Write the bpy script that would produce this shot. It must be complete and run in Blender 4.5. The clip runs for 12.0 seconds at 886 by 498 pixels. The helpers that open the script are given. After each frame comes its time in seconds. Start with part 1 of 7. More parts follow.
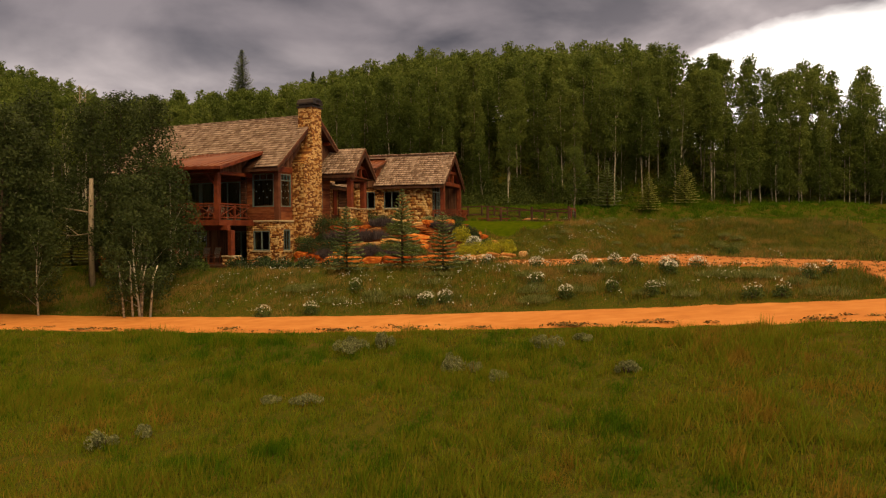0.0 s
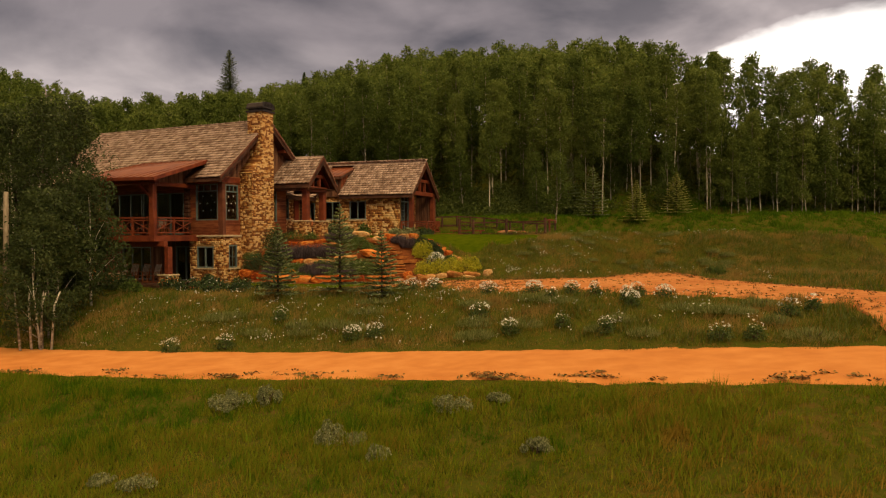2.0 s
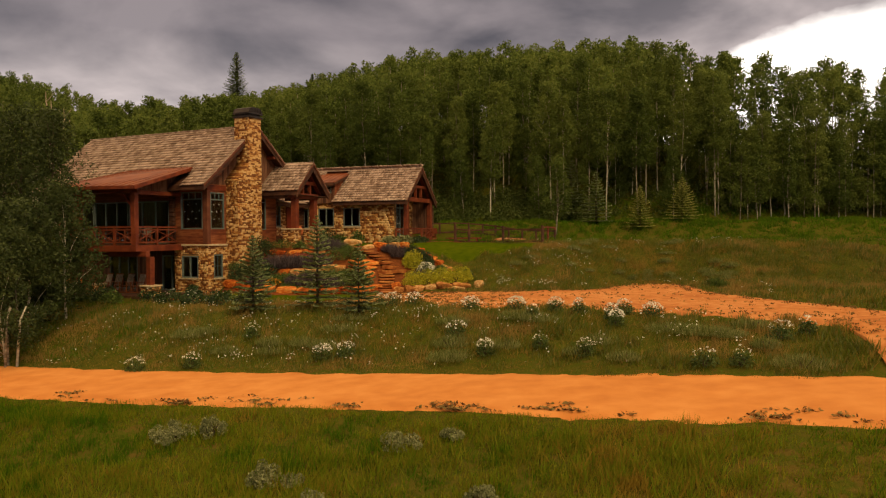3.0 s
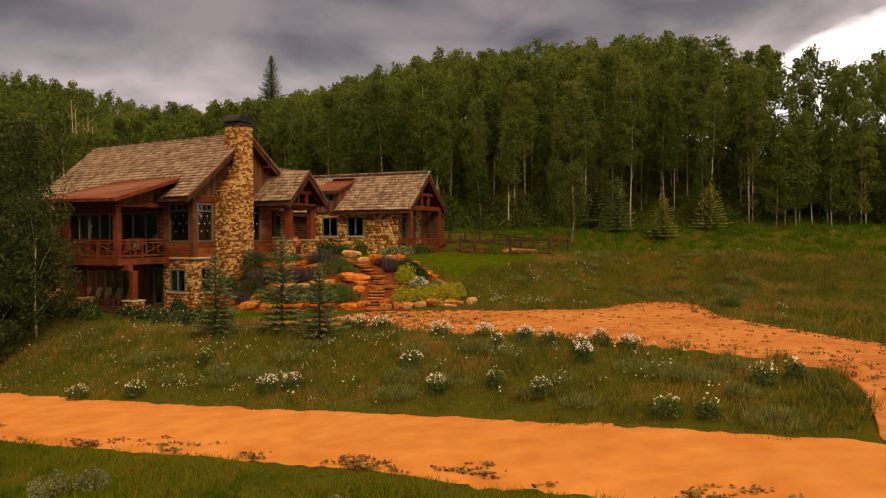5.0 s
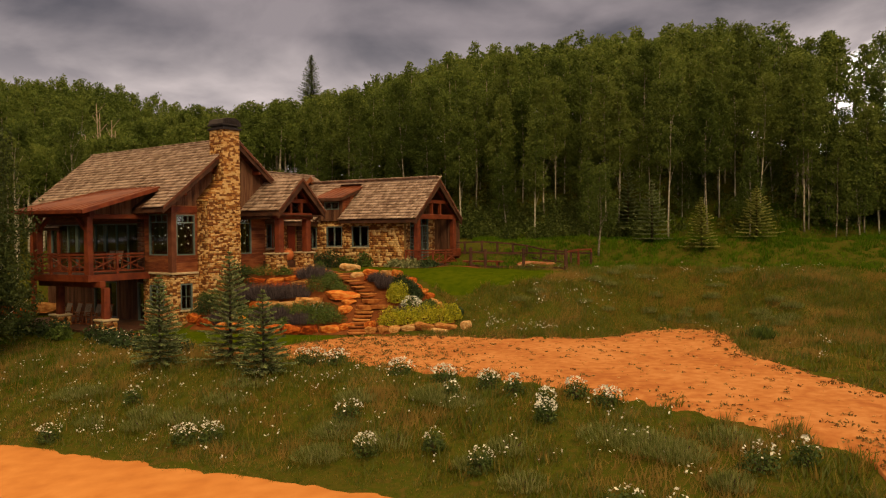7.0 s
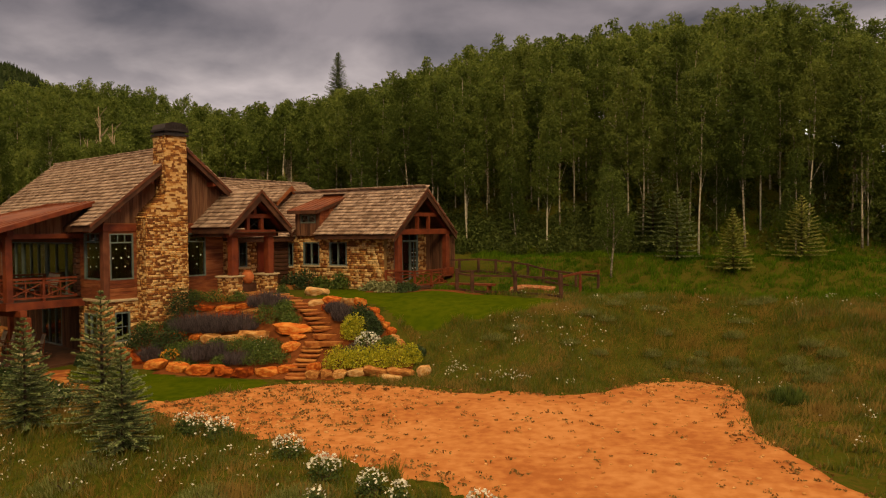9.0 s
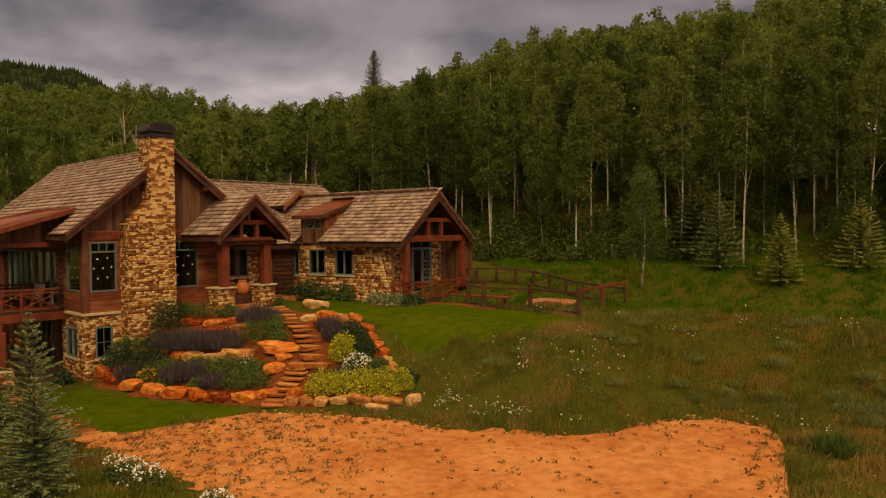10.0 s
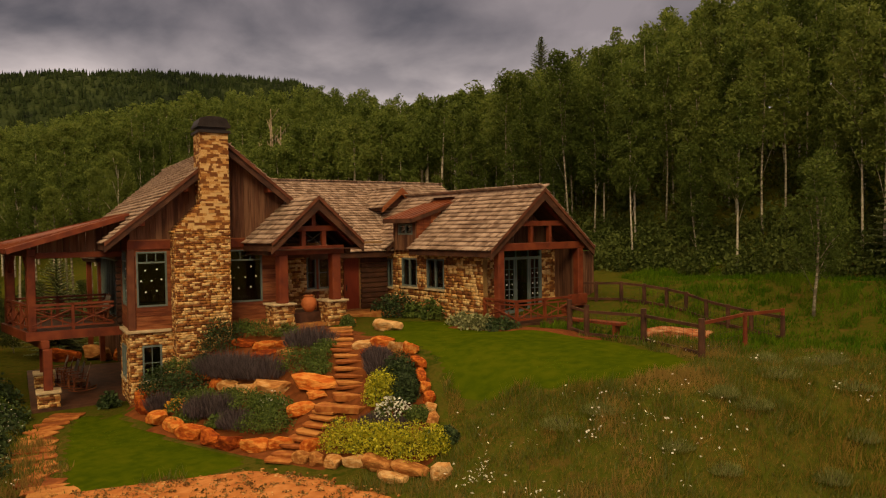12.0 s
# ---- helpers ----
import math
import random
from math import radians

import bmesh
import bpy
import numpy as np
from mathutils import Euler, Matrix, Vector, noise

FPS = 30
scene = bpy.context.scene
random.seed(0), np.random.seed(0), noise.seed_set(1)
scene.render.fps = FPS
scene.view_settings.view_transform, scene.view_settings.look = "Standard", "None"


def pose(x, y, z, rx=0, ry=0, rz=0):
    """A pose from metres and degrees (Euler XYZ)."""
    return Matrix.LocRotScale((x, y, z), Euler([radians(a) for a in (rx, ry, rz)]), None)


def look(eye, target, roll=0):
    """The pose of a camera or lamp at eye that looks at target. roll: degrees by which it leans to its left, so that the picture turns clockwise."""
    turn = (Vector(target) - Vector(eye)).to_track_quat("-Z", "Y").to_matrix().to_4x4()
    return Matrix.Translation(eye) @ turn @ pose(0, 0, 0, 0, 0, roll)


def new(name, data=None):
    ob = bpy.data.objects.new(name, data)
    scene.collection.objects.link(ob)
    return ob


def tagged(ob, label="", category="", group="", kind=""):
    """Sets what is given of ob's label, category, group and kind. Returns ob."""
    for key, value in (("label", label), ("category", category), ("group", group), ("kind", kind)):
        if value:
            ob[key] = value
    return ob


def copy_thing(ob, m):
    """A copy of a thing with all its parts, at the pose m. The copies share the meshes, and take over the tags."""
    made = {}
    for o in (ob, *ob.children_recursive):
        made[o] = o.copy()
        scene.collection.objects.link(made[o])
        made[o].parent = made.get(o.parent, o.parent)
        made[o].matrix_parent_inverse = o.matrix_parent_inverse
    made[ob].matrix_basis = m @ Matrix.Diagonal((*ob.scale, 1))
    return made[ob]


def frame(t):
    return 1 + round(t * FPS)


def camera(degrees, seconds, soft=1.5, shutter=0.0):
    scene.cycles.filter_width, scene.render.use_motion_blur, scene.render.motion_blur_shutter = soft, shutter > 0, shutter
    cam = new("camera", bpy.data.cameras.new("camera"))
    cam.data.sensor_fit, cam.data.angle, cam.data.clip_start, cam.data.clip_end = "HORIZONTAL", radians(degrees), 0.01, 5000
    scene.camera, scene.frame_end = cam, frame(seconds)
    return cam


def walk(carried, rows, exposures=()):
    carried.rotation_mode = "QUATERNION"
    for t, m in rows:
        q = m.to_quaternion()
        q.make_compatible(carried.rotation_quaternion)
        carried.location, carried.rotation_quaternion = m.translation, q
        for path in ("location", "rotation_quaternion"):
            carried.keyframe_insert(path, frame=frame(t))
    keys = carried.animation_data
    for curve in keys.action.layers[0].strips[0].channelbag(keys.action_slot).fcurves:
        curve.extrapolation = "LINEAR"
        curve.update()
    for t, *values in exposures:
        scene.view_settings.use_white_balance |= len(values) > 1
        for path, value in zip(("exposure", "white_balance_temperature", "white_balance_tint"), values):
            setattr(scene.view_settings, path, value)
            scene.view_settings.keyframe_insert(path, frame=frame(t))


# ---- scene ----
cam = camera(60.7, 12.0, soft=1.2)
METRES, EYE, TILT, LEAN, TURN = 40.0, 5.0, 0.0, 0.0, 0.0
ROWS = [
    (0.0, 0.0, 0.0, 0.0, -0.01, -1.18, 0.4),
    (0.5, 0.024, 0.0328, 0.0048, -0.12, -1.16, 0.37),
    (1.0, 0.0459, 0.0618, 0.0111, 0.25, -1.17, 0.36),
    (1.5, 0.0673, 0.0881, 0.0179, 0.72, -1.16, 0.36),
    (2.0, 0.0887, 0.1121, 0.0248, 1.2, -1.19, 0.37),
    (2.5, 0.1102, 0.1335, 0.032, 1.87, -1.2, 0.39),
    (3.0, 0.132, 0.1531, 0.039, 2.69, -1.21, 0.39),
    (3.5, 0.1549, 0.1702, 0.0468, 3.87, -1.25, 0.43),
    (5.5, 0.2433, 0.2553, 0.062, 8.46, -1.31, 0.42),
    (6.0, 0.2625, 0.2863, 0.0664, 9.82, -1.34, 0.41),
    (6.5, 0.281, 0.3205, 0.0723, 11.09, -1.37, 0.45),
    (7.0, 0.2998, 0.3586, 0.079, 12.37, -1.42, 0.48),
    (9.0, 0.3707, 0.5407, 0.1059, 17.1, -1.56, 0.54),
    (9.5, 0.3837, 0.5914, 0.1105, 18.85, -1.55, 0.55),
    (10.0, 0.3948, 0.6438, 0.1148, 21.14, -1.56, 0.59),
    (10.5, 0.4049, 0.6992, 0.1182, 25.53, -1.56, 0.69),
    (11.0, 0.4141, 0.7551, 0.1208, 30.19, -1.57, 0.79),
    (11.5, 0.4205, 0.8083, 0.1221, 33.6, -1.56, 0.83),
    (12.0, 0.4245, 0.8582, 0.1232, 36.42, -1.61, 0.87),
]
walk(cam, [(t, pose(0, 0, EYE, TILT, LEAN, TURN) @ pose(METRES * x, METRES * y, METRES * z, 90 + pitch, roll, yaw)) for t, x, y, z, yaw, pitch, roll in ROWS],
     [(0.0, 0.2), (7.0, 0.2), (9.5, 0.13), (12.0, 0.10)])

# ---- world, sun, exposure ----
SUN_EL, SUN_AZ = radians(38), radians(150)      # azimuth from +y, clockwise
world = bpy.data.worlds.new("overcast_sky")
scene.world = world
world.use_nodes = True
wt = world.node_tree
wt.nodes.clear()


def wnode(kind, **values):
    n = wt.nodes.new(kind)
    for k, v in values.items():
        n.inputs[k].default_value = v
    return n


w_out = wnode("ShaderNodeOutputWorld")
w_bg = wnode("ShaderNodeBackground", Strength=1.0)
w_sky = wnode("ShaderNodeTexSky")
w_sky.sky_type, w_sky.sun_disc = "NISHITA", False
w_sky.sun_elevation, w_sky.sun_rotation = SUN_EL, SUN_AZ
w_dim = wnode("ShaderNodeVectorMath")
w_dim.operation = "SCALE"
w_dim.inputs["Scale"].default_value = 0.08
w_co = wnode("ShaderNodeTexCoord")
w_sep = wnode("ShaderNodeSeparateXYZ")
# cloud deck: the direction thrown on a flat layer overhead
w_lift = wnode("ShaderNodeMath")
w_lift.operation, w_lift.inputs[1].default_value = "ADD", 0.30
w_max = wnode("ShaderNodeMath")
w_max.operation, w_max.inputs[1].default_value = "MAXIMUM", 0.08
w_dx, w_dy = wnode("ShaderNodeMath"), wnode("ShaderNodeMath")
w_dx.operation = w_dy.operation = "DIVIDE"
w_cmb = wnode("ShaderNodeCombineXYZ")
w_n1 = wnode("ShaderNodeTexNoise", Scale=2.3, Detail=6.0, Roughness=0.50, Distortion=0.25)
w_r1 = wt.nodes.new("ShaderNodeValToRGB")
w_r1.color_ramp.elements[0].position, w_r1.color_ramp.elements[1].position = 0.38, 0.63
w_r1.color_ramp.elements[0].color = (0.080, 0.067, 0.071, 1)
w_r1.color_ramp.elements[1].color = (0.265, 0.218, 0.216, 1)
# paler towards the horizon
w_hz = wnode("ShaderNodeMapRange", **{"From Min": 0.155, "From Max": 0.245, "To Min": 0.95, "To Max": 0.0})
w_mixh = wt.nodes.new("ShaderNodeMix")
w_mixh.data_type = "RGBA"
w_mixh.inputs[7].default_value = (0.47, 0.395, 0.38, 1)
w_r2 = wt.nodes.new("ShaderNodeValToRGB")
w_r2.color_ramp.elements[0].position, w_r2.color_ramp.elements[1].position = 0.40, 0.64
w_r2.color_ramp.elements[0].color = (0.35, 0.292, 0.285, 1)
w_r2.color_ramp.elements[1].color = (0.76, 0.635, 0.595, 1)
# the bright break in the clouds, low in the north-east
w_dot = wnode("ShaderNodeVectorMath")
w_dot.operation = "DOT_PRODUCT"
BREAK = Vector((math.sin(radians(45)), math.cos(radians(45)), -1.2))
w_dot.inputs[1].default_value = BREAK
w_wob = wnode("ShaderNodeMath")
w_wob.operation, w_wob.inputs[1].default_value = "MULTIPLY_ADD", 0.13
w_brk = wnode("ShaderNodeMapRange", **{"From Min": 0.676, "From Max": 0.702, "To Min": 0.0, "To Max": 1.0})
w_mixb = wt.nodes.new("ShaderNodeMix")
w_mixb.data_type = "RGBA"
w_mixb.inputs[7].default_value = (1.5, 1.38, 1.28, 1)
w_glow = wnode("ShaderNodeMapRange", **{"From Min": 0.40, "From Max": 0.66, "To Min": 0.0, "To Max": 0.6})
w_mixg = wt.nodes.new("ShaderNodeMix")
w_mixg.data_type = "RGBA"
w_mixg.inputs[7].default_value = (0.50, 0.435, 0.425, 1)
w_sum = wnode("ShaderNodeVectorMath")
w_sum.operation = "ADD"
# an overcast sky is brightest overhead
w_zen = wnode("ShaderNodeMapRange", **{"From Min": 0.36, "From Max": 0.78, "To Min": 0.0, "To Max": 1.0})
w_mixz = wt.nodes.new("ShaderNodeMix")
w_mixz.data_type = "RGBA"
w_mixz.inputs[7].default_value = (1.66, 1.15, 0.62, 1)
for a, b in ((w_co.outputs["Generated"], w_sep.inputs[0]), (w_sep.outputs[2], w_lift.inputs[0]), (w_lift.outputs[0], w_max.inputs[0]),
             (w_sep.outputs[0], w_dx.inputs[0]), (w_max.outputs[0], w_dx.inputs[1]), (w_sep.outputs[1], w_dy.inputs[0]),
             (w_max.outputs[0], w_dy.inputs[1]), (w_dx.outputs[0], w_cmb.inputs[0]), (w_dy.outputs[0], w_cmb.inputs[1]),
             (w_cmb.outputs[0], w_n1.inputs["Vector"]), (w_n1.outputs["Fac"], w_r1.inputs[0]), (w_sep.outputs[2], w_hz.inputs["Value"]),
             (w_n1.outputs["Fac"], w_r2.inputs[0]), (w_r2.outputs[0], w_mixh.inputs[7]), (w_r2.outputs[0], w_mixg.inputs[7]), (w_hz.outputs[0], w_mixh.inputs[0]), (w_r1.outputs[0], w_mixh.inputs[6]), (w_co.outputs["Generated"], w_dot.inputs[0]),
             (w_n1.outputs["Fac"], w_wob.inputs[0]), (w_dot.outputs["Value"], w_wob.inputs[2]), (w_wob.outputs[0], w_brk.inputs["Value"]),
             (w_brk.outputs[0], w_mixb.inputs[0]), (w_dot.outputs["Value"], w_glow.inputs["Value"]), (w_glow.outputs[0], w_mixg.inputs[0]), (w_mixh.outputs[2], w_mixg.inputs[6]), (w_mixg.outputs[2], w_mixb.inputs[6]), (w_sky.outputs[0], w_dim.inputs[0]),
             (w_sep.outputs[2], w_zen.inputs["Value"]), (w_zen.outputs[0], w_mixz.inputs[0]), (w_mixb.outputs[2], w_mixz.inputs[6]), (w_mixz.outputs[2], w_sum.inputs[0]), (w_dim.outputs[0], w_sum.inputs[1]), (w_sum.outputs[0], w_bg.inputs["Color"]),
             (w_bg.outputs[0], w_out.inputs[0])):
    wt.links.new(a, b)
w_dim.inputs["Scale"].default_value = 0.006

sun = new("sun", bpy.data.lights.new("sun", "SUN"))
sun.data.energy, sun.data.angle, sun.data.color = 1.5, radians(20), (1.0, 0.775, 0.39)
sun_from = Vector((math.sin(SUN_AZ) * math.cos(SUN_EL), math.cos(SUN_AZ) * math.cos(SUN_EL), math.sin(SUN_EL)))
sun.matrix_world = look(sun_from * 100, (0, 0, 0))

# ---- materials ----
MAT = {}


def material(name, ramp, rough=0.8, scale=3.0, detail=5.0, bump=0.3, bump_scale=None, bump_dist=0.02, island=0.0, obj_rand=0.0,
             big=0.0, big_scale=0.3, metal=0.0, stretch=(1, 1, 1), subsurf=0.0, hue=0.0, spec=0.3):
    """Noise through a colour ramp, a second larger noise for stains, and random brightness by piece."""
    m = bpy.data.materials.new(name)
    m.use_nodes = True
    nt = m.node_tree
    p = nt.nodes["Principled BSDF"]
    co = nt.nodes.new("ShaderNodeTexCoord")
    mp = nt.nodes.new("ShaderNodeMapping")
    mp.inputs["Scale"].default_value = stretch
    nt.links.new(co.outputs["Object"], mp.inputs[0])
    n1 = nt.nodes.new("ShaderNodeTexNoise")
    n1.inputs["Scale"].default_value, n1.inputs["Detail"].default_value = scale, detail
    nt.links.new(mp.outputs[0], n1.inputs["Vector"])
    cr = nt.nodes.new("ShaderNodeValToRGB")
    els = cr.color_ramp.elements
    while len(els) < len(ramp):
        els.new(0.5)
    for i, c in enumerate(ramp):
        els[i].position = 0.3 + 0.4 * i / max(1, len(ramp) - 1)
        els[i].color = (*c, 1)
    fac = n1.outputs["Fac"]
    geo = nt.nodes.new("ShaderNodeNewGeometry")
    inf = nt.nodes.new("ShaderNodeObjectInfo")
    for amount, out in ((island, geo.outputs["Random Per Island"]), (obj_rand, inf.outputs["Random"])):
        if amount:
            ma = nt.nodes.new("ShaderNodeMath")
            ma.operation = "MULTIPLY_ADD"
            ma.inputs[1].default_value = amount
            nt.links.new(out, ma.inputs[0])
            sb = nt.nodes.new("ShaderNodeMath")
            sb.operation, sb.inputs[1].default_value = "SUBTRACT", amount * 0.5
            nt.links.new(fac, sb.inputs[0])
            nt.links.new(sb.outputs[0], ma.inputs[2])
            fac = ma.outputs[0]
    if big:
        n2 = nt.nodes.new("ShaderNodeTexNoise")
        n2.inputs["Scale"].default_value, n2.inputs["Detail"].default_value = big_scale, 3.0
        nt.links.new(co.outputs["Object"], n2.inputs["Vector"])
        ma = nt.nodes.new("ShaderNodeMath")
        ma.operation, ma.inputs[1].default_value = "MULTIPLY_ADD", big
        nt.links.new(n2.outputs["Fac"], ma.inputs[0])
        sb = nt.nodes.new("ShaderNodeMath")
        sb.operation, sb.inputs[1].default_value = "SUBTRACT", big * 0.5
        nt.links.new(fac, sb.inputs[0])
        nt.links.new(sb.outputs[0], ma.inputs[2])
        fac = ma.outputs[0]
    nt.links.new(fac, cr.inputs[0])
    nt.links.new(cr.outputs[0], p.inputs["Base Color"])
    p.inputs["Roughness"].default_value, p.inputs["Metallic"].default_value = rough, metal
    p.inputs["Specular IOR Level"].default_value = spec
    if bump:
        bn = nt.nodes.new("ShaderNodeTexNoise")
        bn.inputs["Scale"].default_value, bn.inputs["Detail"].default_value = bump_scale or scale * 4, 4.0
        nt.links.new(mp.outputs[0], bn.inputs["Vector"])
        bp = nt.nodes.new("ShaderNodeBump")
        bp.inputs["Strength"].default_value, bp.inputs["Distance"].default_value = bump, bump_dist
        nt.links.new(bn.outputs["Fac"], bp.inputs["Height"])
        nt.links.new(bp.outputs[0], p.inputs["Normal"])
    if subsurf:
        # leaves let light through
        tr = nt.nodes.new("ShaderNodeBsdfTranslucent")
        mx = nt.nodes.new("ShaderNodeMixShader")
        mx.inputs[0].default_value = subsurf
        nt.links.new(cr.outputs[0], tr.inputs[0])
        nt.links.new(p.outputs[0], mx.inputs[1])
        nt.links.new(tr.outputs[0], mx.inputs[2])
        nt.links.new(mx.outputs[0], nt.nodes["Material Output"].inputs[0])
    MAT[name] = m
    return m


material("meadow", [(.034, .046, .005), (.072, .062, .010), (.048, .060, .006), (.086, .062, .013)], 0.95, 2.6, 10, 0.8, 14, 0.06, big=0.8, big_scale=0.14, spec=0.0)
material("mown_lawn", [(.034, .054, .002), (.046, .066, .002), (.062, .076, .003)], 0.95, 2.5, 8, 0.4, 40, 0.02, big=0.4, big_scale=0.4, spec=0.0)
material("red_dirt", [(0.4136, 0.1452, 0.02992), (0.4752, 0.1804, 0.04048), (0.528, 0.2156, 0.05456)], 0.95, 1.2, 8, 0.07, 22, 0.012, big=0.5, big_scale=0.16, spec=0.15)
material("gravel_dirt", [(.31, .106, .030), (.39, .150, .045), (.46, .200, .070)], 0.95, 3.0, 12, 0.12, 60, 0.006, big=0.9, big_scale=0.30, spec=0.05)
material("soil", [(.085, .024, .006), (.175, .052, .013)], 0.95, 3, 6, 0.6, 20, 0.04, spec=0.1)
material("ashlar", [(.18, .062, .016), (.29, .108, .026), (.41, .176, .042), (.50, .255, .070), (.64, .41, .175)], 0.85, 5, 6, 0.3, 26, 0.012, island=0.85)
material("ashlar_piece", [(.18, .062, .016), (.29, .108, .026), (.41, .176, .042), (.50, .255, .070), (.64, .41, .175)], 0.85, 5, 6, 0.3, 26, 0.012, obj_rand=0.85)
material("mortar", [(.21, .115, .042), (.30, .170, .062)], 0.95, 8, 5, 0.4)
material("cap_stone", [(.38, .27, .15), (.52, .40, .25)], 0.8, 4, 6, 0.3)
material("boulder", [(.17, .028, .005), (.36, .072, .010), (.50, .125, .017), (.62, .25, .055)], 0.9, 2.0, 10, 0.8, 7, 0.10, obj_rand=0.35, spec=0.1)
material("pale_boulder", [(.30, .11, .028), (.50, .235, .070), (.64, .40, .18)], 0.9, 2.0, 10, 0.8, 7, 0.10, obj_rand=0.3, spec=0.1)
material("lichen_rock", [(.17, .038, .012), (.28, .080, .028), (.34, .16, .075), (.42, .27, .17)], 0.9, 4.0, 10, 0.8, 9, 0.08, spec=0.1)
material("flagstone", [(.17, .045, .009), (.30, .095, .020), (.43, .19, .050)], 0.85, 3, 7, 0.5, 14, 0.02, obj_rand=0.4, spec=0.2)
material("red_timber", [(.095, .017, .006), (.155, .030, .009), (.205, .046, .014)], 0.6, 2.2, 6, 0.3, 12, 0.01, big=0.3, big_scale=0.8)
material("old_boards", [(.058, .022, .012), (.115, .046, .023), (.175, .085, .047)], 0.8, 1.6, 7, 0.5, 9, 0.02, obj_rand=0.35, stretch=(6, 6, .5))
material("plank_siding", [(.130, .030, .010), (.215, .060, .019), (.285, .098, .035)], 0.75, 1.6, 7, 0.4, 9, 0.02, obj_rand=0.4, stretch=(1, 1, 6))
material("dark_timber", [(.032, .012, .007), (.065, .024, .012), (.10, .04, .02)], 0.7, 2.0, 6, 0.4, 12, 0.01)
material("shingle", [(.195, .124, .090), (.31, .212, .162), (.43, .308, .242)], 0.9, 2.2, 6, 0.5, 20, 0.01, island=0.42, big=0.25, big_scale=0.5, spec=0.15)
material("rust_metal", [(0.12, 0.0255, 0.0075), (0.18, 0.04125, 0.0105), (0.21, 0.06, 0.01875)], 0.55, 1.2, 6, 0.15, 10, 0.01, big=0.4, big_scale=0.6, metal=0.25)
material("barge_wood", [(.070, .020, .010), (.115, .034, .015), (.16, .052, .024)], 0.7, 2.0, 6, 0.4, 12, 0.01, big=0.3, big_scale=0.8)
material("dark_metal", [(.030, .022, .020), (.05, .037, .032)], 0.5, 4, 4, 0.1, metal=0.6)
material("frame_paint", [(.10, .125, .118), (.14, .17, .158)], 0.5, 4, 4, 0.1)
material("red_door", [(.16, .022, .010), (.22, .036, .014)], 0.5, 3, 5, 0.2, stretch=(6, 6, .6))
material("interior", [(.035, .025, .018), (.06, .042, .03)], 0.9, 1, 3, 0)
material("white_mark", [(.75, .73, .68), (.8, .78, .72)], 0.6, 4, 3, 0)
material("terracotta", [(.42, .11, .03), (.55, .17, .05)], 0.7, 5, 5, 0.2)
material("slat_paint", [(.30, .235, .17), (.42, .35, .27)], 0.6, 3, 4, 0.1)
material("aspen_bark", [(.13, .105, .075), (.37, .32, .245), (.54, .48, .385)], 0.85, 3, 5, 0.3, 12, 0.02, stretch=(1, 1, 2.5), obj_rand=0.35)
material("dead_bark", [(.20, .15, .10), (.36, .28, .20)], 0.9, 3, 5, 0.3, stretch=(4, 4, .8))
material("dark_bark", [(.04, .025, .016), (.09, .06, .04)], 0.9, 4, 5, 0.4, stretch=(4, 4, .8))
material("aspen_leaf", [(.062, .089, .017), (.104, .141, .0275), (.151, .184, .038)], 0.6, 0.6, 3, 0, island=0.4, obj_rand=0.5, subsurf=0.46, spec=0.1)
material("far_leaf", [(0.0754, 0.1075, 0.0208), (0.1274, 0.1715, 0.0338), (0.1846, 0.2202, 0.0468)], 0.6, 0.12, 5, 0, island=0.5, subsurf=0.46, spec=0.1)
# aspen leaf darkened in its colour for the deep shade beside the house
material("shaded_aspen_leaf", [(.026, .038, .010), (.044, .062, .016), (.068, .086, .024)], 0.6, 0.8, 3, 0, island=0.45, subsurf=0.25, spec=0.15)
material("brush_leaf", [(.045, .064, .014), (.075, .100, .022), (.110, .135, .032)], 0.6, 0.5, 3, 0, island=0.5, subsurf=0.3, spec=0.1)
material("needle", [(.080, .112, .038), (.160, .200, .076), (.265, .305, .130)], 0.6, 1.2, 4, 0, island=0.6, obj_rand=0.3, subsurf=0.15, spec=0.2)
material("needle_warm", [(.14, .165, .036), (.26, .285, .062), (.38, .37, .095)], 0.6, 1.2, 4, 0, island=0.6, subsurf=0.25, spec=0.2)
material("sage_leaf", [(.105, .115, .042), (.185, .195, .080), (.27, .275, .130)], 0.8, 3, 4, 0, island=0.6, subsurf=0.2)
material("wisp_grass", [(.10, .120, .026), (.17, .190, .055), (.25, .255, .100)], 0.8, 2, 4, 0, island=0.6, subsurf=0.25, spec=0.05)
material("lavender", [(.040, .028, .032), (.078, .056, .062), (.115, .088, .095)], 0.8, 2, 4, 0, island=0.6, subsurf=0.1)
material("bed_green", [(.040, .066, .010), (.075, .115, .018), (.115, .155, .026)], 0.7, 2, 4, 0, island=0.6, subsurf=0.2)
material("daisy_green", [(.030, .052, .009), (.056, .088, .016), (.085, .120, .024)], 0.7, 2, 4, 0, island=0.5, subsurf=0.2)
material("dark_shrub", [(.016, .030, .009), (.032, .056, .015), (.05, .08, .022)], 0.7, 2, 4, 0, island=0.6, subsurf=0.2)
material("chartreuse", [(.24, .25, .008), (.42, .40, .014), (.54, .50, .03)], 0.7, 2, 4, 0, island=0.6, subsurf=0.25)
material("petal", [(.62, .60, .52), (.78, .76, .68)], 0.7, 4, 2, 0, subsurf=0.2)
material("gold_petal", [(.45, .17, .01), (.6, .3, .02)], 0.7, 4, 2, 0, subsurf=0.2)
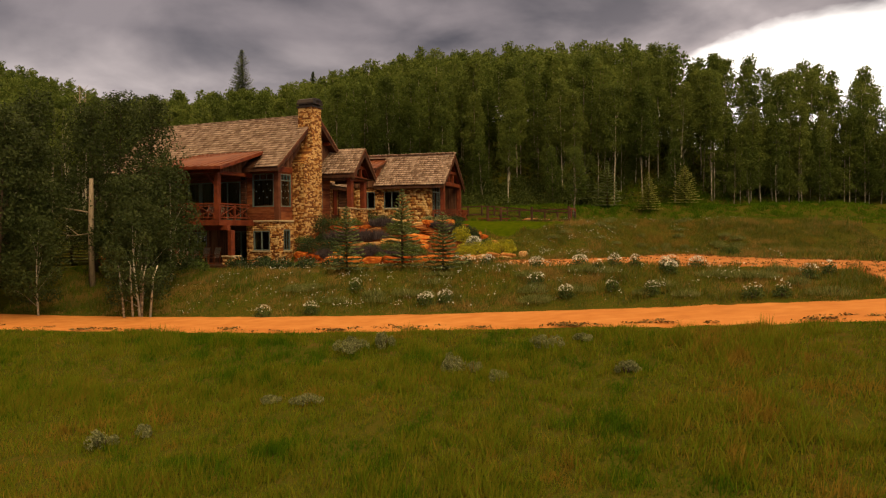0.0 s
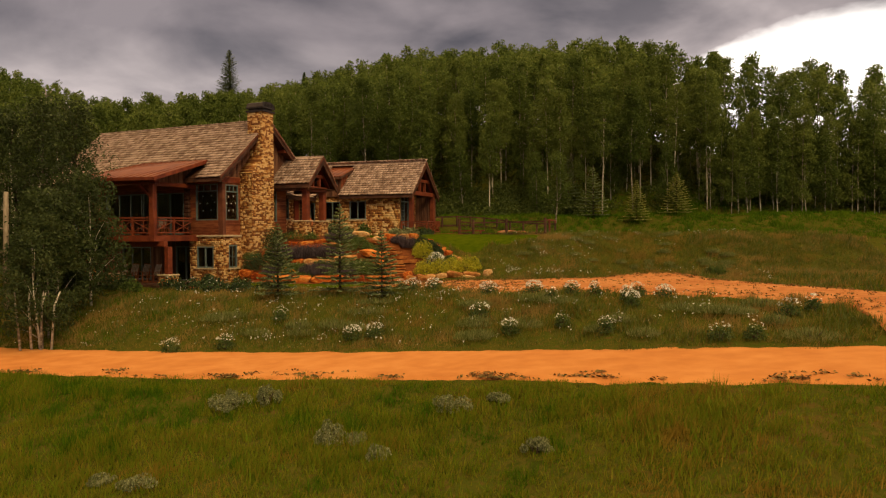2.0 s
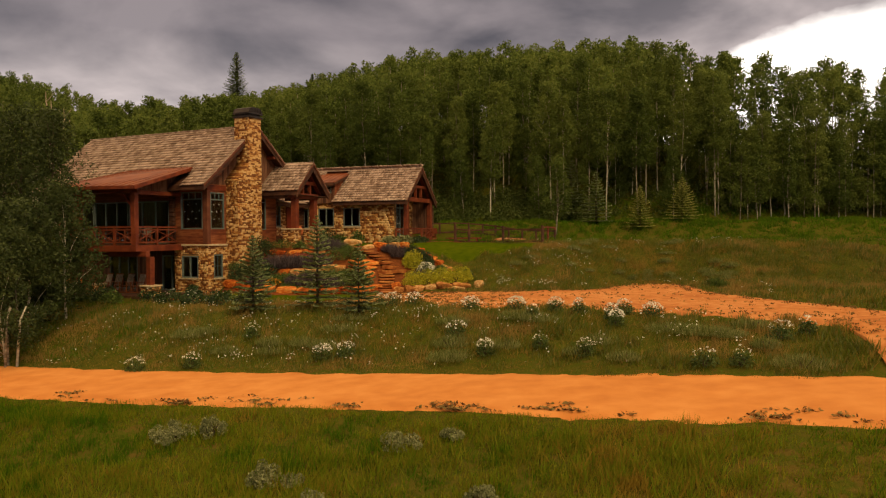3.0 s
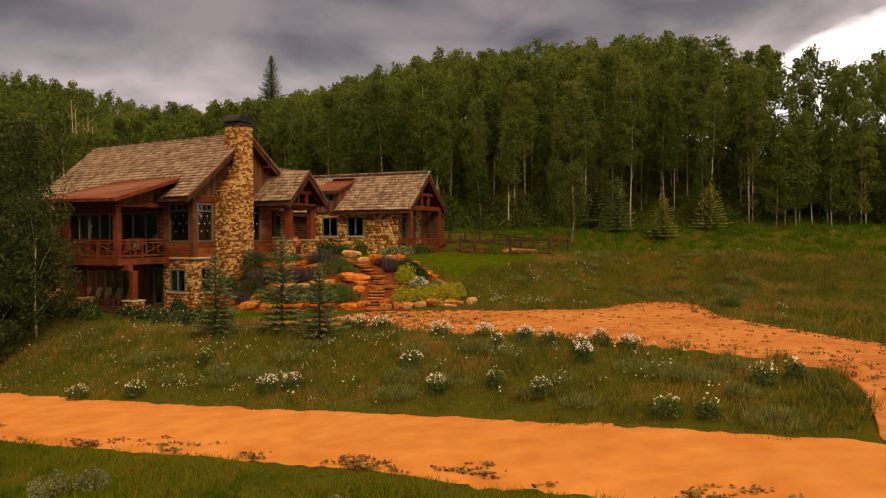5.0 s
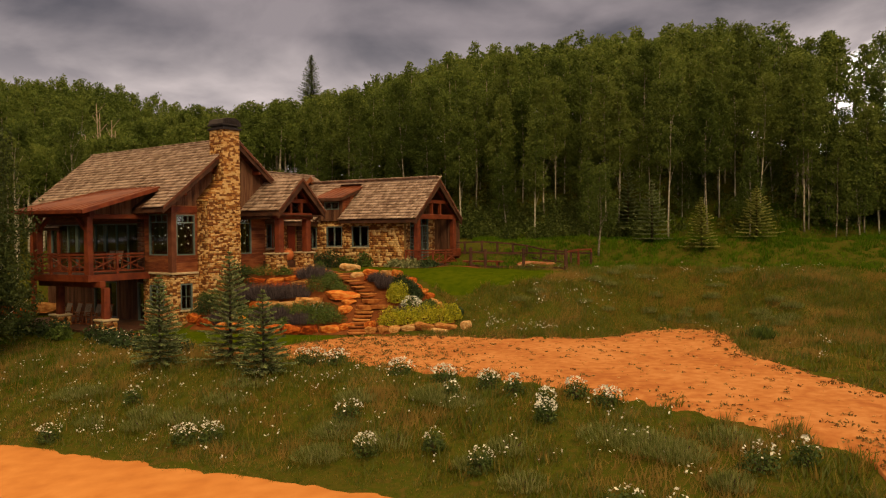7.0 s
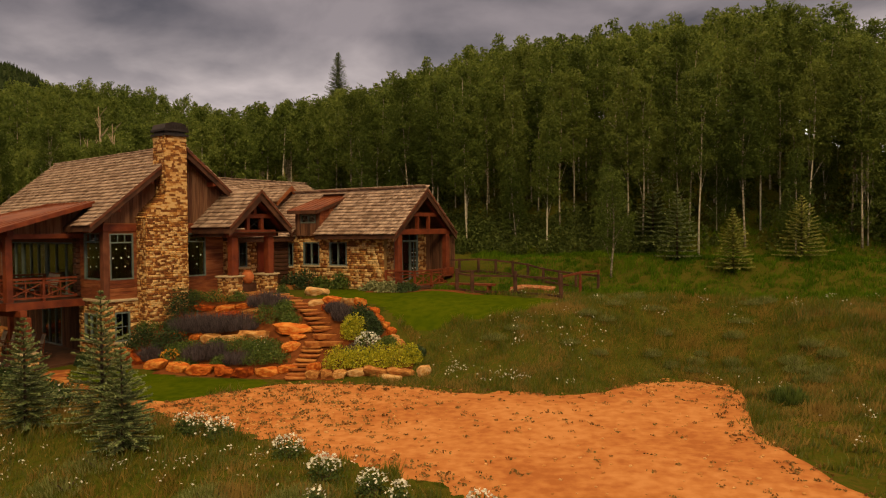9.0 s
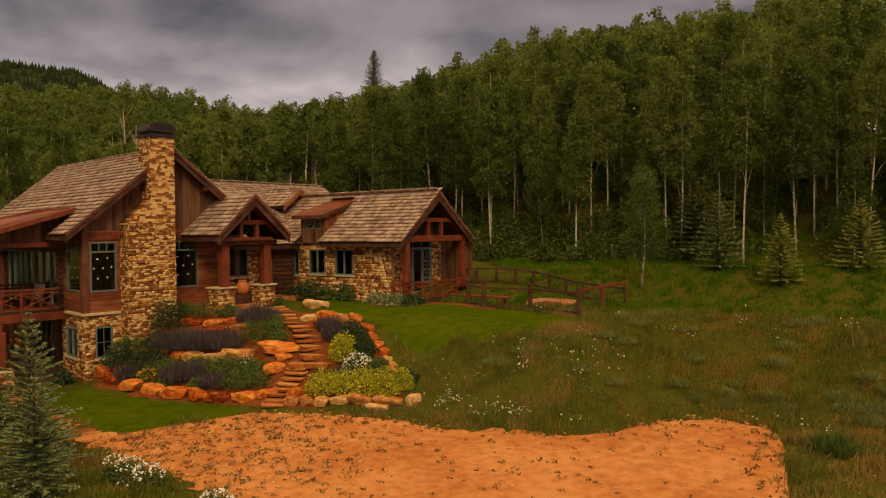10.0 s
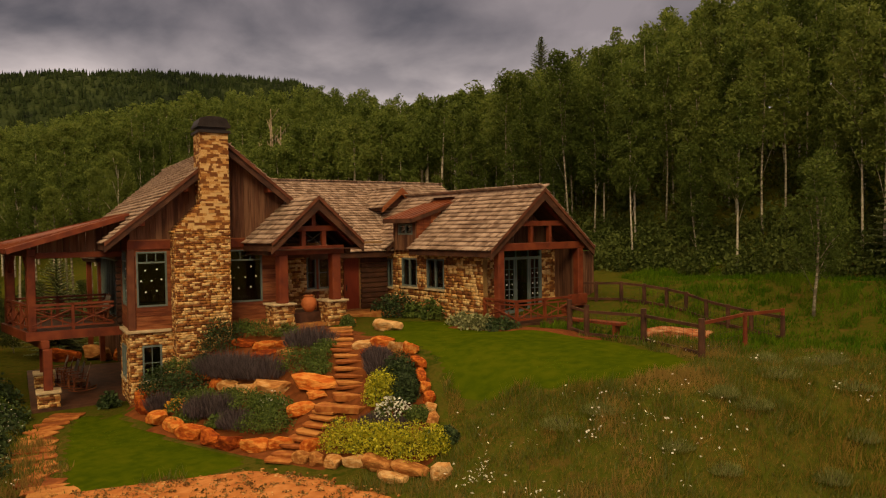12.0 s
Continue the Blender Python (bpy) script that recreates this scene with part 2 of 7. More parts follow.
material("grass_blade", [(.050, .108, .003), (.110, .158, .006), (.190, .155, .014), (.112, .180, .007), (.235, .155, .020)], 0.7, 0.9, 7, 0, island=0.22, big=1.0, big_scale=0.17, subsurf=0.3, spec=0.03)
material("bank_blade", [(.23, .155, .035), (.108, .122, .013), (.078, .106, .009), (.125, .148, .045), (.19, .142, .028), (.265, .175, .050)], 0.7, 0.6, 7, 0, island=0.28, big=1.3, big_scale=0.15, subsurf=0.3, spec=0.03)
material("lush_blade", [(.040, .095, .003), (.066, .128, .005), (.098, .150, .008)], 0.7, 0.3, 5, 0, island=0.4, big=0.5, big_scale=0.3, subsurf=0.3, spec=0.03)
material("dry_weed", [(.11, .052, .018), (.19, .098, .034), (.14, .115, .034), (.25, .155, .060)], 0.8, 1.5, 4, 0, island=0.4, subsurf=0.15, spec=0.05)
material("ridge_wood", [(.008, .014, .006), (.022, .034, .010), (.036, .050, .014)], 0.95, .05, 8, 1.0, .25, 3.0, big=0.4, big_scale=0.01, spec=0.1)

# glass: clear, with the sky's reflection
gm = bpy.data.materials.new("glass")
gm.use_nodes = True
gp = gm.node_tree.nodes["Principled BSDF"]
gp.inputs["Base Color"].default_value = (.75, .8, .8, 1)
gp.inputs["Roughness"].default_value = 0.03
gp.inputs["Transmission Weight"].default_value = 1.0
gp.inputs["IOR"].default_value = 1.45
MAT["glass"] = gm


# ---- mesh helpers ----
class Build:
    """Collects vertices and faces for one mesh."""

    def __init__(self, shift=(0, 0, 0), lie=None):
        self.v, self.f, self.s, self.lie = [], [], Vector(shift), lie

    def add(self, verts, faces):
        n = len(self.v)
        if self.lie:
            verts = [self.lie(Vector(p)) for p in verts]
        self.v += [tuple(Vector(p) + self.s) for p in verts]
        self.f += [tuple(i + n for i in f) for f in faces]
        return self

    def box(self, a0, a1, b0, b1, z0, z1):
        return self.add([(a0, b0, z0), (a1, b0, z0), (a1, b1, z0), (a0, b1, z0), (a0, b0, z1), (a1, b0, z1), (a1, b1, z1), (a0, b1, z1)],
                        [(0, 3, 2, 1), (4, 5, 6, 7), (0, 1, 5, 4), (1, 2, 6, 5), (2, 3, 7, 6), (3, 0, 4, 7)])

    def obox(self, c, x, y, z):
        """A box about c with half axes x, y, z."""
        c, x, y, z = Vector(c), Vector(x), Vector(y), Vector(z)
        return self.add([c - x - y - z, c + x - y - z, c + x + y - z, c - x + y - z, c - x - y + z, c + x - y + z, c + x + y + z, c - x + y + z],
                        [(0, 3, 2, 1), (4, 5, 6, 7), (0, 1, 5, 4), (1, 2, 6, 5), (2, 3, 7, 6), (3, 0, 4, 7)])

    def beam(self, p, q, w, h, up=(0, 0, 1)):
        """A squared timber from p to q, w wide and h high."""
        p, q, up = Vector(p), Vector(q), Vector(up)
        d = (q - p) / 2
        side = d.cross(up).normalized()
        top = side.cross(d).normalized()
        return self.obox((p + q) / 2, d, side * w / 2, top * h / 2)

    def tube(self, pts, radii, n=6, cap=True):
        """A tapered tube along pts."""
        rings = []
        for i, p in enumerate(pts):
            d = Vector(pts[min(i + 1, len(pts) - 1)]) - Vector(pts[max(i - 1, 0)])
            d.normalize()
            s = d.cross(Vector((0.3, 0.9, 0.1))).normalized()
            u = s.cross(d)
            rings.append([Vector(p) + (s * math.cos(k * math.tau / n) + u * math.sin(k * math.tau / n)) * radii[i] for k in range(n)])
        verts = [p for r in rings for p in r]
        faces = [(i * n + k, i * n + (k + 1) % n, (i + 1) * n + (k + 1) % n, (i + 1) * n + k) for i in range(len(pts) - 1) for k in range(n)]
        if cap:
            faces += [tuple(range(n))[::-1], tuple((len(pts) - 1) * n + k for k in range(n))]
        return self.add(verts, faces)

    def lathe(self, c, profile, n=16):
        """Turns (radius, height) pairs round the upright through c."""
        verts = [(c[0] + r * math.cos(k * math.tau / n), c[1] + r * math.sin(k * math.tau / n), c[2] + z) for r, z in profile for k in range(n)]
        faces = [(i * n + k, i * n + (k + 1) % n, (i + 1) * n + (k + 1) % n, (i + 1) * n + k) for i in range(len(profile) - 1) for k in range(n)]
        return self.add(verts, faces + [tuple(range(n))[::-1]])

    def prism(self, outline, axis, lo, hi):
        """An outline of (p, q) pairs pushed along axis 'a' (p is b, q is z) or 'b' (p is a, q is z)."""
        at = (lambda p, q, k: (k, p, q)) if axis == "a" else (lambda p, q, k: (p, k, q))
        n = len(outline)
        return self.add([at(p, q, lo) for p, q in outline] + [at(p, q, hi) for p, q in outline],
                        [tuple(range(n))[::-1], tuple(range(n, 2 * n))] + [(i, (i + 1) % n, n + (i + 1) % n, n + i) for i in range(n)])

    def mesh(self, name, mat, smooth=False, bevel=0.0, weld=False):
        me = bpy.data.meshes.new(name)
        me.from_pydata(self.v, [], self.f)
        bm = bmesh.new()
        bm.from_mesh(me)
        if weld:
            bmesh.ops.remove_doubles(bm, verts=bm.verts[:], dist=0.0005)
            bm.verts.index_update()
            twins = {}
            for f in bm.faces:
                twins.setdefault(tuple(sorted(v.index for v in f.verts)), []).append(f)
            bmesh.ops.delete(bm, geom=[f for fs in twins.values() if len(fs) > 1 for f in fs], context="FACES_ONLY")
        bmesh.ops.recalc_face_normals(bm, faces=bm.faces)
        if bevel:
            bmesh.ops.bevel(bm, geom=bm.edges[:], offset=bevel, segments=1, affect="EDGES", clamp_overlap=True)
        for f in bm.faces:
            f.smooth = smooth
        bm.to_mesh(me)
        bm.free()
        me.materials.append(MAT[mat])
        return me


def array_mesh(name, verts, size, mat):
    """A mesh of loose faces with size corners each, out of an array of corners."""
    verts = np.asarray(verts, dtype=np.float32).reshape(-1, 3)
    n = len(verts) // size
    me = bpy.data.meshes.new(name)
    me.vertices.add(n * size)
    me.vertices.foreach_set("co", verts[:n * size].ravel())
    me.loops.add(n * size)
    me.loops.foreach_set("vertex_index", np.arange(n * size, dtype=np.int32))
    me.polygons.add(n)
    me.polygons.foreach_set("loop_start", np.arange(0, n * size, size, dtype=np.int32))
    me.polygons.foreach_set("loop_total", np.full(n, size, dtype=np.int32))
    me.update(calc_edges=True)
    me.materials.append(MAT[mat])
    return me


def boxes_mesh(name, centres, axes, mat):
    """Many boxes in one mesh: centres (n, 3), half axes (n, 3, 3)."""
    c, ax = np.asarray(centres, dtype=np.float32), np.asarray(axes, dtype=np.float32)
    sign = np.array([(-1, -1, -1), (1, -1, -1), (1, 1, -1), (-1, 1, -1), (-1, -1, 1), (1, -1, 1), (1, 1, 1), (-1, 1, 1)], dtype=np.float32)
    v = c[:, None, :] + np.einsum("kj,njd->nkd", sign, ax)
    quad = np.array([(0, 3, 2, 1), (4, 5, 6, 7), (0, 1, 5, 4), (1, 2, 6, 5), (2, 3, 7, 6), (3, 0, 4, 7)], dtype=np.int32)
    n = len(c)
    me = bpy.data.meshes.new(name)
    me.vertices.add(n * 8)
    me.vertices.foreach_set("co", v.ravel())
    idx = (quad[None] + (np.arange(n, dtype=np.int32) * 8)[:, None, None]).ravel()
    me.loops.add(n * 24)
    me.loops.foreach_set("vertex_index", idx)
    me.polygons.add(n * 6)
    me.polygons.foreach_set("loop_start", np.arange(0, n * 24, 4, dtype=np.int32))
    me.polygons.foreach_set("loop_total", np.full(n * 6, 4, dtype=np.int32))
    me.update(calc_edges=True)
    me.materials.append(MAT[mat])
    return me


BLOCK = [Matrix()]      # the pose, in the house, of the block that is being built


def part(name, me, parent, label="", at=None):
    ob = new(name, me)
    ob.parent = parent
    if at is not None:
        ob.matrix_basis = at
    elif parent.parent is None and parent.name == "house":
        ob.matrix_basis = BLOCK[0]
    return tagged(ob, label)


def thing(name, label, category, m=None, group="", kind="", data=None):
    ob = new(name, data)
    if m is not None:
        ob.matrix_basis = m
    return tagged(ob, label, category, group, kind)


def smooth01(e0, e1, v):
    t = np.clip((np.asarray(v, dtype=float) - e0) / (e1 - e0), 0, 1)
    return t * t * (3 - 2 * t)


def wave(x, y, s, seed=0.0):
    """A cheap smooth unevenness between about -1 and 1."""
    return (np.sin(x * s + seed * 1.7 + 1.3 * np.sin(y * s * 0.7 + seed)) + np.sin(y * s * 1.13 + seed * 2.3 + 1.1 * np.sin(x * s * 0.83 - seed))) * 0.5


# ---- the lie of the land ----
def road_y(x):
    """The line of the road's middle."""
    x = np.asarray(x, dtype=float)
    return 31.05 - 0.28 * x - 0.008 * np.clip(x, 0, 40) ** 2


def road_z(x):
    x = np.clip(np.asarray(x, dtype=float), -25, 30)
    return 1.35 + 0.05 * x + 0.0012 * x * x


def forest_y(x):
    """The front edge of the aspen wood."""
    x = np.asarray(x, dtype=float)
    return 71.5 + 7.0 * smooth01(8, -12, x) + 1.5 * np.sin(x * 0.21) - 14 * smooth01(-42, -75, x) + 6 * smooth01(30, 60, x)


def ground_z(x, y):
    x, y = np.asarray(x, dtype=float), np.asarray(y, dtype=float)
    yc, zr = road_y(x), road_z(x)
    d = np.clip(yc - 2.9 - y, 0, None)
    south = zr - 0.20 * d * d / (d + 2.0) * smooth01(60, 0, d) - 2.4 * smooth01(18, 60, d)
    level = 3.1 + 0.02 * np.clip(x, -12, 24) - 0.9 * smooth01(-9, -22, x) * smooth01(50, 42, y)
    up = np.clip(y - (yc + 2.7), 0, None)
    north = zr + (level - zr) * smooth01(-0.6, 6.2, up)
    y1 = 48.5 + 9.0 * smooth01(-9.6, -12.5, x) - 0.3 * smooth01(3, 7, x) + 2.4 * smooth01(10.5, 14, x) * smooth01(21, 17, x)
    north = north + (5.8 - level) * smooth01(y1, y1 + 7.4 + 1.2 * smooth01(10, 16, x), y) * smooth01(-60, -22, x)
    north = north + 1.55 * smooth01(62.5, 69.5, y + 2.0 * smooth01(12, 22, x))
    crest = 11.2 + 8.4 * smooth01(-36, 2, x) + 9.5 * smooth01(-42, -72, x) - 2.0 * smooth01(24, 34, x) - 9.0 * smooth01(36, 56, x)
    s = np.clip(y - forest_y(x), 0, None)
    s = np.minimum(s, 18 + 90 * smooth01(28, 10, x))
    north = north + crest * (1 - np.exp(-s * 0.03))
    z = np.where(y < yc, south, north)
    mound = 0.10 * wave(x, y, 0.55, 1.0) + 0.05 * wave(x, y, 1.7, 2.0)
    quiet = smooth01(2.6, 4.0, np.abs(y - yc)) * (1 - in_drive(x, y)) * (1 - smooth01(-16, -9, x) * smooth01(6, -2, x) * smooth01(43, 45, y) * smooth01(52, 49, y))
    return z + mound * quiet


NEAR_EDGE = [(-3.2, 43.5), (-1.2, 42.5), (2.4, 41.1), (5.2, 40.0), (8.4, 38.5), (11.0, 37.0), (13.4, 35.2), (15.4, 33.6), (17.0, 31.6), (17.2, 29.0), (16.5, 26.9), (17.5, 25.6), (22.0, 22.4)]
FAR_EDGE = [(0.3, 48.5), (2.0, 48.8), (4.0, 48.8), (5.8, 48.6), (7.6, 48.3), (9.8, 48.0), (11.9, 48.6), (13.6, 50.5), (15.1, 51.3), (16.9, 50.0), (17.0, 46.8), (16.9, 44.6), (18.0, 41.4), (19.7, 37.0), (22.0, 31.5), (24.5, 26.5), (28.2, 19.4)]


def spline(points, n):
    """A smooth line through points, n places along it."""
    p = np.array([points[0]] + list(points) + [points[-1]], dtype=float)
    out = []
    for t in np.linspace(0, len(points) - 1.0001, n):
        i, u = int(t), t - int(t)
        a, b, c, d = p[i], p[i + 1], p[i + 2], p[i + 3]
        out.append(0.5 * (2 * b + (c - a) * u + (2 * a - 5 * b + 4 * c - d) * u * u + (3 * b - a - 3 * c + d) * u ** 3))
    return np.array(out)


DRIVE_RING = np.vstack([spline(NEAR_EDGE, 50), spline(FAR_EDGE, 50)[::-1]])


def in_ring(ring, x, y):
    """1 inside the closed line, else 0."""
    x, y = np.asarray(x, dtype=float), np.asarray(y, dtype=float)
    inside = np.zeros(np.broadcast(x, y).shape, dtype=bool)
    for (xa, ya), (xb, yb) in zip(ring, np.roll(ring, -1, axis=0)):
        if ya != yb:
            inside ^= ((ya > y) != (yb > y)) & (x < (xb - xa) * (y - ya) / (yb - ya) + xa)
    return inside.astype(float)


def in_drive(x, y):
    return in_ring(DRIVE_RING, x, y)


def gz(x, y):
    return float(ground_z(x, y))


# ground: one sheet, fine where the camera passes
def axis_steps(lo, hi, step, reach):
    mid = np.arange(lo, hi + 0.01, step)
    far = np.array([0.02, 0.05, 0.1, 0.18, 0.3, 0.5, 0.75, 1.0]) * reach
    return np.concatenate([lo - far[::-1], mid, hi + far])


def sheet(name, xs, ys, height, mat):
    gx, gy = np.meshgrid(xs, ys)
    h = height(gx, gy)
    w = len(xs)
    verts = np.stack([gx.ravel(), gy.ravel(), h.ravel()], 1)
    i = (np.arange(len(ys) - 1)[:, None] * w + np.arange(w - 1)[None]).ravel()
    faces = np.stack([i, i + 1, i + w + 1, i + w], 1)
    me = bpy.data.meshes.new(name)
    me.from_pydata(verts.tolist(), [], faces.tolist())
    me.polygons.foreach_set("use_smooth", np.ones(len(faces), dtype=bool))
    me.materials.append(MAT[mat])
    return me


ground = thing("ground", "rolling mountain meadow of green and tawny grass", "ground", kind="structure",
               data=sheet("ground", axis_steps(-46, 46, 0.6, 900), axis_steps(6, 120, 0.6, 900), ground_z, "meadow"))


def strip(name, left, right, rows, mat, lift, frayed):
    """A dirt surface lofted between two lines on the ground, with frayed edges."""
    n = len(left)
    u = np.linspace(0, 1, rows + 1)[None, :, None]
    across = (left - right) / np.linalg.norm(left - right, axis=1, keepdims=True)
    ends = []
    for side, line in ((1, left), (-1, right)):
        rag = np.array([noise.noise((p[0] * 0.8, p[1] * 0.8, 3.0)) + 0.7 * noise.noise((p[0] * 3.1, p[1] * 3.1, 9.0)) for p in line])
        ends.append(line + across * (frayed * side * rag)[:, None])
    p = ends[0][:, None] * (1 - u) + ends[1][:, None] * u
    edge = np.minimum(u[..., 0], 1 - u[..., 0]) * np.linalg.norm(left - right, axis=1)[:, None]
    z = ground_z(p[..., 0], p[..., 1]) + lift * np.minimum(1.0, edge / 0.5) - np.where(edge > 0.3, 0.012, 0.032)
    v = np.concatenate([p, z[..., None]], 2).reshape(-1, 3)
    f = [(i * (rows + 1) + k, (i + 1) * (rows + 1) + k, (i + 1) * (rows + 1) + k + 1, i * (rows + 1) + k + 1) for i in range(n - 1) for k in range(rows)]
    me = bpy.data.meshes.new(name)
    me.from_pydata(v.tolist(), [], f)
    me.polygons.foreach_set("use_smooth", np.ones(len(f), dtype=bool))
    me.materials.append(MAT[mat])
    if me.polygons[0].normal.z < 0:
        me.flip_normals()
    return me


road_x = np.linspace(-75, 45, 420)
slope_to = np.gradient(road_y(road_x), road_x)
half = 2.75 / np.sqrt(1 + slope_to ** 2)
road_l = np.stack([road_x + slope_to * half, road_y(road_x) - half], 1)
road_r = np.stack([road_x - slope_to * half, road_y(road_x) + half], 1)
road = thing("road", "smooth orange dirt road crossing the meadow", "dirt road", kind="structure",
             data=strip("road", road_l, road_r, 14, "red_dirt", 0.07, 0.25))
drive = thing("driveway", "stony red dirt drive widening before the garden steps", "driveway", kind="structure",
              data=strip("driveway", spline(NEAR_EDGE, 190), spline(FAR_EDGE, 190), 34, "gravel_dirt", 0.09, 0.45))

# ---- the house: plan in its own axes (a along the wing, b away from the road, z up) ----
TURN_H = math.atan2(-0.29, 0.957)
BASE = Vector((-25.0, 49.0, 3.0))
H_ROT = Matrix.Rotation(TURN_H, 4, "Z")
HOUSE_M = Matrix.Translation(H_ROT @ Vector((BASE.x, BASE.y, 0)) + Vector((0, 0, BASE.z))) @ H_ROT
house = thing("house", "large timber and stone lodge with weathered shingle roofs", "house", HOUSE_M)


def hworld(a, b, z):
    """A place of the house's plan in the world."""
    return HOUSE_M @ (Vector((a, b, z)) - BASE)


def hall(a, b, z):
    """A place of the turned hall's plan in the world."""
    return HOUSE_M @ HALL @ (Vector((a, b, z)) - BASE)


LIE = [None]            # how the block that is being built lies askew


def B():
    return Build(-BASE, LIE[0])


def hpart(name, build, mat, label="", parent=None, bevel=0.0, smooth=False, weld=False):
    return part(name, build.mesh(name, mat, smooth, bevel, weld), parent or house, label)


def cells(lo, hi, z0, z1, holes):
    """Rectangles that fill lo..hi by z0..z1 but for the holes (p0, p1, q0, q1)."""
    ps = sorted({lo, hi, *[min(max(v, lo), hi) for h in holes for v in h[:2]]})
    qs = sorted({z0, z1, *[min(max(v, z0), z1) for h in holes for v in h[2:]]})
    for p0, p1 in zip(ps, ps[1:]):
        for q0, q1 in zip(qs, qs[1:]):
            if not any(h[0] <= p0 and p1 <= h[1] and h[2] <= q0 and q1 <= h[3] for h in holes):
                yield p0, p1, q0, q1


def wall(name, axis, at, thick, lo, hi, z0, z1, mat, holes=(), label=""):
    """A wall whose outer face lies at `at` on axis 'a' or 'b'; thick is signed, inwards. Openings go through it."""
    w = B()
    k0, k1 = min(at, at + thick), max(at, at + thick)
    for p0, p1, q0, q1 in cells(lo, hi, z0, z1, holes):
        w.box(k0, k1, p0, p1, q0, q1) if axis == "a" else w.box(p0, p1, k0, k1, q0, q1)
    return hpart(name, w, mat, label, weld=True)


def masonry(axis, at, out, lo, hi, z0, z1, holes=(), top=None, seed=0, row=(0.055, 0.145), long=(0.12, 0.42), left=None):
    """Centres and half sizes of coursed stones on a face; top(p) cuts them off, left(z) and hi bound them."""
    rng = random.Random(seed)
    res = []
    z = z0
    while z < z1 - 0.03:
        h = min(rng.uniform(*row), z1 - z)
        p = (left(z + h / 2) if left else lo) - rng.uniform(0, 0.12)
        while p < hi:
            w = rng.uniform(*long) * (0.8 if h < 0.12 else 1.0)
            pl = max(p, left(z + h / 2) if left else lo)
            ph = min(p + w, hi)
            p += w
            if ph - pl < 0.05:
                continue
            if top and z + h > min(top(pl), top(ph)):
                continue
            spans = [(pl, ph)]
            for a0, a1, q0, q1 in holes:
                if z + h > q0 + 0.02 and z < q1 - 0.02:
                    nxt = []
                    for s0, s1 in spans:
                        if s1 <= a0 or s0 >= a1:
                            nxt.append((s0, s1))
                        else:
                            nxt += [(s0, a0)] if s0 < a0 - 0.04 else []
                            nxt += [(a1, s1)] if s1 > a1 + 0.04 else []
                    spans = nxt
            for s0, s1 in spans:
                d = rng.uniform(0.020, 0.050)
                g = 0.001
                c = (s0 + s1) / 2, z + h / 2
                hs = max(0.02, (s1 - s0) / 2 - g), max(0.02, h / 2 - g)
                if axis == "a":
                    res.append(((at + out * d / 2, c[0], c[1]), (d / 2, hs[0], hs[1])))
                else:
                    res.append(((c[0], at + out * d / 2, c[1]), (hs[0], d / 2, hs[1])))
        z += h
    return res


def lay_stones(stones, parent, name="stone_facing"):
    """The stones of a wall as one joined part."""
    c = np.array([s[0] for s in stones]) - np.array(BASE)
    ax = np.zeros((len(stones), 3, 3))
    for k in range(3):
        ax[:, k, k] = [s[1][k] for s in stones]
    rng = np.random.default_rng(len(stones))
    tilt = rng.normal(0, 0.02, (len(stones), 3))
    ax[:, 0, 2] += ax[:, 0, 0] * tilt[:, 0]
    ax[:, 1, 2] += ax[:, 1, 1] * tilt[:, 1]
    ob = part(name, boxes_mesh(name, c, ax, "ashlar"), parent)
    return tagged(ob, "coursed tan and ochre stones", kind="stuff")


STONE_MESH = []
for k in range(4):
    rng = random.Random(k)
    sb = Build()
    sb.obox((0, 0, 0), (1, 0, 0.05 * rng.uniform(-1, 1)), (0.04 * rng.uniform(-1, 1), 1, 0), (0, 0.05 * rng.uniform(-1, 1), 1))
    STONE_MESH.append(sb.mesh("stone", "ashlar_piece"))


def lay_single(stones, parent, name="stone"):
    for i, (c, h) in enumerate(stones):
        o = new(name, STONE_MESH[i % 4])
        o.parent = parent
        o.location, o.scale = Vector(c) - BASE, h


def siding(axis, at, out, lo, hi, z0, z1, mat, parent, holes=(), step=0.19, name="siding_board"):
    """Horizontal boards with shadow gaps."""
    rng = random.Random(int(lo * 31 + z0 * 17))
    z = z0
    while z < z1 - 0.04:
        h = min(step, z1 - z)
        for p0, p1, q0, q1 in cells(lo, hi, z, z + h - 0.018, [q for q in holes if q[3] > z and q[2] < z + h]):
            w = B()
            d = 0.035 + rng.uniform(0, 0.012)
            k0, k1 = min(at, at + out * d), max(at, at + out * d)
            w.box(k0, k1, p0, p1, q0, q1) if axis == "a" else w.box(p0, p1, k0, k1, q0, q1)
            hpart(name, w, mat, parent=parent)
        z += h


def upright_boards(axis, at, out, lo, hi, bottom, top, mat, parent, width=0.24, name="board"):
    """Vertical boards under a sloping line: bottom(p) to top(p)."""
    rng = random.Random(int(lo * 13 + 5))
    p = lo
    while p < hi - 0.02:
        w = B()
        q = min(p + width * rng.uniform(0.8, 1.15), hi)
        d = 0.03 + rng.uniform(0, 0.02)
        k0, k1 = min(at, at + out * d), max(at, at + out * d)
        e0, e1 = p + 0.006, q - 0.006
        b0, b1, t0, t1 = bottom(e0), bottom(e1), top(e0), top(e1)
        if t0 > b0 + 0.02 or t1 > b1 + 0.02:
            w.prism([(e0, b0), (e1, b1), (e1, max(t1, b1 + 0.01)), (e0, max(t0, b0 + 0.01))], axis, k0, k1)
            hpart(name, w, mat, parent=parent)
        p = q


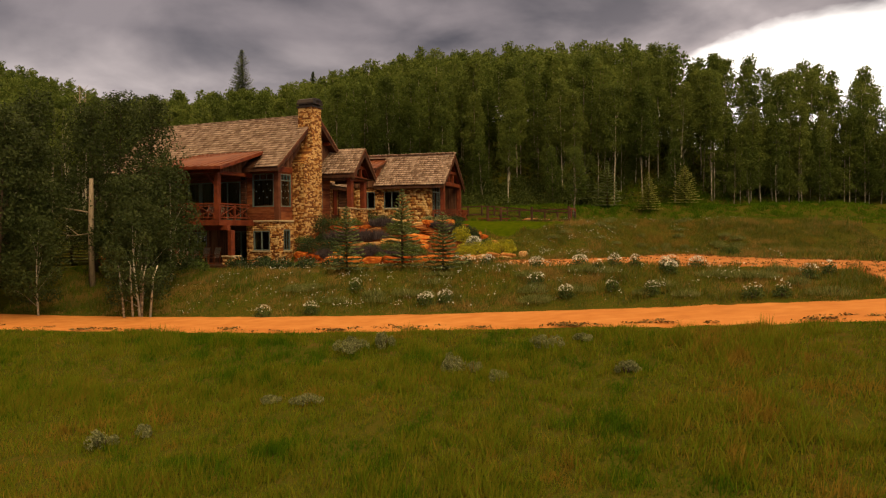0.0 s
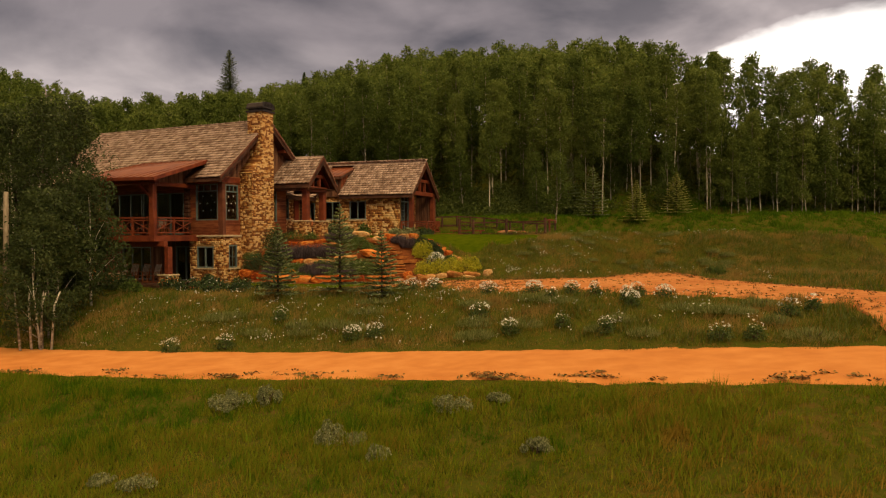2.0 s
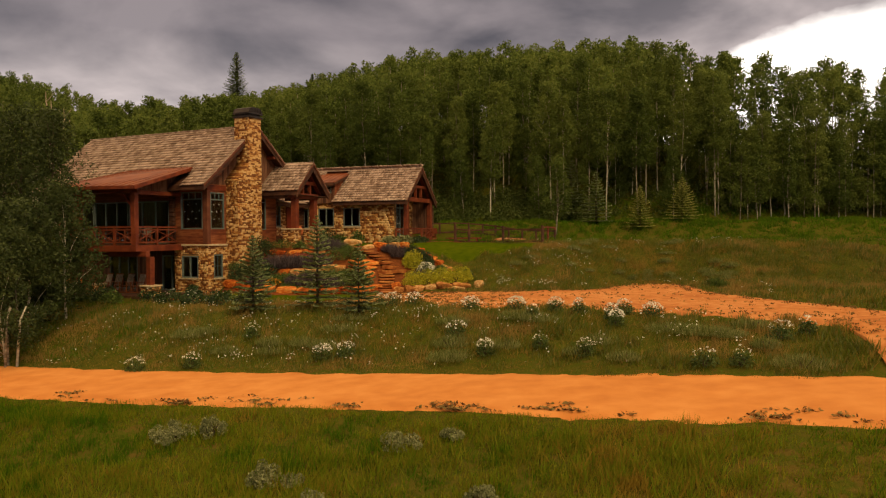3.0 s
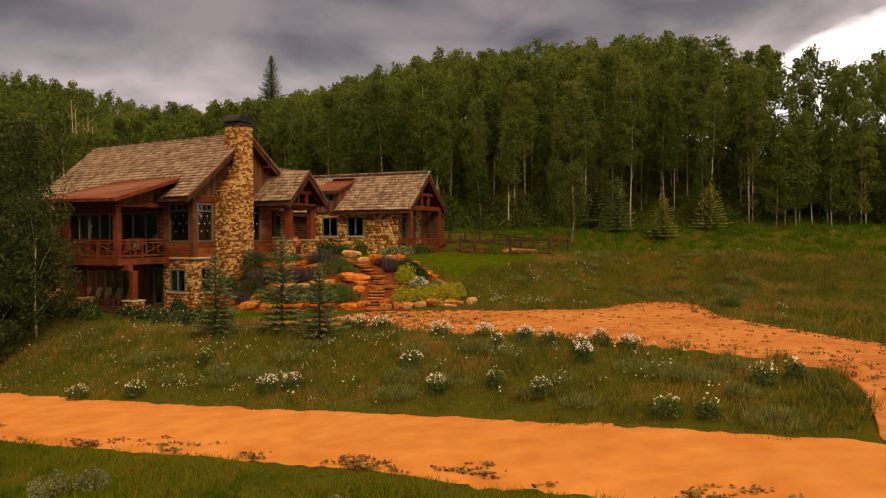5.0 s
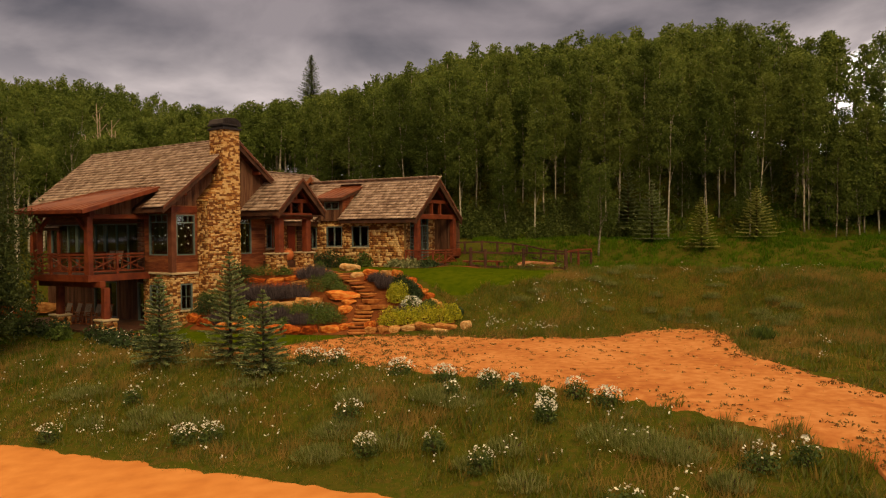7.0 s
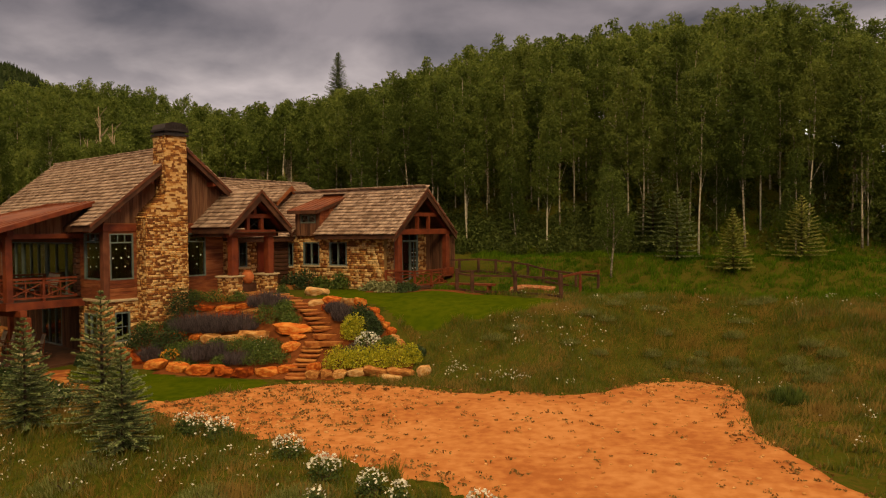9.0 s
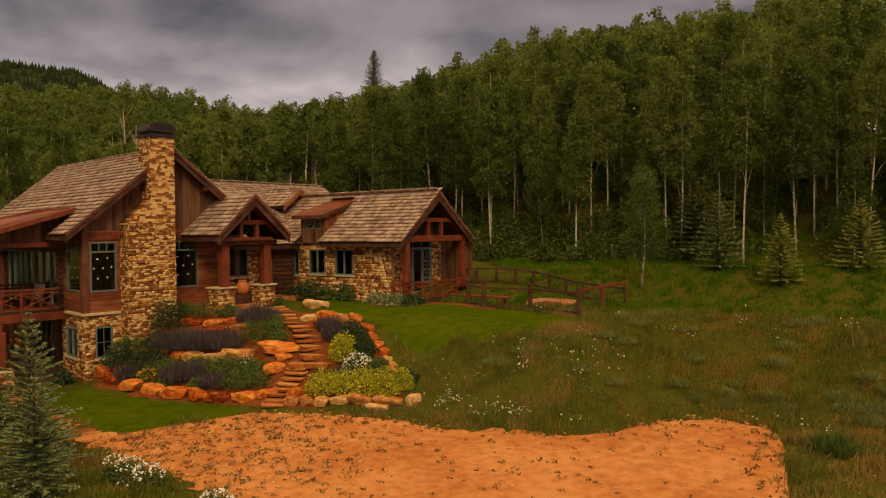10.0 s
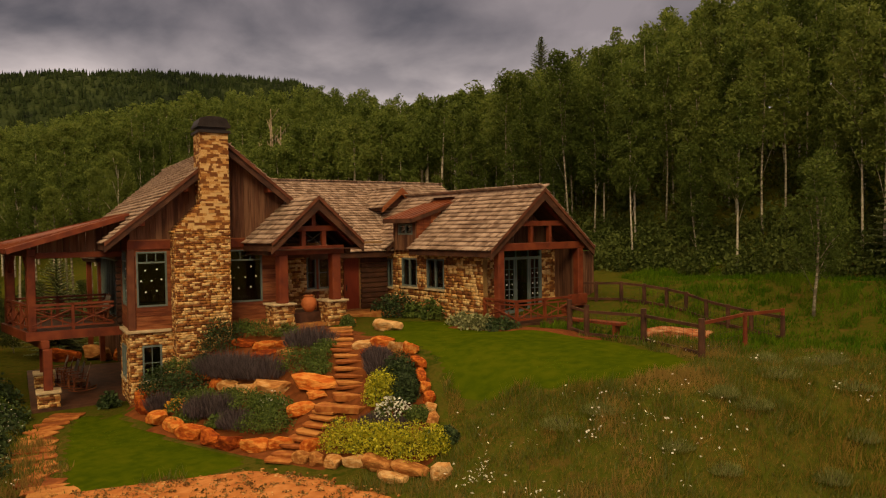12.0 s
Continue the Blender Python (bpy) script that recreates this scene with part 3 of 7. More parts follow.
def window(axis, at, out, p0, p1, z0, z1, transom=0.0, bars=(0, 0), marks=False, sill=True, mullions=0, name="window", frame_mat="frame_paint"):
    """A framed window set in its opening, with its pane, bars, sill and the paper marks stuck on the glass."""
    def put(w, u0, u1, q0, q1, k0, k1):
        lo_, hi_ = min(at + out * k0, at + out * k1), max(at + out * k0, at + out * k1)
        w.box(lo_, hi_, u0, u1, q0, q1) if axis == "a" else w.box(u0, u1, lo_, hi_, q0, q1)
    fr, t = B(), 0.07
    put(fr, p0, p1, z1 - t, z1, -0.10, 0.05)
    put(fr, p0, p1, z0, z0 + t, -0.10, 0.05)
    put(fr, p0, p0 + t, z0 + t, z1 - t, -0.10, 0.05)
    put(fr, p1 - t, p1, z0 + t, z1 - t, -0.10, 0.05)
    main = hpart(name, fr, frame_mat, "slate-grey window frame")
    top = z1 - t
    if transom:
        w = B()
        put(w, p0 + t, p1 - t, top - transom - 0.05, top - transom + 0.02, -0.07, 0.035)
        for k in range(1, 3):
            u = p0 + t + (p1 - p0 - 2 * t) * k / 3
            put(w, u - 0.018, u + 0.018, top - transom + 0.02, top, -0.05, 0.03)
        hpart("transom", w, frame_mat, parent=main)
        top = top - transom - 0.05
    for k in range(mullions):
        u = p0 + (p1 - p0) * (k + 1) / (mullions + 1)
        w = B()
        put(w, u - 0.035, u + 0.035, z0 + t, top, -0.08, 0.04)
        hpart("mullion", w, frame_mat, parent=main)
    for k in range(bars[0]):
        w = B()
        u = p0 + t + (p1 - p0 - 2 * t) * (k + 1) / (bars[0] + 1)
        put(w, u - 0.014, u + 0.014, z0 + t, top, -0.045, -0.005)
        hpart("glazing_bar", w, frame_mat, parent=main)
    for k in range(bars[1]):
        w = B()
        q = z0 + t + (top - z0 - t) * (k + 1) / (bars[1] + 1)
        put(w, p0 + t, p1 - t, q - 0.014, q + 0.014, -0.047, -0.008)
        hpart("glazing_bar", w, frame_mat, parent=main)
    w = B()
    put(w, p0 + t * 0.6, p1 - t * 0.6, z0 + t * 0.6, z1 - t * 0.6, -0.034, -0.026)
    hpart("pane", w, "glass", "dark reflecting glass", main)
    if sill:
        w = B()
        put(w, p0 - 0.08, p1 + 0.08, z0 - 0.09, z0, -0.02, 0.12)
        hpart("sill", w, "cap_stone", parent=main)
    if marks:
        for fu, fq in ((0.30, 0.80), (0.68, 0.82), (0.16, 0.56), (0.50, 0.56), (0.82, 0.58), (0.30, 0.30), (0.66, 0.32)):
            u, q = p0 + (p1 - p0) * fu, z0 + t + (top - z0) * fq
            w = B()
            put(w, u - 0.032, u + 0.032, q - 0.032, q + 0.032, -0.024, -0.020)
            hpart("decal", w, "white_mark", "white paper square", main)
    return main


def roof_slope(name, corner, along, up, length, run, keep=None, mat="shingle", label="", thick=0.16, course=0.29):
    """A sloping roof: a deck with split shingles laid in courses on it. corner: the eave's end; along and up: its directions; keep(u, v): where it has shingles."""
    c, e, s = Vector(corner), Vector(along).normalized(), Vector(up).normalized()
    n = e.cross(s).normalized()
    if n.z < 0:
        n = -n
    deck = B()
    deck.obox(c + e * length / 2 + s * run / 2 - n * (thick / 2 + 0.02), e * length / 2, s * run / 2, n * thick / 2)
    main = hpart(name, deck, "dark_timber", label)
    rng = random.Random(int(length * 100 + run * 10))
    cs, ax = [], []
    v = -0.05
    while v < run - 0.02:
        u = rng.uniform(-0.2, 0)
        while u < length:
            w = rng.uniform(0.14, 0.34)
            u0, u1 = max(u, -0.04), min(u + w, length + 0.04)
            u += w
            if u1 - u0 < 0.04 or (keep and not keep((u0 + u1) / 2, v + 0.1)):
                continue
            drop = rng.uniform(-0.008, 0.012)
            depth = 0.20
            lift = 0.044 + rng.uniform(0, 0.014)
            mid = c + e * (u0 + u1) / 2 + s * (v + depth - drop) + n * (lift * 0.75)
            cs.append(mid - BASE)
            sx = s + n * (-0.20)
            nn = n + s * 0.20
            ax.append((e * ((u1 - u0) / 2 - 0.006), sx * depth, nn * 0.022))
        v += course
    o = part("shingles", boxes_mesh("shingles", [tuple(k) for k in cs], [[tuple(r) for r in k] for k in ax], mat), main)
    tagged(o, "weathered split cedar shingles", kind="stuff")
    return main, cs, ax


# main block: a gabled hall over a walk-out storey, turned seven degrees from the wing
PIVOT = Vector((-25.2, 48.6, 3.0)) - BASE
HALL = Matrix.Translation(PIVOT) @ Matrix.Rotation(radians(-7), 4, "Z") @ Matrix.Translation(-PIVOT)
BLOCK[0] = HALL
A0, A1, B0, B1 = -38.8, -25.15, 45.8, 52.2
EAVE_B, EAVE_Z, PITCH, RIDGE_B = 44.8, 9.50, 0.825, 49.65
RIDGE_Z = EAVE_Z + PITCH * (RIDGE_B - EAVE_B)


def main_under(b):
    """The underside of the hall's roof over b."""
    return RIDGE_Z - PITCH * abs(b - RIDGE_B) - 0.26


W1 = (46.02, 47.20, 6.90, 9.14)
W2 = (49.70, 51.15, 6.86, 9.12)
LW = (46.16, 46.92, 3.92, 5.34)
gable = wall("gable_wall", "a", A1, -0.25, B0, B1, 5.95, 9.62, "plank_siding", [W1, W2], "red-brown plank wall with red trim")
siding("a", A1, 1, B0, 47.4, 5.95, 9.2, "plank_siding", gable, [W1])
siding("a", A1, 1, 49.3, B1, 5.95, 9.2, "plank_siding", gable, [W2])
w = B()
w.prism([(B0, 9.62), (B1, 9.62), (B1, main_under(B1)), (RIDGE_B, main_under(RIDGE_B)), (B0, main_under(B0))], "a", A1 - 0.25, A1)
gable_top = hpart("gable_peak", w, "old_boards", "weathered upright barn boards in the gable")
upright_boards("a", A1, 1, B0, B1, lambda p: 9.62, lambda p: main_under(p), "old_boards", gable_top)
w = B()
w.box(A1, A1 + 0.09, B0 - 0.1, B1, 9.24, 9.58)
hpart("header_beam", w, "red_timber", "red stained header beam")
w = B()
w.box(A1, A1 + 0.07, B0 - 0.06, B1, 9.585, 9.63)
hpart("header_cap", w, "plank_siding", parent=gable)
w = B()
w.box(A1 - 0.28, A1 + 0.11, B0 - 0.12, B0 + 0.16, 5.99, 9.24)
hpart("corner_post", w, "barge_wood", "dark red-brown corner post", bevel=0.02)
# side of the hall towards the road
SW = (-27.28, -25.50, 6.90, 9.18)
LSW = (-27.15, -25.80, 3.92, 5.26)
side = wall("side_wall", "b", B0, 0.25, A0, A1 - 0.25, 5.95, 9.95, "plank_siding", [SW, (-38.2, -28.3, 6.02, 8.7)], "red-brown plank wall behind the deck")
siding("b", B0, -1, -27.75, A1 - 0.25, 5.95, 9.4, "plank_siding", side, [SW])
siding("b", B0, -1, A0, -27.75, 8.7, 9.5, "plank_siding", side)
for i in range(12):
    z = 6.05 + i * 0.27
    w = B()
    w.box(-28.12, -27.72, B0 - 0.24, B0 - 0.01, z, z + 0.235)
    hpart("log_end", w, "dark_timber", "dark squared log end", side, bevel=0.03)
low = wall("lower_wall", "a", A1 + 0.10, -0.35, B0 - 0.1, B1, 2.6, 5.86, "mortar", [LW], "coursed tan stone base wall")
lay_stones(masonry("a", A1 + 0.10, 1, B0 - 0.1, 47.6, 3.0, 5.86, [LW], seed=3), low)
lows = wall("lower_side_wall", "b", B0 - 0.1, 0.35, -27.75, A1 - 0.25, 2.6, 5.86, "mortar", [LSW], "coursed tan stone base wall")
lay_stones(masonry("b", B0 - 0.1, -1, -27.75, A1 + 0.10, 3.0, 5.86, [LSW], seed=4), lows)
w = B()
w.box(A1 - 0.1, A1 + 0.24, B0 - 0.24, 47.3, 5.86, 5.98)
w.box(-27.8, A1 - 0.1, B0 - 0.24, B0 + 0.1, 5.86, 5.98)
hpart("stone_ledge", w, "cap_stone", "pale stone ledge over the base wall", bevel=0.02)
patio_wall = wall("patio_wall", "b", 46.6, 0.25, A0, -27.75, 2.6, 5.75, "old_boards", [(-29.8, -28.1, 3.02, 5.25), (-34.6, -32.0, 3.02, 5.2)], "dark boarded wall at the back of the covered patio")
upright_boards("b", 46.6, -1, -32.0, -29.8, lambda p: 3.02, lambda p: 5.7, "old_boards", patio_wall)
upright_boards("b", 46.6, -1, A0, -34.6, lambda p: 3.02, lambda p: 5.7, "old_boards", patio_wall)
wall("patio_end_wall", "a", -27.75, 0.2, 45.7, 46.9, 2.6, 5.86, "mortar")
wall("back_wall", "b", B1, -0.25, A0, A1 - 0.3, 3.0, 9.9, "old_boards")
w = B()
w.prism([(B0, 3.0), (B1, 3.0), (B1, main_under(B1)), (RIDGE_B, main_under(RIDGE_B)), (B0, main_under(B0))], "a", A0, A0 + 0.25)
hpart("far_gable_wall", w, "old_boards", "weathered board gable wall")
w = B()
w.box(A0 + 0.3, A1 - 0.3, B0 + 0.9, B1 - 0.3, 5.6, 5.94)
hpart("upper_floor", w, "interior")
window("a", A1, 1, *W1, transom=0.36, marks=True, sill=False)
window("a", A1, 1, *W2, transom=0.36, marks=True, sill=False)
window("b", B0, -1, *SW, transom=0.36, marks=True, sill=False)
window("a", A1 + 0.10, 1, *LW, bars=(1, 1))
window("b", B0 - 0.1, -1, *LSW, mullions=1)
window("b", 46.6, -1, -29.8, -28.1, 3.02, 5.25, mullions=1, sill=False, name="patio_door")
window("b", 46.6, -1, -34.6, -32.0, 3.02, 5.2, mullions=2, sill=False, name="patio_door")
for p in (-38.2, -35.0):
    window("b", B0, -1, p, p + 3.1, 6.02, 8.7, mullions=2, sill=False, name="glass_door")
window("b", B0, -1, -31.8, -28.3, 6.02, 8.7, mullions=2, sill=False, name="glass_door")

# roof of the hall, with barge boards and purlin ends
RA0, RA1 = -40.0, -24.45
hyp = math.hypot(1, PITCH)
roof_run = (RIDGE_B - EAVE_B) * hyp


def under_metal(u, v):
    """The hall's shingles stop where the deck's metal roof lies over them."""
    a, b = RA0 + u, EAVE_B + v / hyp
    return not (-31.6 < a < -26.4 and b < 45.95)


roof_slope("main_roof", (RA0, EAVE_B, EAVE_Z), (1, 0, 0), (0, 1, PITCH), RA1 - RA0, roof_run, under_metal, label="brown-grey cedar shingle roof slope")
roof_slope("main_roof", (RA0, 2 * RIDGE_B - EAVE_B, EAVE_Z), (1, 0, 0), (0, -1, PITCH), RA1 - RA0, roof_run, label="brown-grey cedar shingle roof slope")


def ridge_cap(name, p, q, slope):
    w = B()
    p, q = Vector(p), Vector(q)
    d = (q - p).normalized()
    sd = Vector((-d.y, d.x, 0))
    for k in (1, -1):
        w.obox((p + q) / 2 + sd * k * 0.08 + Vector((0, 0, 0.045 - 0.08 * slope)), (q - p) / 2, (sd * k + Vector((0, 0, -slope))).normalized() * 0.11, Vector((0, 0, 0.018)))
    return hpart(name, w, "shingle")


ridge_cap("ridge_cap", (RA0, RIDGE_B, RIDGE_Z + 0.03), (RA1, RIDGE_B, RIDGE_Z + 0.03), PITCH)


def barge(a, b_eave, z_eave, b_ridge, z_ridge, inward, mat="dark_timber", deep=0.34):
    """Two raking boards on a gable that faces along a, with a trim board on top."""
    for k in (1, -1):
        be = b_ridge + k * (b_eave - b_ridge)
        w = B()
        w.prism([(be, z_eave - 0.03), (b_ridge, z_ridge - 0.03), (b_ridge, z_ridge - deep * 1.3), (be, z_eave - deep)], "a", a - inward * 0.09, a)
        hpart("barge_board", w, mat, "dark red-brown raking board")
        w = B()
        w.prism([(be, z_eave + 0.05), (b_ridge, z_ridge + 0.05), (b_ridge, z_ridge - 0.12), (be, z_eave - 0.10)], "a", a, a + inward * 0.035)
        hpart("barge_trim", w, "barge_wood" if mat == "dark_timber" else mat)


barge(RA1, EAVE_B, EAVE_Z, RIDGE_B, RIDGE_Z, 1)
barge(RA0, EAVE_B, EAVE_Z, RIDGE_B, RIDGE_Z, -1)
for b in (46.2, 47.9, 51.4):
    w = B()
    z = main_under(b) - 0.12
    w.box(A1 - 0.05, RA1 - 0.06, b - 0.11, b + 0.11, z - 0.12, z + 0.12)
    hpart("purlin_end", w, "red_timber", bevel=0.02)
w = B()
w.box(RA0 + 0.1, RA1, EAVE_B + 0.02, EAVE_B + 0.06, EAVE_Z - 0.26, EAVE_Z - 0.02)
hpart("fascia", w, "dark_timber")

# chimney
C_A0, C_A1 = -25.35, -24.08


def shoulder(z):
    return 47.32 + 1.1 * min(1.0, max(0.0, (z - 9.9) / 1.15))


w = B()
w.prism([(47.38, 3.2), (49.50, 3.2), (49.50, 13.95), (48.44, 13.95), (48.44, 11.0), (47.38, 9.85)], "a", C_A0 + 0.06, C_A1 - 0.06)
chimney = hpart("chimney", w, "mortar", "tall stone chimney of coursed tan rubble")
front = masonry("a", C_A1 - 0.06, 1, 47.32, 49.56, 4.0, 13.95, seed=11, left=shoulder, row=(0.05, 0.13), long=(0.11, 0.40))
front.sort(key=lambda s: -s[0][2])
lay_single(front[:280], chimney)
lay_stones(front[280:], chimney)
sides = masonry("b", 48.44, -1, C_A0 + 0.06, C_A1 - 0.02, 10.9, 13.95, seed=12, row=(0.05, 0.13)) + masonry("b", 49.50, 1, C_A0 + 0.06, C_A1 - 0.02, 4.0, 13.95, seed=13)
sides += masonry("b", 47.38, -1, A1 + 0.05, C_A1 - 0.02, 4.0, 9.9, seed=14, row=(0.05, 0.13))
sides += [((-24.62, 47.37 + k * 0.1, 9.92 + k * 0.105), (0.50, 0.07, 0.05)) for k in range(11)]
lay_stones(sides, chimney)
w = B()
w.box(C_A0 - 0.02, C_A1 + 0.08, 48.33, 49.64, 13.93, 14.04)
w.box(C_A0 + 0.10, C_A1 - 0.06, 48.46, 49.50, 14.04, 14.16)
w.box(C_A0 - 0.02, C_A1 + 0.08, 48.33, 49.64, 14.16, 14.26)
w.prism([(48.35, 14.26), (49.62, 14.26), (49.50, 14.52), (49.22, 14.60), (48.74, 14.60), (48.46, 14.52)], "a", C_A0 + 0.02, C_A1 + 0.04)
hpart("chimney_cap", w, "dark_metal", "dark metal chimney cap", chimney)
for k in range(9):
    w = B()
    b = 48.39 + k * 0.15
    w.box(C_A1 + 0.05, C_A1 + 0.065, b, b + 0.02, 14.26, 14.50)
    hpart("cap_rib", w, "dark_metal", parent=chimney)

# covered deck with rusted metal roof
D_A0, D_A1, D_B0 = -31.6, -27.15, 42.25


def deck_lie(p):
    """The deck's front is not square to the hall: it swings out towards its west end."""
    p.y += (0.20 * (p.x + 27.38) - 0.14) * min(1.0, max(0.0, (46.0 - p.y) / 3.6))
    return p


LIE[0] = deck_lie
w = B()
w.box(D_A0 + 0.05, D_A1 - 0.05, D_B0 + 0.05, B0 - 0.14, 5.90, 5.935)
deck = hpart("deck_floor", w, "dark_timber", "dark timber deck")
for k in range(25):
    w = B()
    b = D_B0 + 0.025 + k * 0.139
    w.box(D_A0, D_A1, b, b + 0.13, 5.936, 5.98)
    hpart("deck_board", w, "dark_timber", parent=deck)
w = B()
w.box(D_A0, D_A1 + 0.04, D_B0 - 0.06, D_B0 + 0.02, 5.62, 5.98)
w.box(D_A1, D_A1 + 0.06, D_B0 - 0.06, B0 - 0.12, 5.62, 5.98)
w.box(D_A0 - 0.06, D_A0, D_B0 - 0.06, B0 - 0.12, 5.62, 5.98)
hpart("deck_fascia", w, "red_timber", "red stained deck fascia", deck)
w = B()
for k in range(8):
    a = D_A0 + 0.3 + k * 0.56
    w.box(a, a + 0.08, D_B0 + 0.02, B0 - 0.1, 5.68, 5.92)
hpart("joist", w, "dark_timber", parent=deck)
w = B()
w.box(D_A0, D_A1 + 0.3, 42.66, 42.96, 5.30, 5.62)
hpart("carrier_beam", w, "red_timber", parent=deck, bevel=0.02)
for a in (-31.2, -27.38):
    w = B()
    w.box(a - 0.15, a + 0.15, 42.31, 42.61, 5.98, 9.12)
    hpart("porch_post", w, "red_timber", "red stained square post", bevel=0.025)
    w = B()
    k = 1 if a < -30 else -1
    w.beam((a + k * 0.12, 42.45, 8.28), (a + k * 0.85, 42.45, 9.02), 0.14, 0.14)
    hpart("brace", w, "red_timber")
LIE[0] = None
for a in (-31.4, -26.72):
    w = B()
    w.box(a - 0.17, a + 0.17, 42.66, 43.0, 3.66, 5.30)
    hpart("porch_post", w, "red_timber", "red stained square post", bevel=0.025)
    w = B()
    w.box(a - 0.36, a + 0.36, 42.47, 43.19, 2.5, 3.56)
    pier = hpart("pier", w, "mortar", "square stone pier")
    lay_stones(masonry("b", 42.47, -1, a - 0.42, a + 0.42, 2.6, 3.56, seed=21) + masonry("a", a + 0.36, 1, 42.42, 43.24, 2.6, 3.56, seed=22) + masonry("a", a - 0.36, -1, 42.42, 43.24, 2.6, 3.56, seed=23), pier)
    w = B()
    w.box(a - 0.46, a + 0.46, 42.37, 43.29, 3.56, 3.66)
    hpart("pier_cap", w, "cap_stone", parent=pier, bevel=0.02)
LIE[0] = deck_lie
w = B()
w.box(D_A0 - 0.1, D_A1 + 0.1, 42.29, 42.59, 9.02, 9.32)
hpart("eave_beam", w, "red_timber", "red stained eave beam", bevel=0.02)
w = B()
w.box(D_A1 - 0.36, D_A1 - 0.1, 42.59, B0 - 0.02, 8.92, 9.16)
hpart("side_beam", w, "red_timber", bevel=0.02)
upright_boards("a", D_A1 - 0.26, 1, 42.5, B0 - 0.02, lambda p: 9.15, lambda p: 9.32 + 0.30 * (p - 41.45) - 0.10, "old_boards", house, 0.3, "gable_board")
M_S = Vector((0, 1, 0.30)).normalized()
M_N = Vector((0, -0.30, 1)).normalized()
w = B()
w.obox(Vector((-29.115, 41.45, 9.32)) + M_S * 2.37, (2.635, 0, 0), M_S * 2.37, M_N * 0.05)
metal = hpart("metal_roof", w, "rust_metal", "rusted red metal lean-to roof")
w = B()
for k in range(11):
    w.obox(Vector((-31.65 + k * 0.485, 41.45, 9.32)) + M_S * 2.35 + M_N * 0.065, (0.018, 0, 0), M_S * 2.35, M_N * 0.022)
hpart("standing_seam", w, "rust_metal", parent=metal)
w = B()
w.obox(Vector((-26.46, 41.45, 9.32)) + M_S * 2.25 - M_N * 0.07, (0.035, 0, 0), M_S * 2.27, M_N * 0.10)
w.box(-31.75, -26.5, 41.41, 41.45, 9.18, 9.34)
hpart("metal_edge", w, "red_timber", "red stained edge board", metal)


def railing(pts, z, height=1.05, name="railing", posts=True, mat="red_timber"):
    """A rustic rail with crossed poles between posts."""
    first = None
    for p, q in zip(pts, pts[1:]):
        p, q = Vector((*p, z)), Vector((*q, z))
        d = (q - p).length
        n = max(1, round(d / 1.55))
        u = (q - p) / n
        w = B()
        w.beam(p + Vector((0, 0, height)), q + Vector((0, 0, height)), 0.11, 0.09)
        w.beam(p + Vector((0, 0, 0.16)), q + Vector((0, 0, 0.16)), 0.08, 0.08)
        w.beam(p + Vector((0, 0, height - 0.16)), q + Vector((0, 0, height - 0.16)), 0.06, 0.07)
        main = hpart(name, w, mat, "rustic red pole railing with crossed bars")
        for i in range(n):
            s, e = p + u * i, p + u * (i + 1)
            w = B()
            lo_, hi_ = Vector((0, 0, 0.19)), Vector((0, 0, height - 0.19))
            w.tube([s + lo_, e + hi_], [0.035, 0.028], 6)
            w.tube([s + hi_, e + lo_], [0.03, 0.035], 6)
            m_ = (s + e) / 2
            w.tube([m_ + lo_, m_ + hi_], [0.03, 0.03], 6)
            for f_ in (0.25, 0.75):
                w.tube([s + (e - s) * f_ + lo_, s + (e - s) * f_ + Vector((0, 0, height / 2))], [0.025, 0.025], 5)
            hpart("cross_bar", w, mat, parent=main)
            w = B()
            w.box(s.x - 0.055, s.x + 0.055, s.y - 0.055, s.y + 0.055, z, z + height + 0.04)
            hpart("baluster_post", w, mat, parent=main)


railing([(-31.45, 45.6), (-31.45, 42.37), (-27.25, 42.37), (-27.25, 45.4)], 5.98)
LIE[0] = None
w = B()
w.box(-36.2, -26.3, 42.2, 46.6, 2.86, 3.02)
hpart("patio_slab", w, "dark_timber", "dark flagged patio under the deck")

BLOCK[0] = Matrix()
# entry porch with a timber truss gable
P_A, P_RB, P_RZ, P_EB, P_EZ = -21.9, 52.42, 11.30, 50.30, 9.38
P_S = (P_RZ - P_EZ) / (P_RB - P_EB)
p_run = math.hypot(P_RB - P_EB, P_RZ - P_EZ)
roof_slope("porch_roof", (-25.15, P_EB, P_EZ), (1, 0, 0), (0, 1, P_S), 3.25, p_run, label="brown-grey cedar shingle porch roof")
roof_slope("porch_roof", (-25.15, 2 * P_RB - P_EB, P_EZ), (1, 0, 0), (0, -1, P_S), 3.25, p_run, label="brown-grey cedar shingle porch roof")
ridge_cap("ridge_cap", (-25.15, P_RB, P_RZ + 0.03), (P_A, P_RB, P_RZ + 0.03), P_S)
barge(P_A, P_EB, P_EZ, P_RB, P_RZ, 1, deep=0.42)
w = B()
w.box(-25.1, P_A - 0.05, P_EB + 0.02, P_EB + 0.07, P_EZ - 0.30, P_EZ - 0.02)
hpart("fascia", w, "dark_timber")
w = B()
w.box(-25.1, P_A - 0.05, 2 * P_RB - P_EB - 0.07, 2 * P_RB - P_EB - 0.02, P_EZ - 0.30, P_EZ - 0.02)
hpart("fascia", w, "dark_timber")
w = B()
w.box(-25.1, P_A - 0.1, P_EB + 0.08, 2 * P_RB - P_EB - 0.08, P_EZ - 0.28, P_EZ - 0.24)
hpart("porch_soffit", w, "dark_timber")
T_A = -22.5
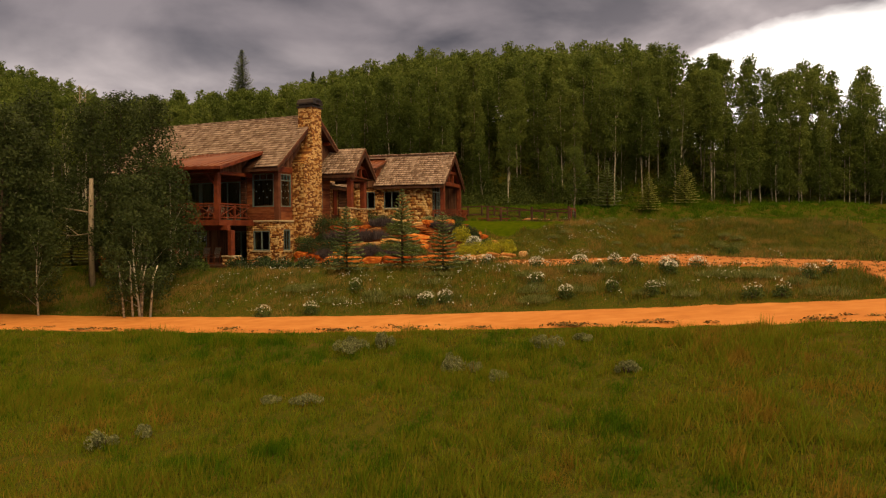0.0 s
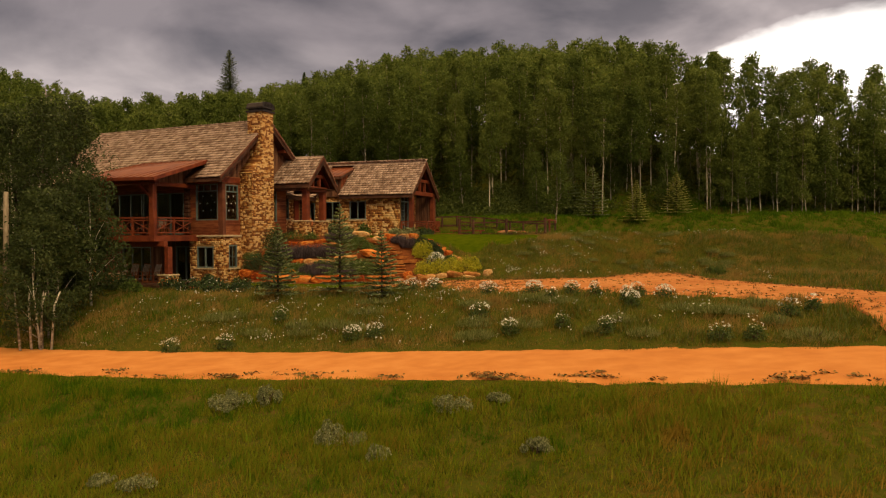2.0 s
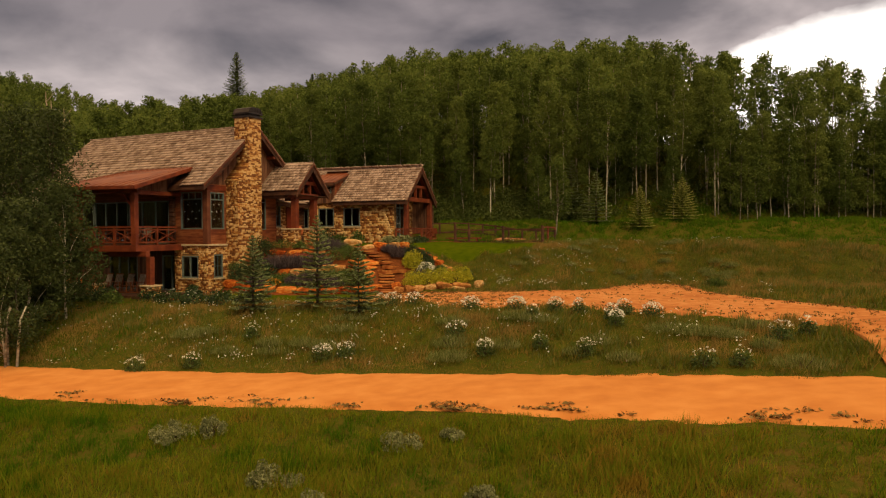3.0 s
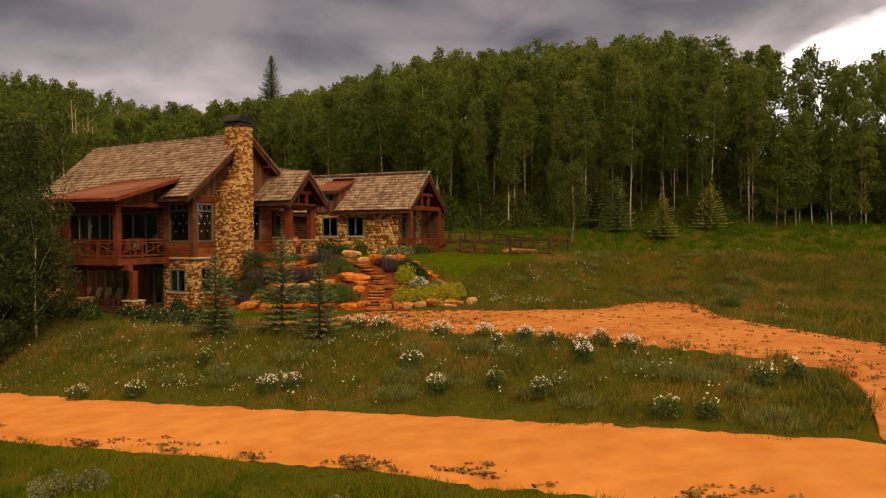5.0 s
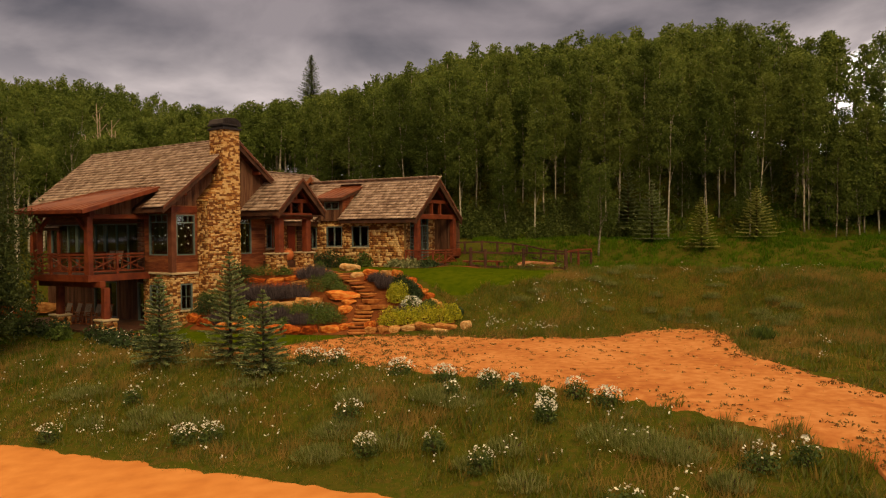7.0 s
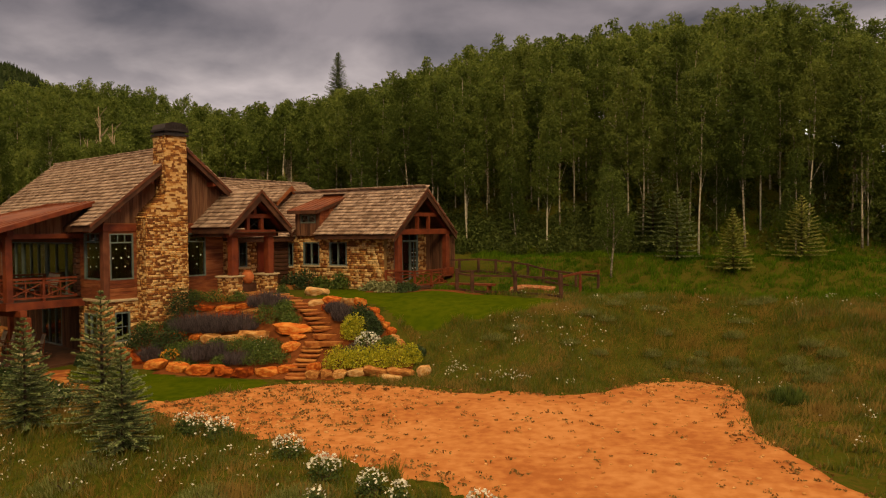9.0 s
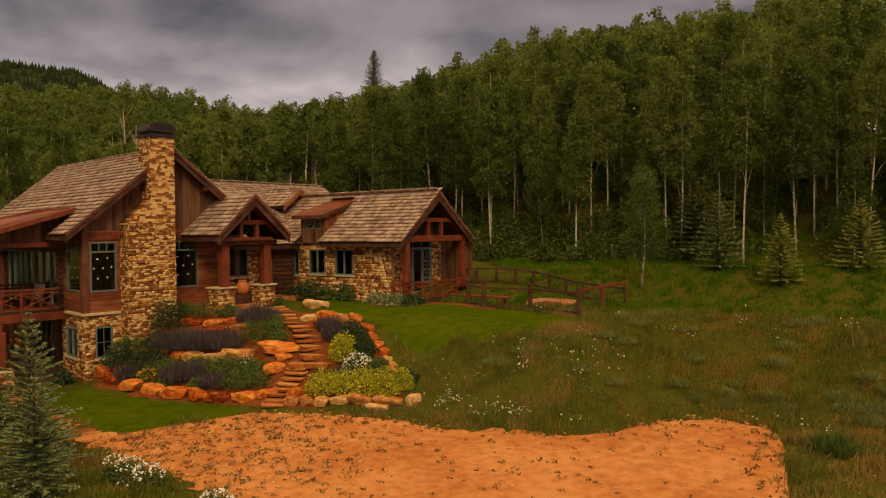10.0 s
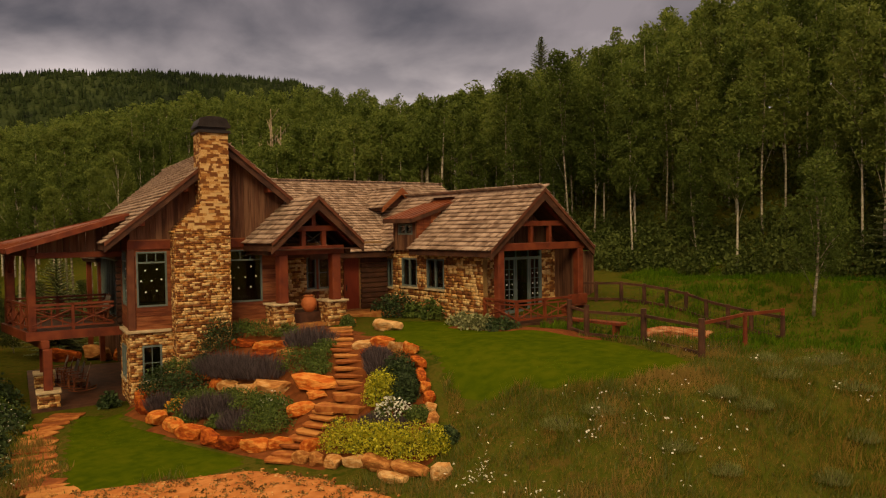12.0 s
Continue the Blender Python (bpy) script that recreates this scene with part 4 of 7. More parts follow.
for b in (50.98, 53.42):
    w = B()
    w.box(T_A - 0.2, T_A + 0.2, b - 0.2, b + 0.2, 6.93, 8.90)
    hpart("porch_post", w, "red_timber", "heavy red stained timber post", bevel=0.03)
    w = B()
    w.box(-23.2, -22.34, b - 0.40, b + 0.40, 5.5, 6.84)
    pier = hpart("pier", w, "mortar", "square stone pier")
    lay_stones(masonry("a", -22.34, 1, b - 0.46, b + 0.46, 5.75, 6.84, seed=31) + masonry("b", b - 0.40, -1, -23.2, -22.3, 5.75, 6.84, seed=32) + masonry("b", b + 0.40, 1, -23.2, -22.3, 5.75, 6.84, seed=33), pier)
    w = B()
    w.box(-23.3, -22.2, b - 0.52, b + 0.52, 6.84, 6.93)
    hpart("pier_cap", w, "cap_stone", parent=pier, bevel=0.02)
w = B()
w.box(T_A - 0.18, T_A + 0.18, 50.60, 53.80, 8.90, 9.26)
truss = hpart("truss", w, "red_timber", "red timber truss in the porch gable", bevel=0.02)
w = B()
w.box(T_A - 0.13, T_A + 0.13, 51.35, 53.50, 9.86, 10.10)
hpart("collar_beam", w, "red_timber", parent=truss, bevel=0.02)
for b in (51.95, 52.9):
    w = B()
    w.box(T_A - 0.1, T_A + 0.1, b - 0.09, b + 0.09, 9.26, 9.86)
    hpart("strut", w, "red_timber", parent=truss)
w = B()
w.box(T_A - 0.1, T_A + 0.1, P_RB - 0.09, P_RB + 0.09, 10.10, 10.85)
hpart("king_post", w, "red_timber", parent=truss)
for k in (1, -1):
    w = B()
    w.beam((T_A, P_RB + k * 1.95, 9.30), (T_A, P_RB, 11.0), 0.22, 0.24)
    hpart("rafter", w, "red_timber", parent=truss)
    w = B()
    for s in (1, -1):
        w.beam((T_A, P_RB - 0.42, 9.56 - s * 0.26), (T_A, P_RB + 0.42, 9.56 + s * 0.26), 0.03, 0.04)
    hpart("wire_cross", w, "dark_metal", parent=truss)
w = B()
w.box(-25.2, -22.45, 50.4, 54.4, 5.45, 5.98)
w.box(-26.2, -24.2, 54.4, 58.35, 5.45, 5.94)
hpart("porch_floor", w, "flagstone", "flagged porch floor")
for b in (50.6, 54.2):
    w = B()
    w.box(-25.15, T_A - 0.2, b - 0.14, b + 0.14, 8.90, 9.14)
    hpart("side_beam", w, "dark_timber", bevel=0.02)
w = B()
w.box(-24.3, -23.0, 51.55, 53.0, 5.98, 6.42)
hpart("porch_bench", w, "dark_timber", "dark timber bench behind the piers")

# entry wall, set back, and the body of the house behind
E_A = -26.2
EW1, EW2, ED = (53.92, 54.42, 7.10, 8.66), (54.52, 55.16, 7.10, 8.66), (55.98, 56.80, 6.0, 8.55)
entry = wall("entry_wall", "a", E_A, -0.25, 52.0, 58.4, 5.5, 9.3, "mortar", [EW1, EW2, ED], "stone entry wall")
lay_stones(masonry("a", E_A, 1, 52.0, 55.9, 5.98, 9.0, [EW1, EW2], seed=41), entry)
for i in range(11):
    z = 6.0 + i * 0.25
    w = B()
    w.box(E_A, E_A + 0.13, 56.85, 58.4, z, z + 0.215)
    hpart("wall_log", w, "dark_timber", "dark squared log", entry, bevel=0.03)
window("a", E_A, 1, *EW1, bars=(0, 1))
window("a", E_A, 1, *EW2, bars=(0, 1))
w = B()
w.box(E_A - 0.12, E_A - 0.04, ED[0], ED[1], 6.0, 8.5)
door = hpart("front_door", w, "red_door", "red plank front door")
w = B()
w.box(E_A - 0.04, E_A - 0.01, ED[0] + 0.08, ED[0] + 0.12, 6.9, 7.2)
hpart("door_handle", w, "dark_metal", parent=door)
w = B()
w.box(E_A - 0.1, E_A + 0.08, 54.42, 54.52, 6.0, 8.9)
hpart("door_post", w, "red_timber")
w = B()
w.box(E_A - 0.1, E_A + 0.08, 55.9, 55.98, 6.0, 8.7)
hpart("door_post", w, "red_timber")
wall("body_back_wall", "a", -38.5, 0.25, 52.6, 66.0, 3.5, 9.0, "old_boards")
wall("body_end_wall", "b", 66.0, -0.25, -38.5, -26.45, 3.5, 8.8, "old_boards")
wall("body_front_wall", "a", -26.45, -0.25, 63.9, 65.9, 5.5, 9.0, "old_boards")
# broad roof over the body, ridge across the hall's
R_A, R_Z, R_S = -32.5, 12.62, 0.55


b_run = 6.95 * math.hypot(1, R_S)
roof_slope("body_roof", (R_A + 6.95, 50.5, R_Z - R_S * 6.95), (0, 1, 0), (-1, 0, R_S), 16.0, b_run, label="broad brown-grey cedar shingle roof")
roof_slope("body_roof", (R_A - 6.95, 50.5, R_Z - R_S * 6.95), (0, 1, 0), (1, 0, R_S), 16.0, b_run, label="broad brown-grey cedar shingle roof")
ridge_cap("ridge_cap", (R_A, 50.5, R_Z + 0.03), (R_A, 66.5, R_Z + 0.03), R_S)
w = B()
w.box(R_A + 6.88, R_A + 6.94, 53.8, 58.3, R_Z - R_S * 6.95 - 0.26, R_Z - R_S * 6.95 - 0.02)
hpart("fascia", w, "dark_timber")
w = B()
w.prism([(R_A - 6.7, 8.8), (R_A + 6.0, 8.8), (R_A, R_Z - 0.3)], "b", 65.75, 66.0)
hpart("body_gable", w, "old_boards", "weathered board gable")

# bedroom wing
WB, W_EB, W_EZ, W_RB, W_RZ = 58.5, 57.88, 8.93, 61.0, 11.55
W_S = (W_RZ - W_EZ) / (W_RB - W_EB)
w_run = math.hypot(W_RB - W_EB, W_RZ - W_EZ)
WW1, WW2, WW0 = (-24.90, -23.58, 7.10, 8.48), (-22.78, -21.42, 7.10, 8.48), (-26.2, -25.75, 7.0, 8.4)
wing = wall("wing_wall", "b", WB, 0.25, -26.45, -18.66, 5.4, 8.95, "mortar", [WW1, WW2, WW0], "stone wing wall with paired windows")
lay_stones(masonry("b", WB, -1, -26.45, -18.66, 5.75, 8.88, [WW1, WW2, WW0], seed=51, long=(0.14, 0.48), row=(0.07, 0.19)), wing)
for q in (WW1, WW2):
    window("b", WB, -1, *q, mullions=1)
window("b", WB, -1, *WW0)
F_A = -19.2
FD = (60.05, 62.45, 6.02, 9.02)
fwall = wall("wing_gable_wall", "a", F_A, -0.25, WB, 63.6, 5.4, 9.1, "mortar", [FD], "stone gable wall round the garden doors")
lay_stones(masonry("a", F_A, 1, WB, 63.6, 5.95, 9.1, [FD], seed=52), fwall)
w = B()
w.prism([(WB, 9.1), (63.6, 9.1), (W_RB, W_RZ - 0.25)], "a", F_A - 0.25, F_A)
gt = hpart("wing_gable_peak", w, "old_boards", "weathered boards in the wing gable")
upright_boards("a", F_A, 1, WB, 63.6, lambda p: 9.1, lambda p: W_RZ - 0.3 - W_S * abs(p - W_RB), "old_boards", gt)
fd = window("a", F_A, 1, *FD, transom=0.42, sill=False, name="french_door")
for p0, p1, bars in ((60.12, 60.82, True), (60.86, 61.66, False), (61.70, 62.38, True)):
    w = B()
    for u in (p0, p1 - 0.07):
        w.box(F_A - 0.05, F_A + 0.03, u, u + 0.07, 6.09, 8.5)
    for z in (6.09, 8.43):
        w.box(F_A - 0.05, F_A + 0.03, p0 + 0.07, p1 - 0.07, z, z + 0.07)
    if bars:
        m_ = (p0 + p1) / 2
        w.box(F_A - 0.02, F_A + 0.015, m_ - 0.02, m_ + 0.02, 6.16, 8.43)
        for z in (6.65, 7.1, 7.55, 8.0):
            w.box(F_A - 0.018, F_A + 0.012, p0 + 0.07, p1 - 0.07, z - 0.015, z + 0.015)
    hpart("door_leaf", w, "frame_paint", parent=fd)
    if bars:
        for z in (6.85, 7.32, 7.78):
            for u in (p0 + 0.19, p1 - 0.19):
                w = B()
                w.box(F_A + 0.016, F_A + 0.02, u - 0.03, u + 0.03, z - 0.03, z + 0.03)
                hpart("decal", w, "white_mark", parent=fd)


roof_slope("wing_roof", (-30.5, W_EB, W_EZ), (1, 0, 0), (0, 1, W_S), 5.1, w_run, label="brown-grey cedar shingle wing roof")
roof_slope("wing_roof", (-23.42, W_EB, W_EZ), (1, 0, 0), (0, 1, W_S), 6.02, w_run, label="brown-grey cedar shingle wing roof")
roof_slope("wing_roof", (-30.5, 2 * W_RB - W_EB, W_EZ), (1, 0, 0), (0, -1, W_S), 13.1, w_run, label="brown-grey cedar shingle wing roof")
ridge_cap("ridge_cap", (-30.5, W_RB, W_RZ + 0.03), (-17.4, W_RB, W_RZ + 0.03), W_S)
barge(-17.4, W_EB, W_EZ, W_RB, W_RZ, 1, deep=0.38)
w = B()
w.box(-26.9, -25.5, W_EB + 0.02, W_EB + 0.07, W_EZ - 0.26, W_EZ - 0.02)
hpart("fascia", w, "dark_timber")
w = B()
w.box(-23.4, -17.5, W_EB + 0.02, W_EB + 0.07, W_EZ - 0.26, W_EZ - 0.02)
hpart("fascia", w, "dark_timber")
T2 = -17.75
for b in (58.62, 63.4):
    w = B()
    w.box(T2 - 0.17, T2 + 0.17, b - 0.17, b + 0.17, 5.6, 8.9)
    hpart("porch_post", w, "red_timber", "heavy red stained timber post", bevel=0.03)
w = B()
w.box(T2 - 0.15, T2 + 0.15, 58.3, 63.7, 8.90, 9.22)
truss2 = hpart("truss", w, "red_timber", "red timber truss in the wing gable", bevel=0.02)
w = B()
w.box(T2 - 0.11, T2 + 0.11, 59.6, 62.4, 9.95, 10.17)
hpart("collar_beam", w, "red_timber", parent=truss2)
for b in (60.45, 61.55):
    w = B()
    w.box(T2 - 0.09, T2 + 0.09, b - 0.08, b + 0.08, 9.22, 9.95)
    hpart("strut", w, "red_timber", parent=truss2)
for k in (1, -1):
    w = B()
    w.beam((T2, W_RB + k * 2.75, 9.0), (T2, W_RB, 11.25), 0.2, 0.22)
    hpart("rafter", w, "red_timber", parent=truss2)
w = B()
w.box(-19.2, -16.4, 58.2, 63.9, 5.5, 5.96)
hpart("side_porch_floor", w, "dark_timber", "dark timber side porch")
railing([(-18.5, 58.45), (-16.5, 58.45), (-16.5, 61.6)], 5.96, 0.92)
upright_boards("a", -17.85, 1, 63.35, 64.5, lambda p: 5.5, lambda p: 8.75, "old_boards", house, 0.16, "wall_plank")
upright_boards("b", 63.35, -1, -19.2, -17.85, lambda p: 5.5, lambda p: 8.9, "old_boards", house, 0.16, "wall_plank")
wall("wing_back_wall", "b", 64.3, -0.3, -28.0, -19.2, 5.0, 8.9, "old_boards")
# shed dormer with rusted metal roof
dorm = wall("dormer_wall", "b", 58.36, 0.2, -25.4, -23.45, 8.86, 10.32, "old_boards", [(-24.95, -23.72, 9.62, 10.14)], "grey-brown boarded dormer front")
upright_boards("b", 58.36, -1, -25.4, -24.98, lambda p: 8.86, lambda p: 10.3, "old_boards", dorm, 0.2)
upright_boards("b", 58.36, -1, -23.7, -23.45, lambda p: 8.86, lambda p: 10.3, "old_boards", dorm, 0.2)
upright_boards("b", 58.36, -1, -24.95, -23.72, lambda p: 8.86, lambda p: 9.6, "old_boards", dorm, 0.2)
window("b", 58.36, -1, -24.95, -23.72, 9.62, 10.14, mullions=1, sill=False)
upright_boards("a", -23.46, 1, 58.37, 60.95, lambda p: W_EZ + W_S * (p - W_EB), lambda p: 10.32 + 0.31 * (p - 58.36), "plank_siding", dorm, 0.22)
upright_boards("a", -25.4, -1, 58.37, 60.95, lambda p: W_EZ + W_S * (p - W_EB), lambda p: 10.32 + 0.31 * (p - 58.36), "plank_siding", dorm, 0.22)
d_s, d_n = Vector((0, 1, 0.31)).normalized(), Vector((0, -0.31, 1)).normalized()
w = B()
w.obox(Vector((-24.45, 57.95, 10.36)) + d_s * 1.6, (1.2, 0, 0), d_s * 1.6, d_n * 0.045)
dm = hpart("dormer_roof", w, "rust_metal", "rusted red metal dormer roof")
w = B()
for k in range(6):
    w.obox(Vector((-25.55 + k * 0.44, 57.95, 10.36)) + d_s * 1.6 + d_n * 0.06, (0.014, 0, 0), d_s * 1.6, d_n * 0.018)
hpart("standing_seam", w, "rust_metal", parent=dm)
w = B()
w.box(-25.66, -23.24, 57.88, 57.94, 10.18, 10.38)
w.obox(Vector((-23.26, 57.95, 10.28)) + d_s * 1.58, (0.03, 0, 0), d_s * 1.58, d_n * 0.09)
hpart("dormer_fascia", w, "dark_timber", parent=dm)
# small vented gable on the body's roof
g_a, g_b, g_z = -28.0, 60.6, 12.08
for k in (1, -1):
    roof_slope("vent_gable_roof", (-32.0, g_b - k * 1.25, g_z - 1.05), (1, 0, 0), (0, k, 0.84), 4.0, 1.25 * math.hypot(1, .84), label="small cedar shingle gable roof")
barge(g_a + 0.02, g_b - 1.25, g_z - 1.05, g_b, g_z, 1, deep=0.24, mat="plank_siding")
w = B()
w.prism([(g_b - 1.0, g_z - 1.0), (g_b + 1.0, g_z - 1.0), (g_b, g_z - 0.16)], "a", g_a - 0.3, g_a - 0.2)
vent = hpart("gable_vent", w, "dark_timber", "dark louvred vent")
# low shingled roof at the far end of the hall
roof_slope("lean_to_roof", (-40.5, 47.0, 8.5), (1, 0, 0), (0, 1, 0.45), 3.4, 3.0, label="low cedar shingle lean-to roof")
for a in (-40.3, -37.5):
    w = B()
    w.box(a - 0.12, a + 0.12, 47.2, 47.44, 3.0, 8.35)
    hpart("porch_post", w, "red_timber")

# ---- plants ----
def leaf_quads(centres, size, rng, flat=0.0, spread=0.35):
    """Small diamond leaves about the centres, turned at random; flat above 0 lays them down."""
    c = np.asarray(centres, dtype=np.float32)
    n = len(c)
    d = rng.normal(0, 1, (n, 3)).astype(np.float32)
    d[:, 2] *= (1 - flat)
    d /= np.linalg.norm(d, axis=1, keepdims=True) + 1e-6
    e = rng.normal(0, 1, (n, 3)).astype(np.float32)
    e[:, 2] *= (1 - flat)
    e -= d * np.sum(d * e, 1, keepdims=True)
    e /= np.linalg.norm(e, axis=1, keepdims=True) + 1e-6
    s = (size * rng.uniform(1 - spread, 1 + spread, (n, 1))).astype(np.float32)
    return np.stack([c - d * s, c + e * s * 0.62, c + d * s, c - e * s * 0.62], 1)


def leaf_tris(centres, size, rng, spread=0.35):
    """Small three-cornered leaves about the centres, turned at random."""
    q = leaf_quads(centres, size, rng, 0.0, spread)
    return np.stack([q[:, 0], q[:, 1] * 1.35 - q[:, 0] * 0.35 * 0.5 - q[:, 2] * 0.35 * 0.5, q[:, 2]], 1)


def ball_points(n, rng, fill=0.55):
    """Points in the unit ball, more of them towards its skin."""
    d = rng.normal(0, 1, (n, 3))
    d /= np.linalg.norm(d, axis=1, keepdims=True)
    return d * rng.uniform(0, 1, (n, 1)) ** (1 / 3 * fill)


def aspen_points(rng, height, low, wide, clumps, per, clump_r):
    """Clump centres and leaf places for a crown from low to the top."""
    pts, heads = [], []
    for k in range(clumps):
        t = (k + rng.uniform(0, 1)) / clumps
        prof = wide * (0.55 + 0.45 * math.sin(math.pi * min(1, t * 1.15 + 0.08))) * (1 - 0.5 * t ** 3)
        ang, r = rng.uniform(0, math.tau), prof * math.sqrt(rng.uniform(0.05, 1))
        c = np.array([r * math.cos(ang), r * math.sin(ang), low + (height - low) * t])
        heads.append(c)
        s = clump_r * rng.uniform(0.7, 1.25)
        pts.append(c + ball_points(per, rng) * np.array([s, s, s * 0.8]))
    return heads, np.concatenate(pts)


def aspen_variant(seed, height, low, wide, clumps, per, leaf, radius, leaf_mat="aspen_leaf", bark="aspen_bark", limbs=7):
    rng = np.random.default_rng(seed)
    heads, pts = aspen_points(rng, height, low, wide, clumps, per, wide * 0.34)
    t = Build()
    lean = rng.normal(0, 0.25, 2)
    line = [(lean[0] * f * f + 0.1 * math.sin(f * 5 + seed), lean[1] * f * f, height * 0.96 * f - 0.3 * (f == 0)) for f in (0, .12, .3, .5, .7, .88, 1)]
    t.tube(line, [radius * k for k in (1.15, .95, .82, .65, .45, .25, .08)], 7)
    for h in heads[::max(1, len(heads) // limbs)]:
        f = min(0.9, max(0.2, (h[2] - 1.0) / height))
        root = np.array([lean[0] * f * f, lean[1] * f * f, height * 0.96 * f - 0.4])
        t.tube([root, (root + h) / 2 + np.array([0, 0, 0.12]), h], [radius * .32, radius * .2, radius * .06], 4)
    pts = pts + np.stack([lean[0] * (pts[:, 2] / height) ** 2, lean[1] * (pts[:, 2] / height) ** 2, 0 * pts[:, 2]], 1)
    return t.mesh("trunk", bark, True), array_mesh("crown", leaf_tris(pts, leaf, rng), 3, leaf_mat)


def plant_tree(name, meshes, label, category, m, group="", crown="crown"):
    root = thing(name, label, category, m, group)
    part("trunk", meshes[0], root)
    part(crown, meshes[1], root)
    return root


TALL = [aspen_variant(100 + k, 10.2 + 0.7 * (k % 3), 4.2 + 0.6 * (k % 3), 1.25 + 0.16 * (k % 3), 120, 36, 0.115, 0.062) for k in range(7)]
EDGE = [aspen_variant(200 + k, 6.4 + 1.1 * (k % 3), 1.1 + 0.4 * (k % 2), 1.1, 92, 34, 0.098, 0.045) for k in range(4)]
plan_rng = random.Random(5)


def near_house(x, y, margin):
    p = HOUSE_M.inverted() @ Vector((x, y, 3))
    a, b = p.x + BASE.x, p.y + BASE.y
    return -41.5 - margin < a < -16 + margin and 41 - margin < b < 67 + margin


def wood_places():
    """Where the aspens of the wood stand: a jittered grid behind the front edge."""
    out = []
    for j in range(30):
        for i in range(-52, 32):
            x = i * 2.45 + plan_rng.uniform(-1.1, 1.1)
            y = float(forest_y(x)) + j * 2.3 + plan_rng.uniform(-1.0, 1.0) + 0.4
            if near_house(x, y, 4.5) or (x > 28.5 and j > 6) or (x > 30 and j > 2 and plan_rng.random() < 0.35) or (abs(x - 19.6) < 4.2 and y < 69.5):
                continue
            out.append((j, x, y))
    # a denser front on the eastern shoulder
    for k in range(46):
        x = 25.5 + k * 0.52 + plan_rng.uniform(-0.3, 0.3)
        out.append((k % 3, x, float(forest_y(x)) + (0.4, 2.4, 4.6)[k % 3] + plan_rng.uniform(-0.7, 0.7)))
    return out


WOOD = wood_places()
count = 0
first_tall, first_edge = {}, {}
far_leaves, far_trunks = [], Build()
frng = np.random.default_rng(8)
WOOD_Z = ground_z([q[1] for q in WOOD], [q[2] for q in WOOD])
for (j, x, y), z in zip(WOOD, WOOD_Z.tolist()):
    turn, scale = plan_rng.uniform(0, 360), plan_rng.uniform(0.88, 1.06)
    shoulder_wood = 27.5 < x < 50
    single = (count < 290 or (shoulder_wood and j < 3)) and not (shoulder_wood and j > 2) and x > -20 and (j < 2 or (shoulder_wood and j < 3) or (j < 4 and -16 < x < 32 and j % 4 != 3) or (j < 6 and 2 < x < 30 and plan_rng.random() < 0.4))
    m = pose(x, y, z - 0.1, plan_rng.uniform(-3, 3), plan_rng.uniform(-3, 3), turn) @ Matrix.Scale(scale, 4)
    if single:
        count += 1
        scale *= 1.12 if shoulder_wood else 1.0
        small = shoulder_wood or plan_rng.random() < (0.42, 0.3, 0.25, 0.2, 0.2, 0.2)[min(j, 5)]
        pool, firsts = (EDGE, first_edge) if small else (TALL, first_tall)
        k = plan_rng.randrange(len(pool))
        if k not in firsts:
            firsts[k] = plant_tree("aspen_tree", pool[k], "young leafy aspen with a pale thin trunk" if small else "tall slender aspen with a pale bare trunk", "tree", m, "aspens of the wood")
            firsts[k].matrix_basis = m
        else:
            copy_thing(firsts[k], pose(x, y, z - 0.1, 0, 0, turn)).scale = (scale,) * 3
    else:
        hgt = (10.6 + plan_rng.uniform(-0.6, 0.6)) * scale
        hgt *= 1.08 if shoulder_wood else 1.0
        clear = j < 9
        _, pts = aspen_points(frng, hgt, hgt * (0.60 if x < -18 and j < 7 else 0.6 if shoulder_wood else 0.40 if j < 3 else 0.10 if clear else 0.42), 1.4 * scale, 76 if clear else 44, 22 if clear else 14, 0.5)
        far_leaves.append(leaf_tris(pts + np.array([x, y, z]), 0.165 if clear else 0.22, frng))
        if j < 16:
            lx, ly = plan_rng.uniform(-0.5, 0.5), plan_rng.uniform(-0.4, 0.4)
            far_trunks.tube([(x, y, z - 0.3), (x + lx * .3, y + ly * .3, z + hgt * .5), (x + lx, y + ly, z + hgt * .9)], [(0.13 if x < -18 and j < 7 else 0.075) * scale, (0.10 if x < -18 and j < 7 else 0.055) * scale, 0.02], 4, False)
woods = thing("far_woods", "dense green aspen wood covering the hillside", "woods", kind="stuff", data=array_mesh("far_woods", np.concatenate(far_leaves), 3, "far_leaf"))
trunks = part("far_trunks", far_trunks.mesh("far_trunks", "aspen_bark"), woods, "pale thin aspen trunks")
tagged(trunks, kind="stuff")

# undergrowth along the wood's edge
under = []
for k in range(1500):
    x = plan_rng.uniform(-60, 46) if k % 4 else plan_rng.uniform(-8, 15)
    y = float(forest_y(x)) + (plan_rng.uniform(0.5, 16) if k % 4 else plan_rng.uniform(-0.6, 4))
    if near_house(x, y, 3.0) or (abs(x - 19.6) < 4.5 and y < 68.5):
        continue
    r = plan_rng.uniform(0.3, 1.0) * (1.5 if x > 24 else 1.0)
    under.append(leaf_quads(ball_points(95, frng) * np.array([r, r, r * 1.1]) + np.array([x, y, gz(x, y) + r * 0.5]), 0.10, frng))
thing("undergrowth", "low dark green brush under the wood", "undergrowth", kind="stuff", data=array_mesh("undergrowth", np.concatenate(under), 4, "brush_leaf"))


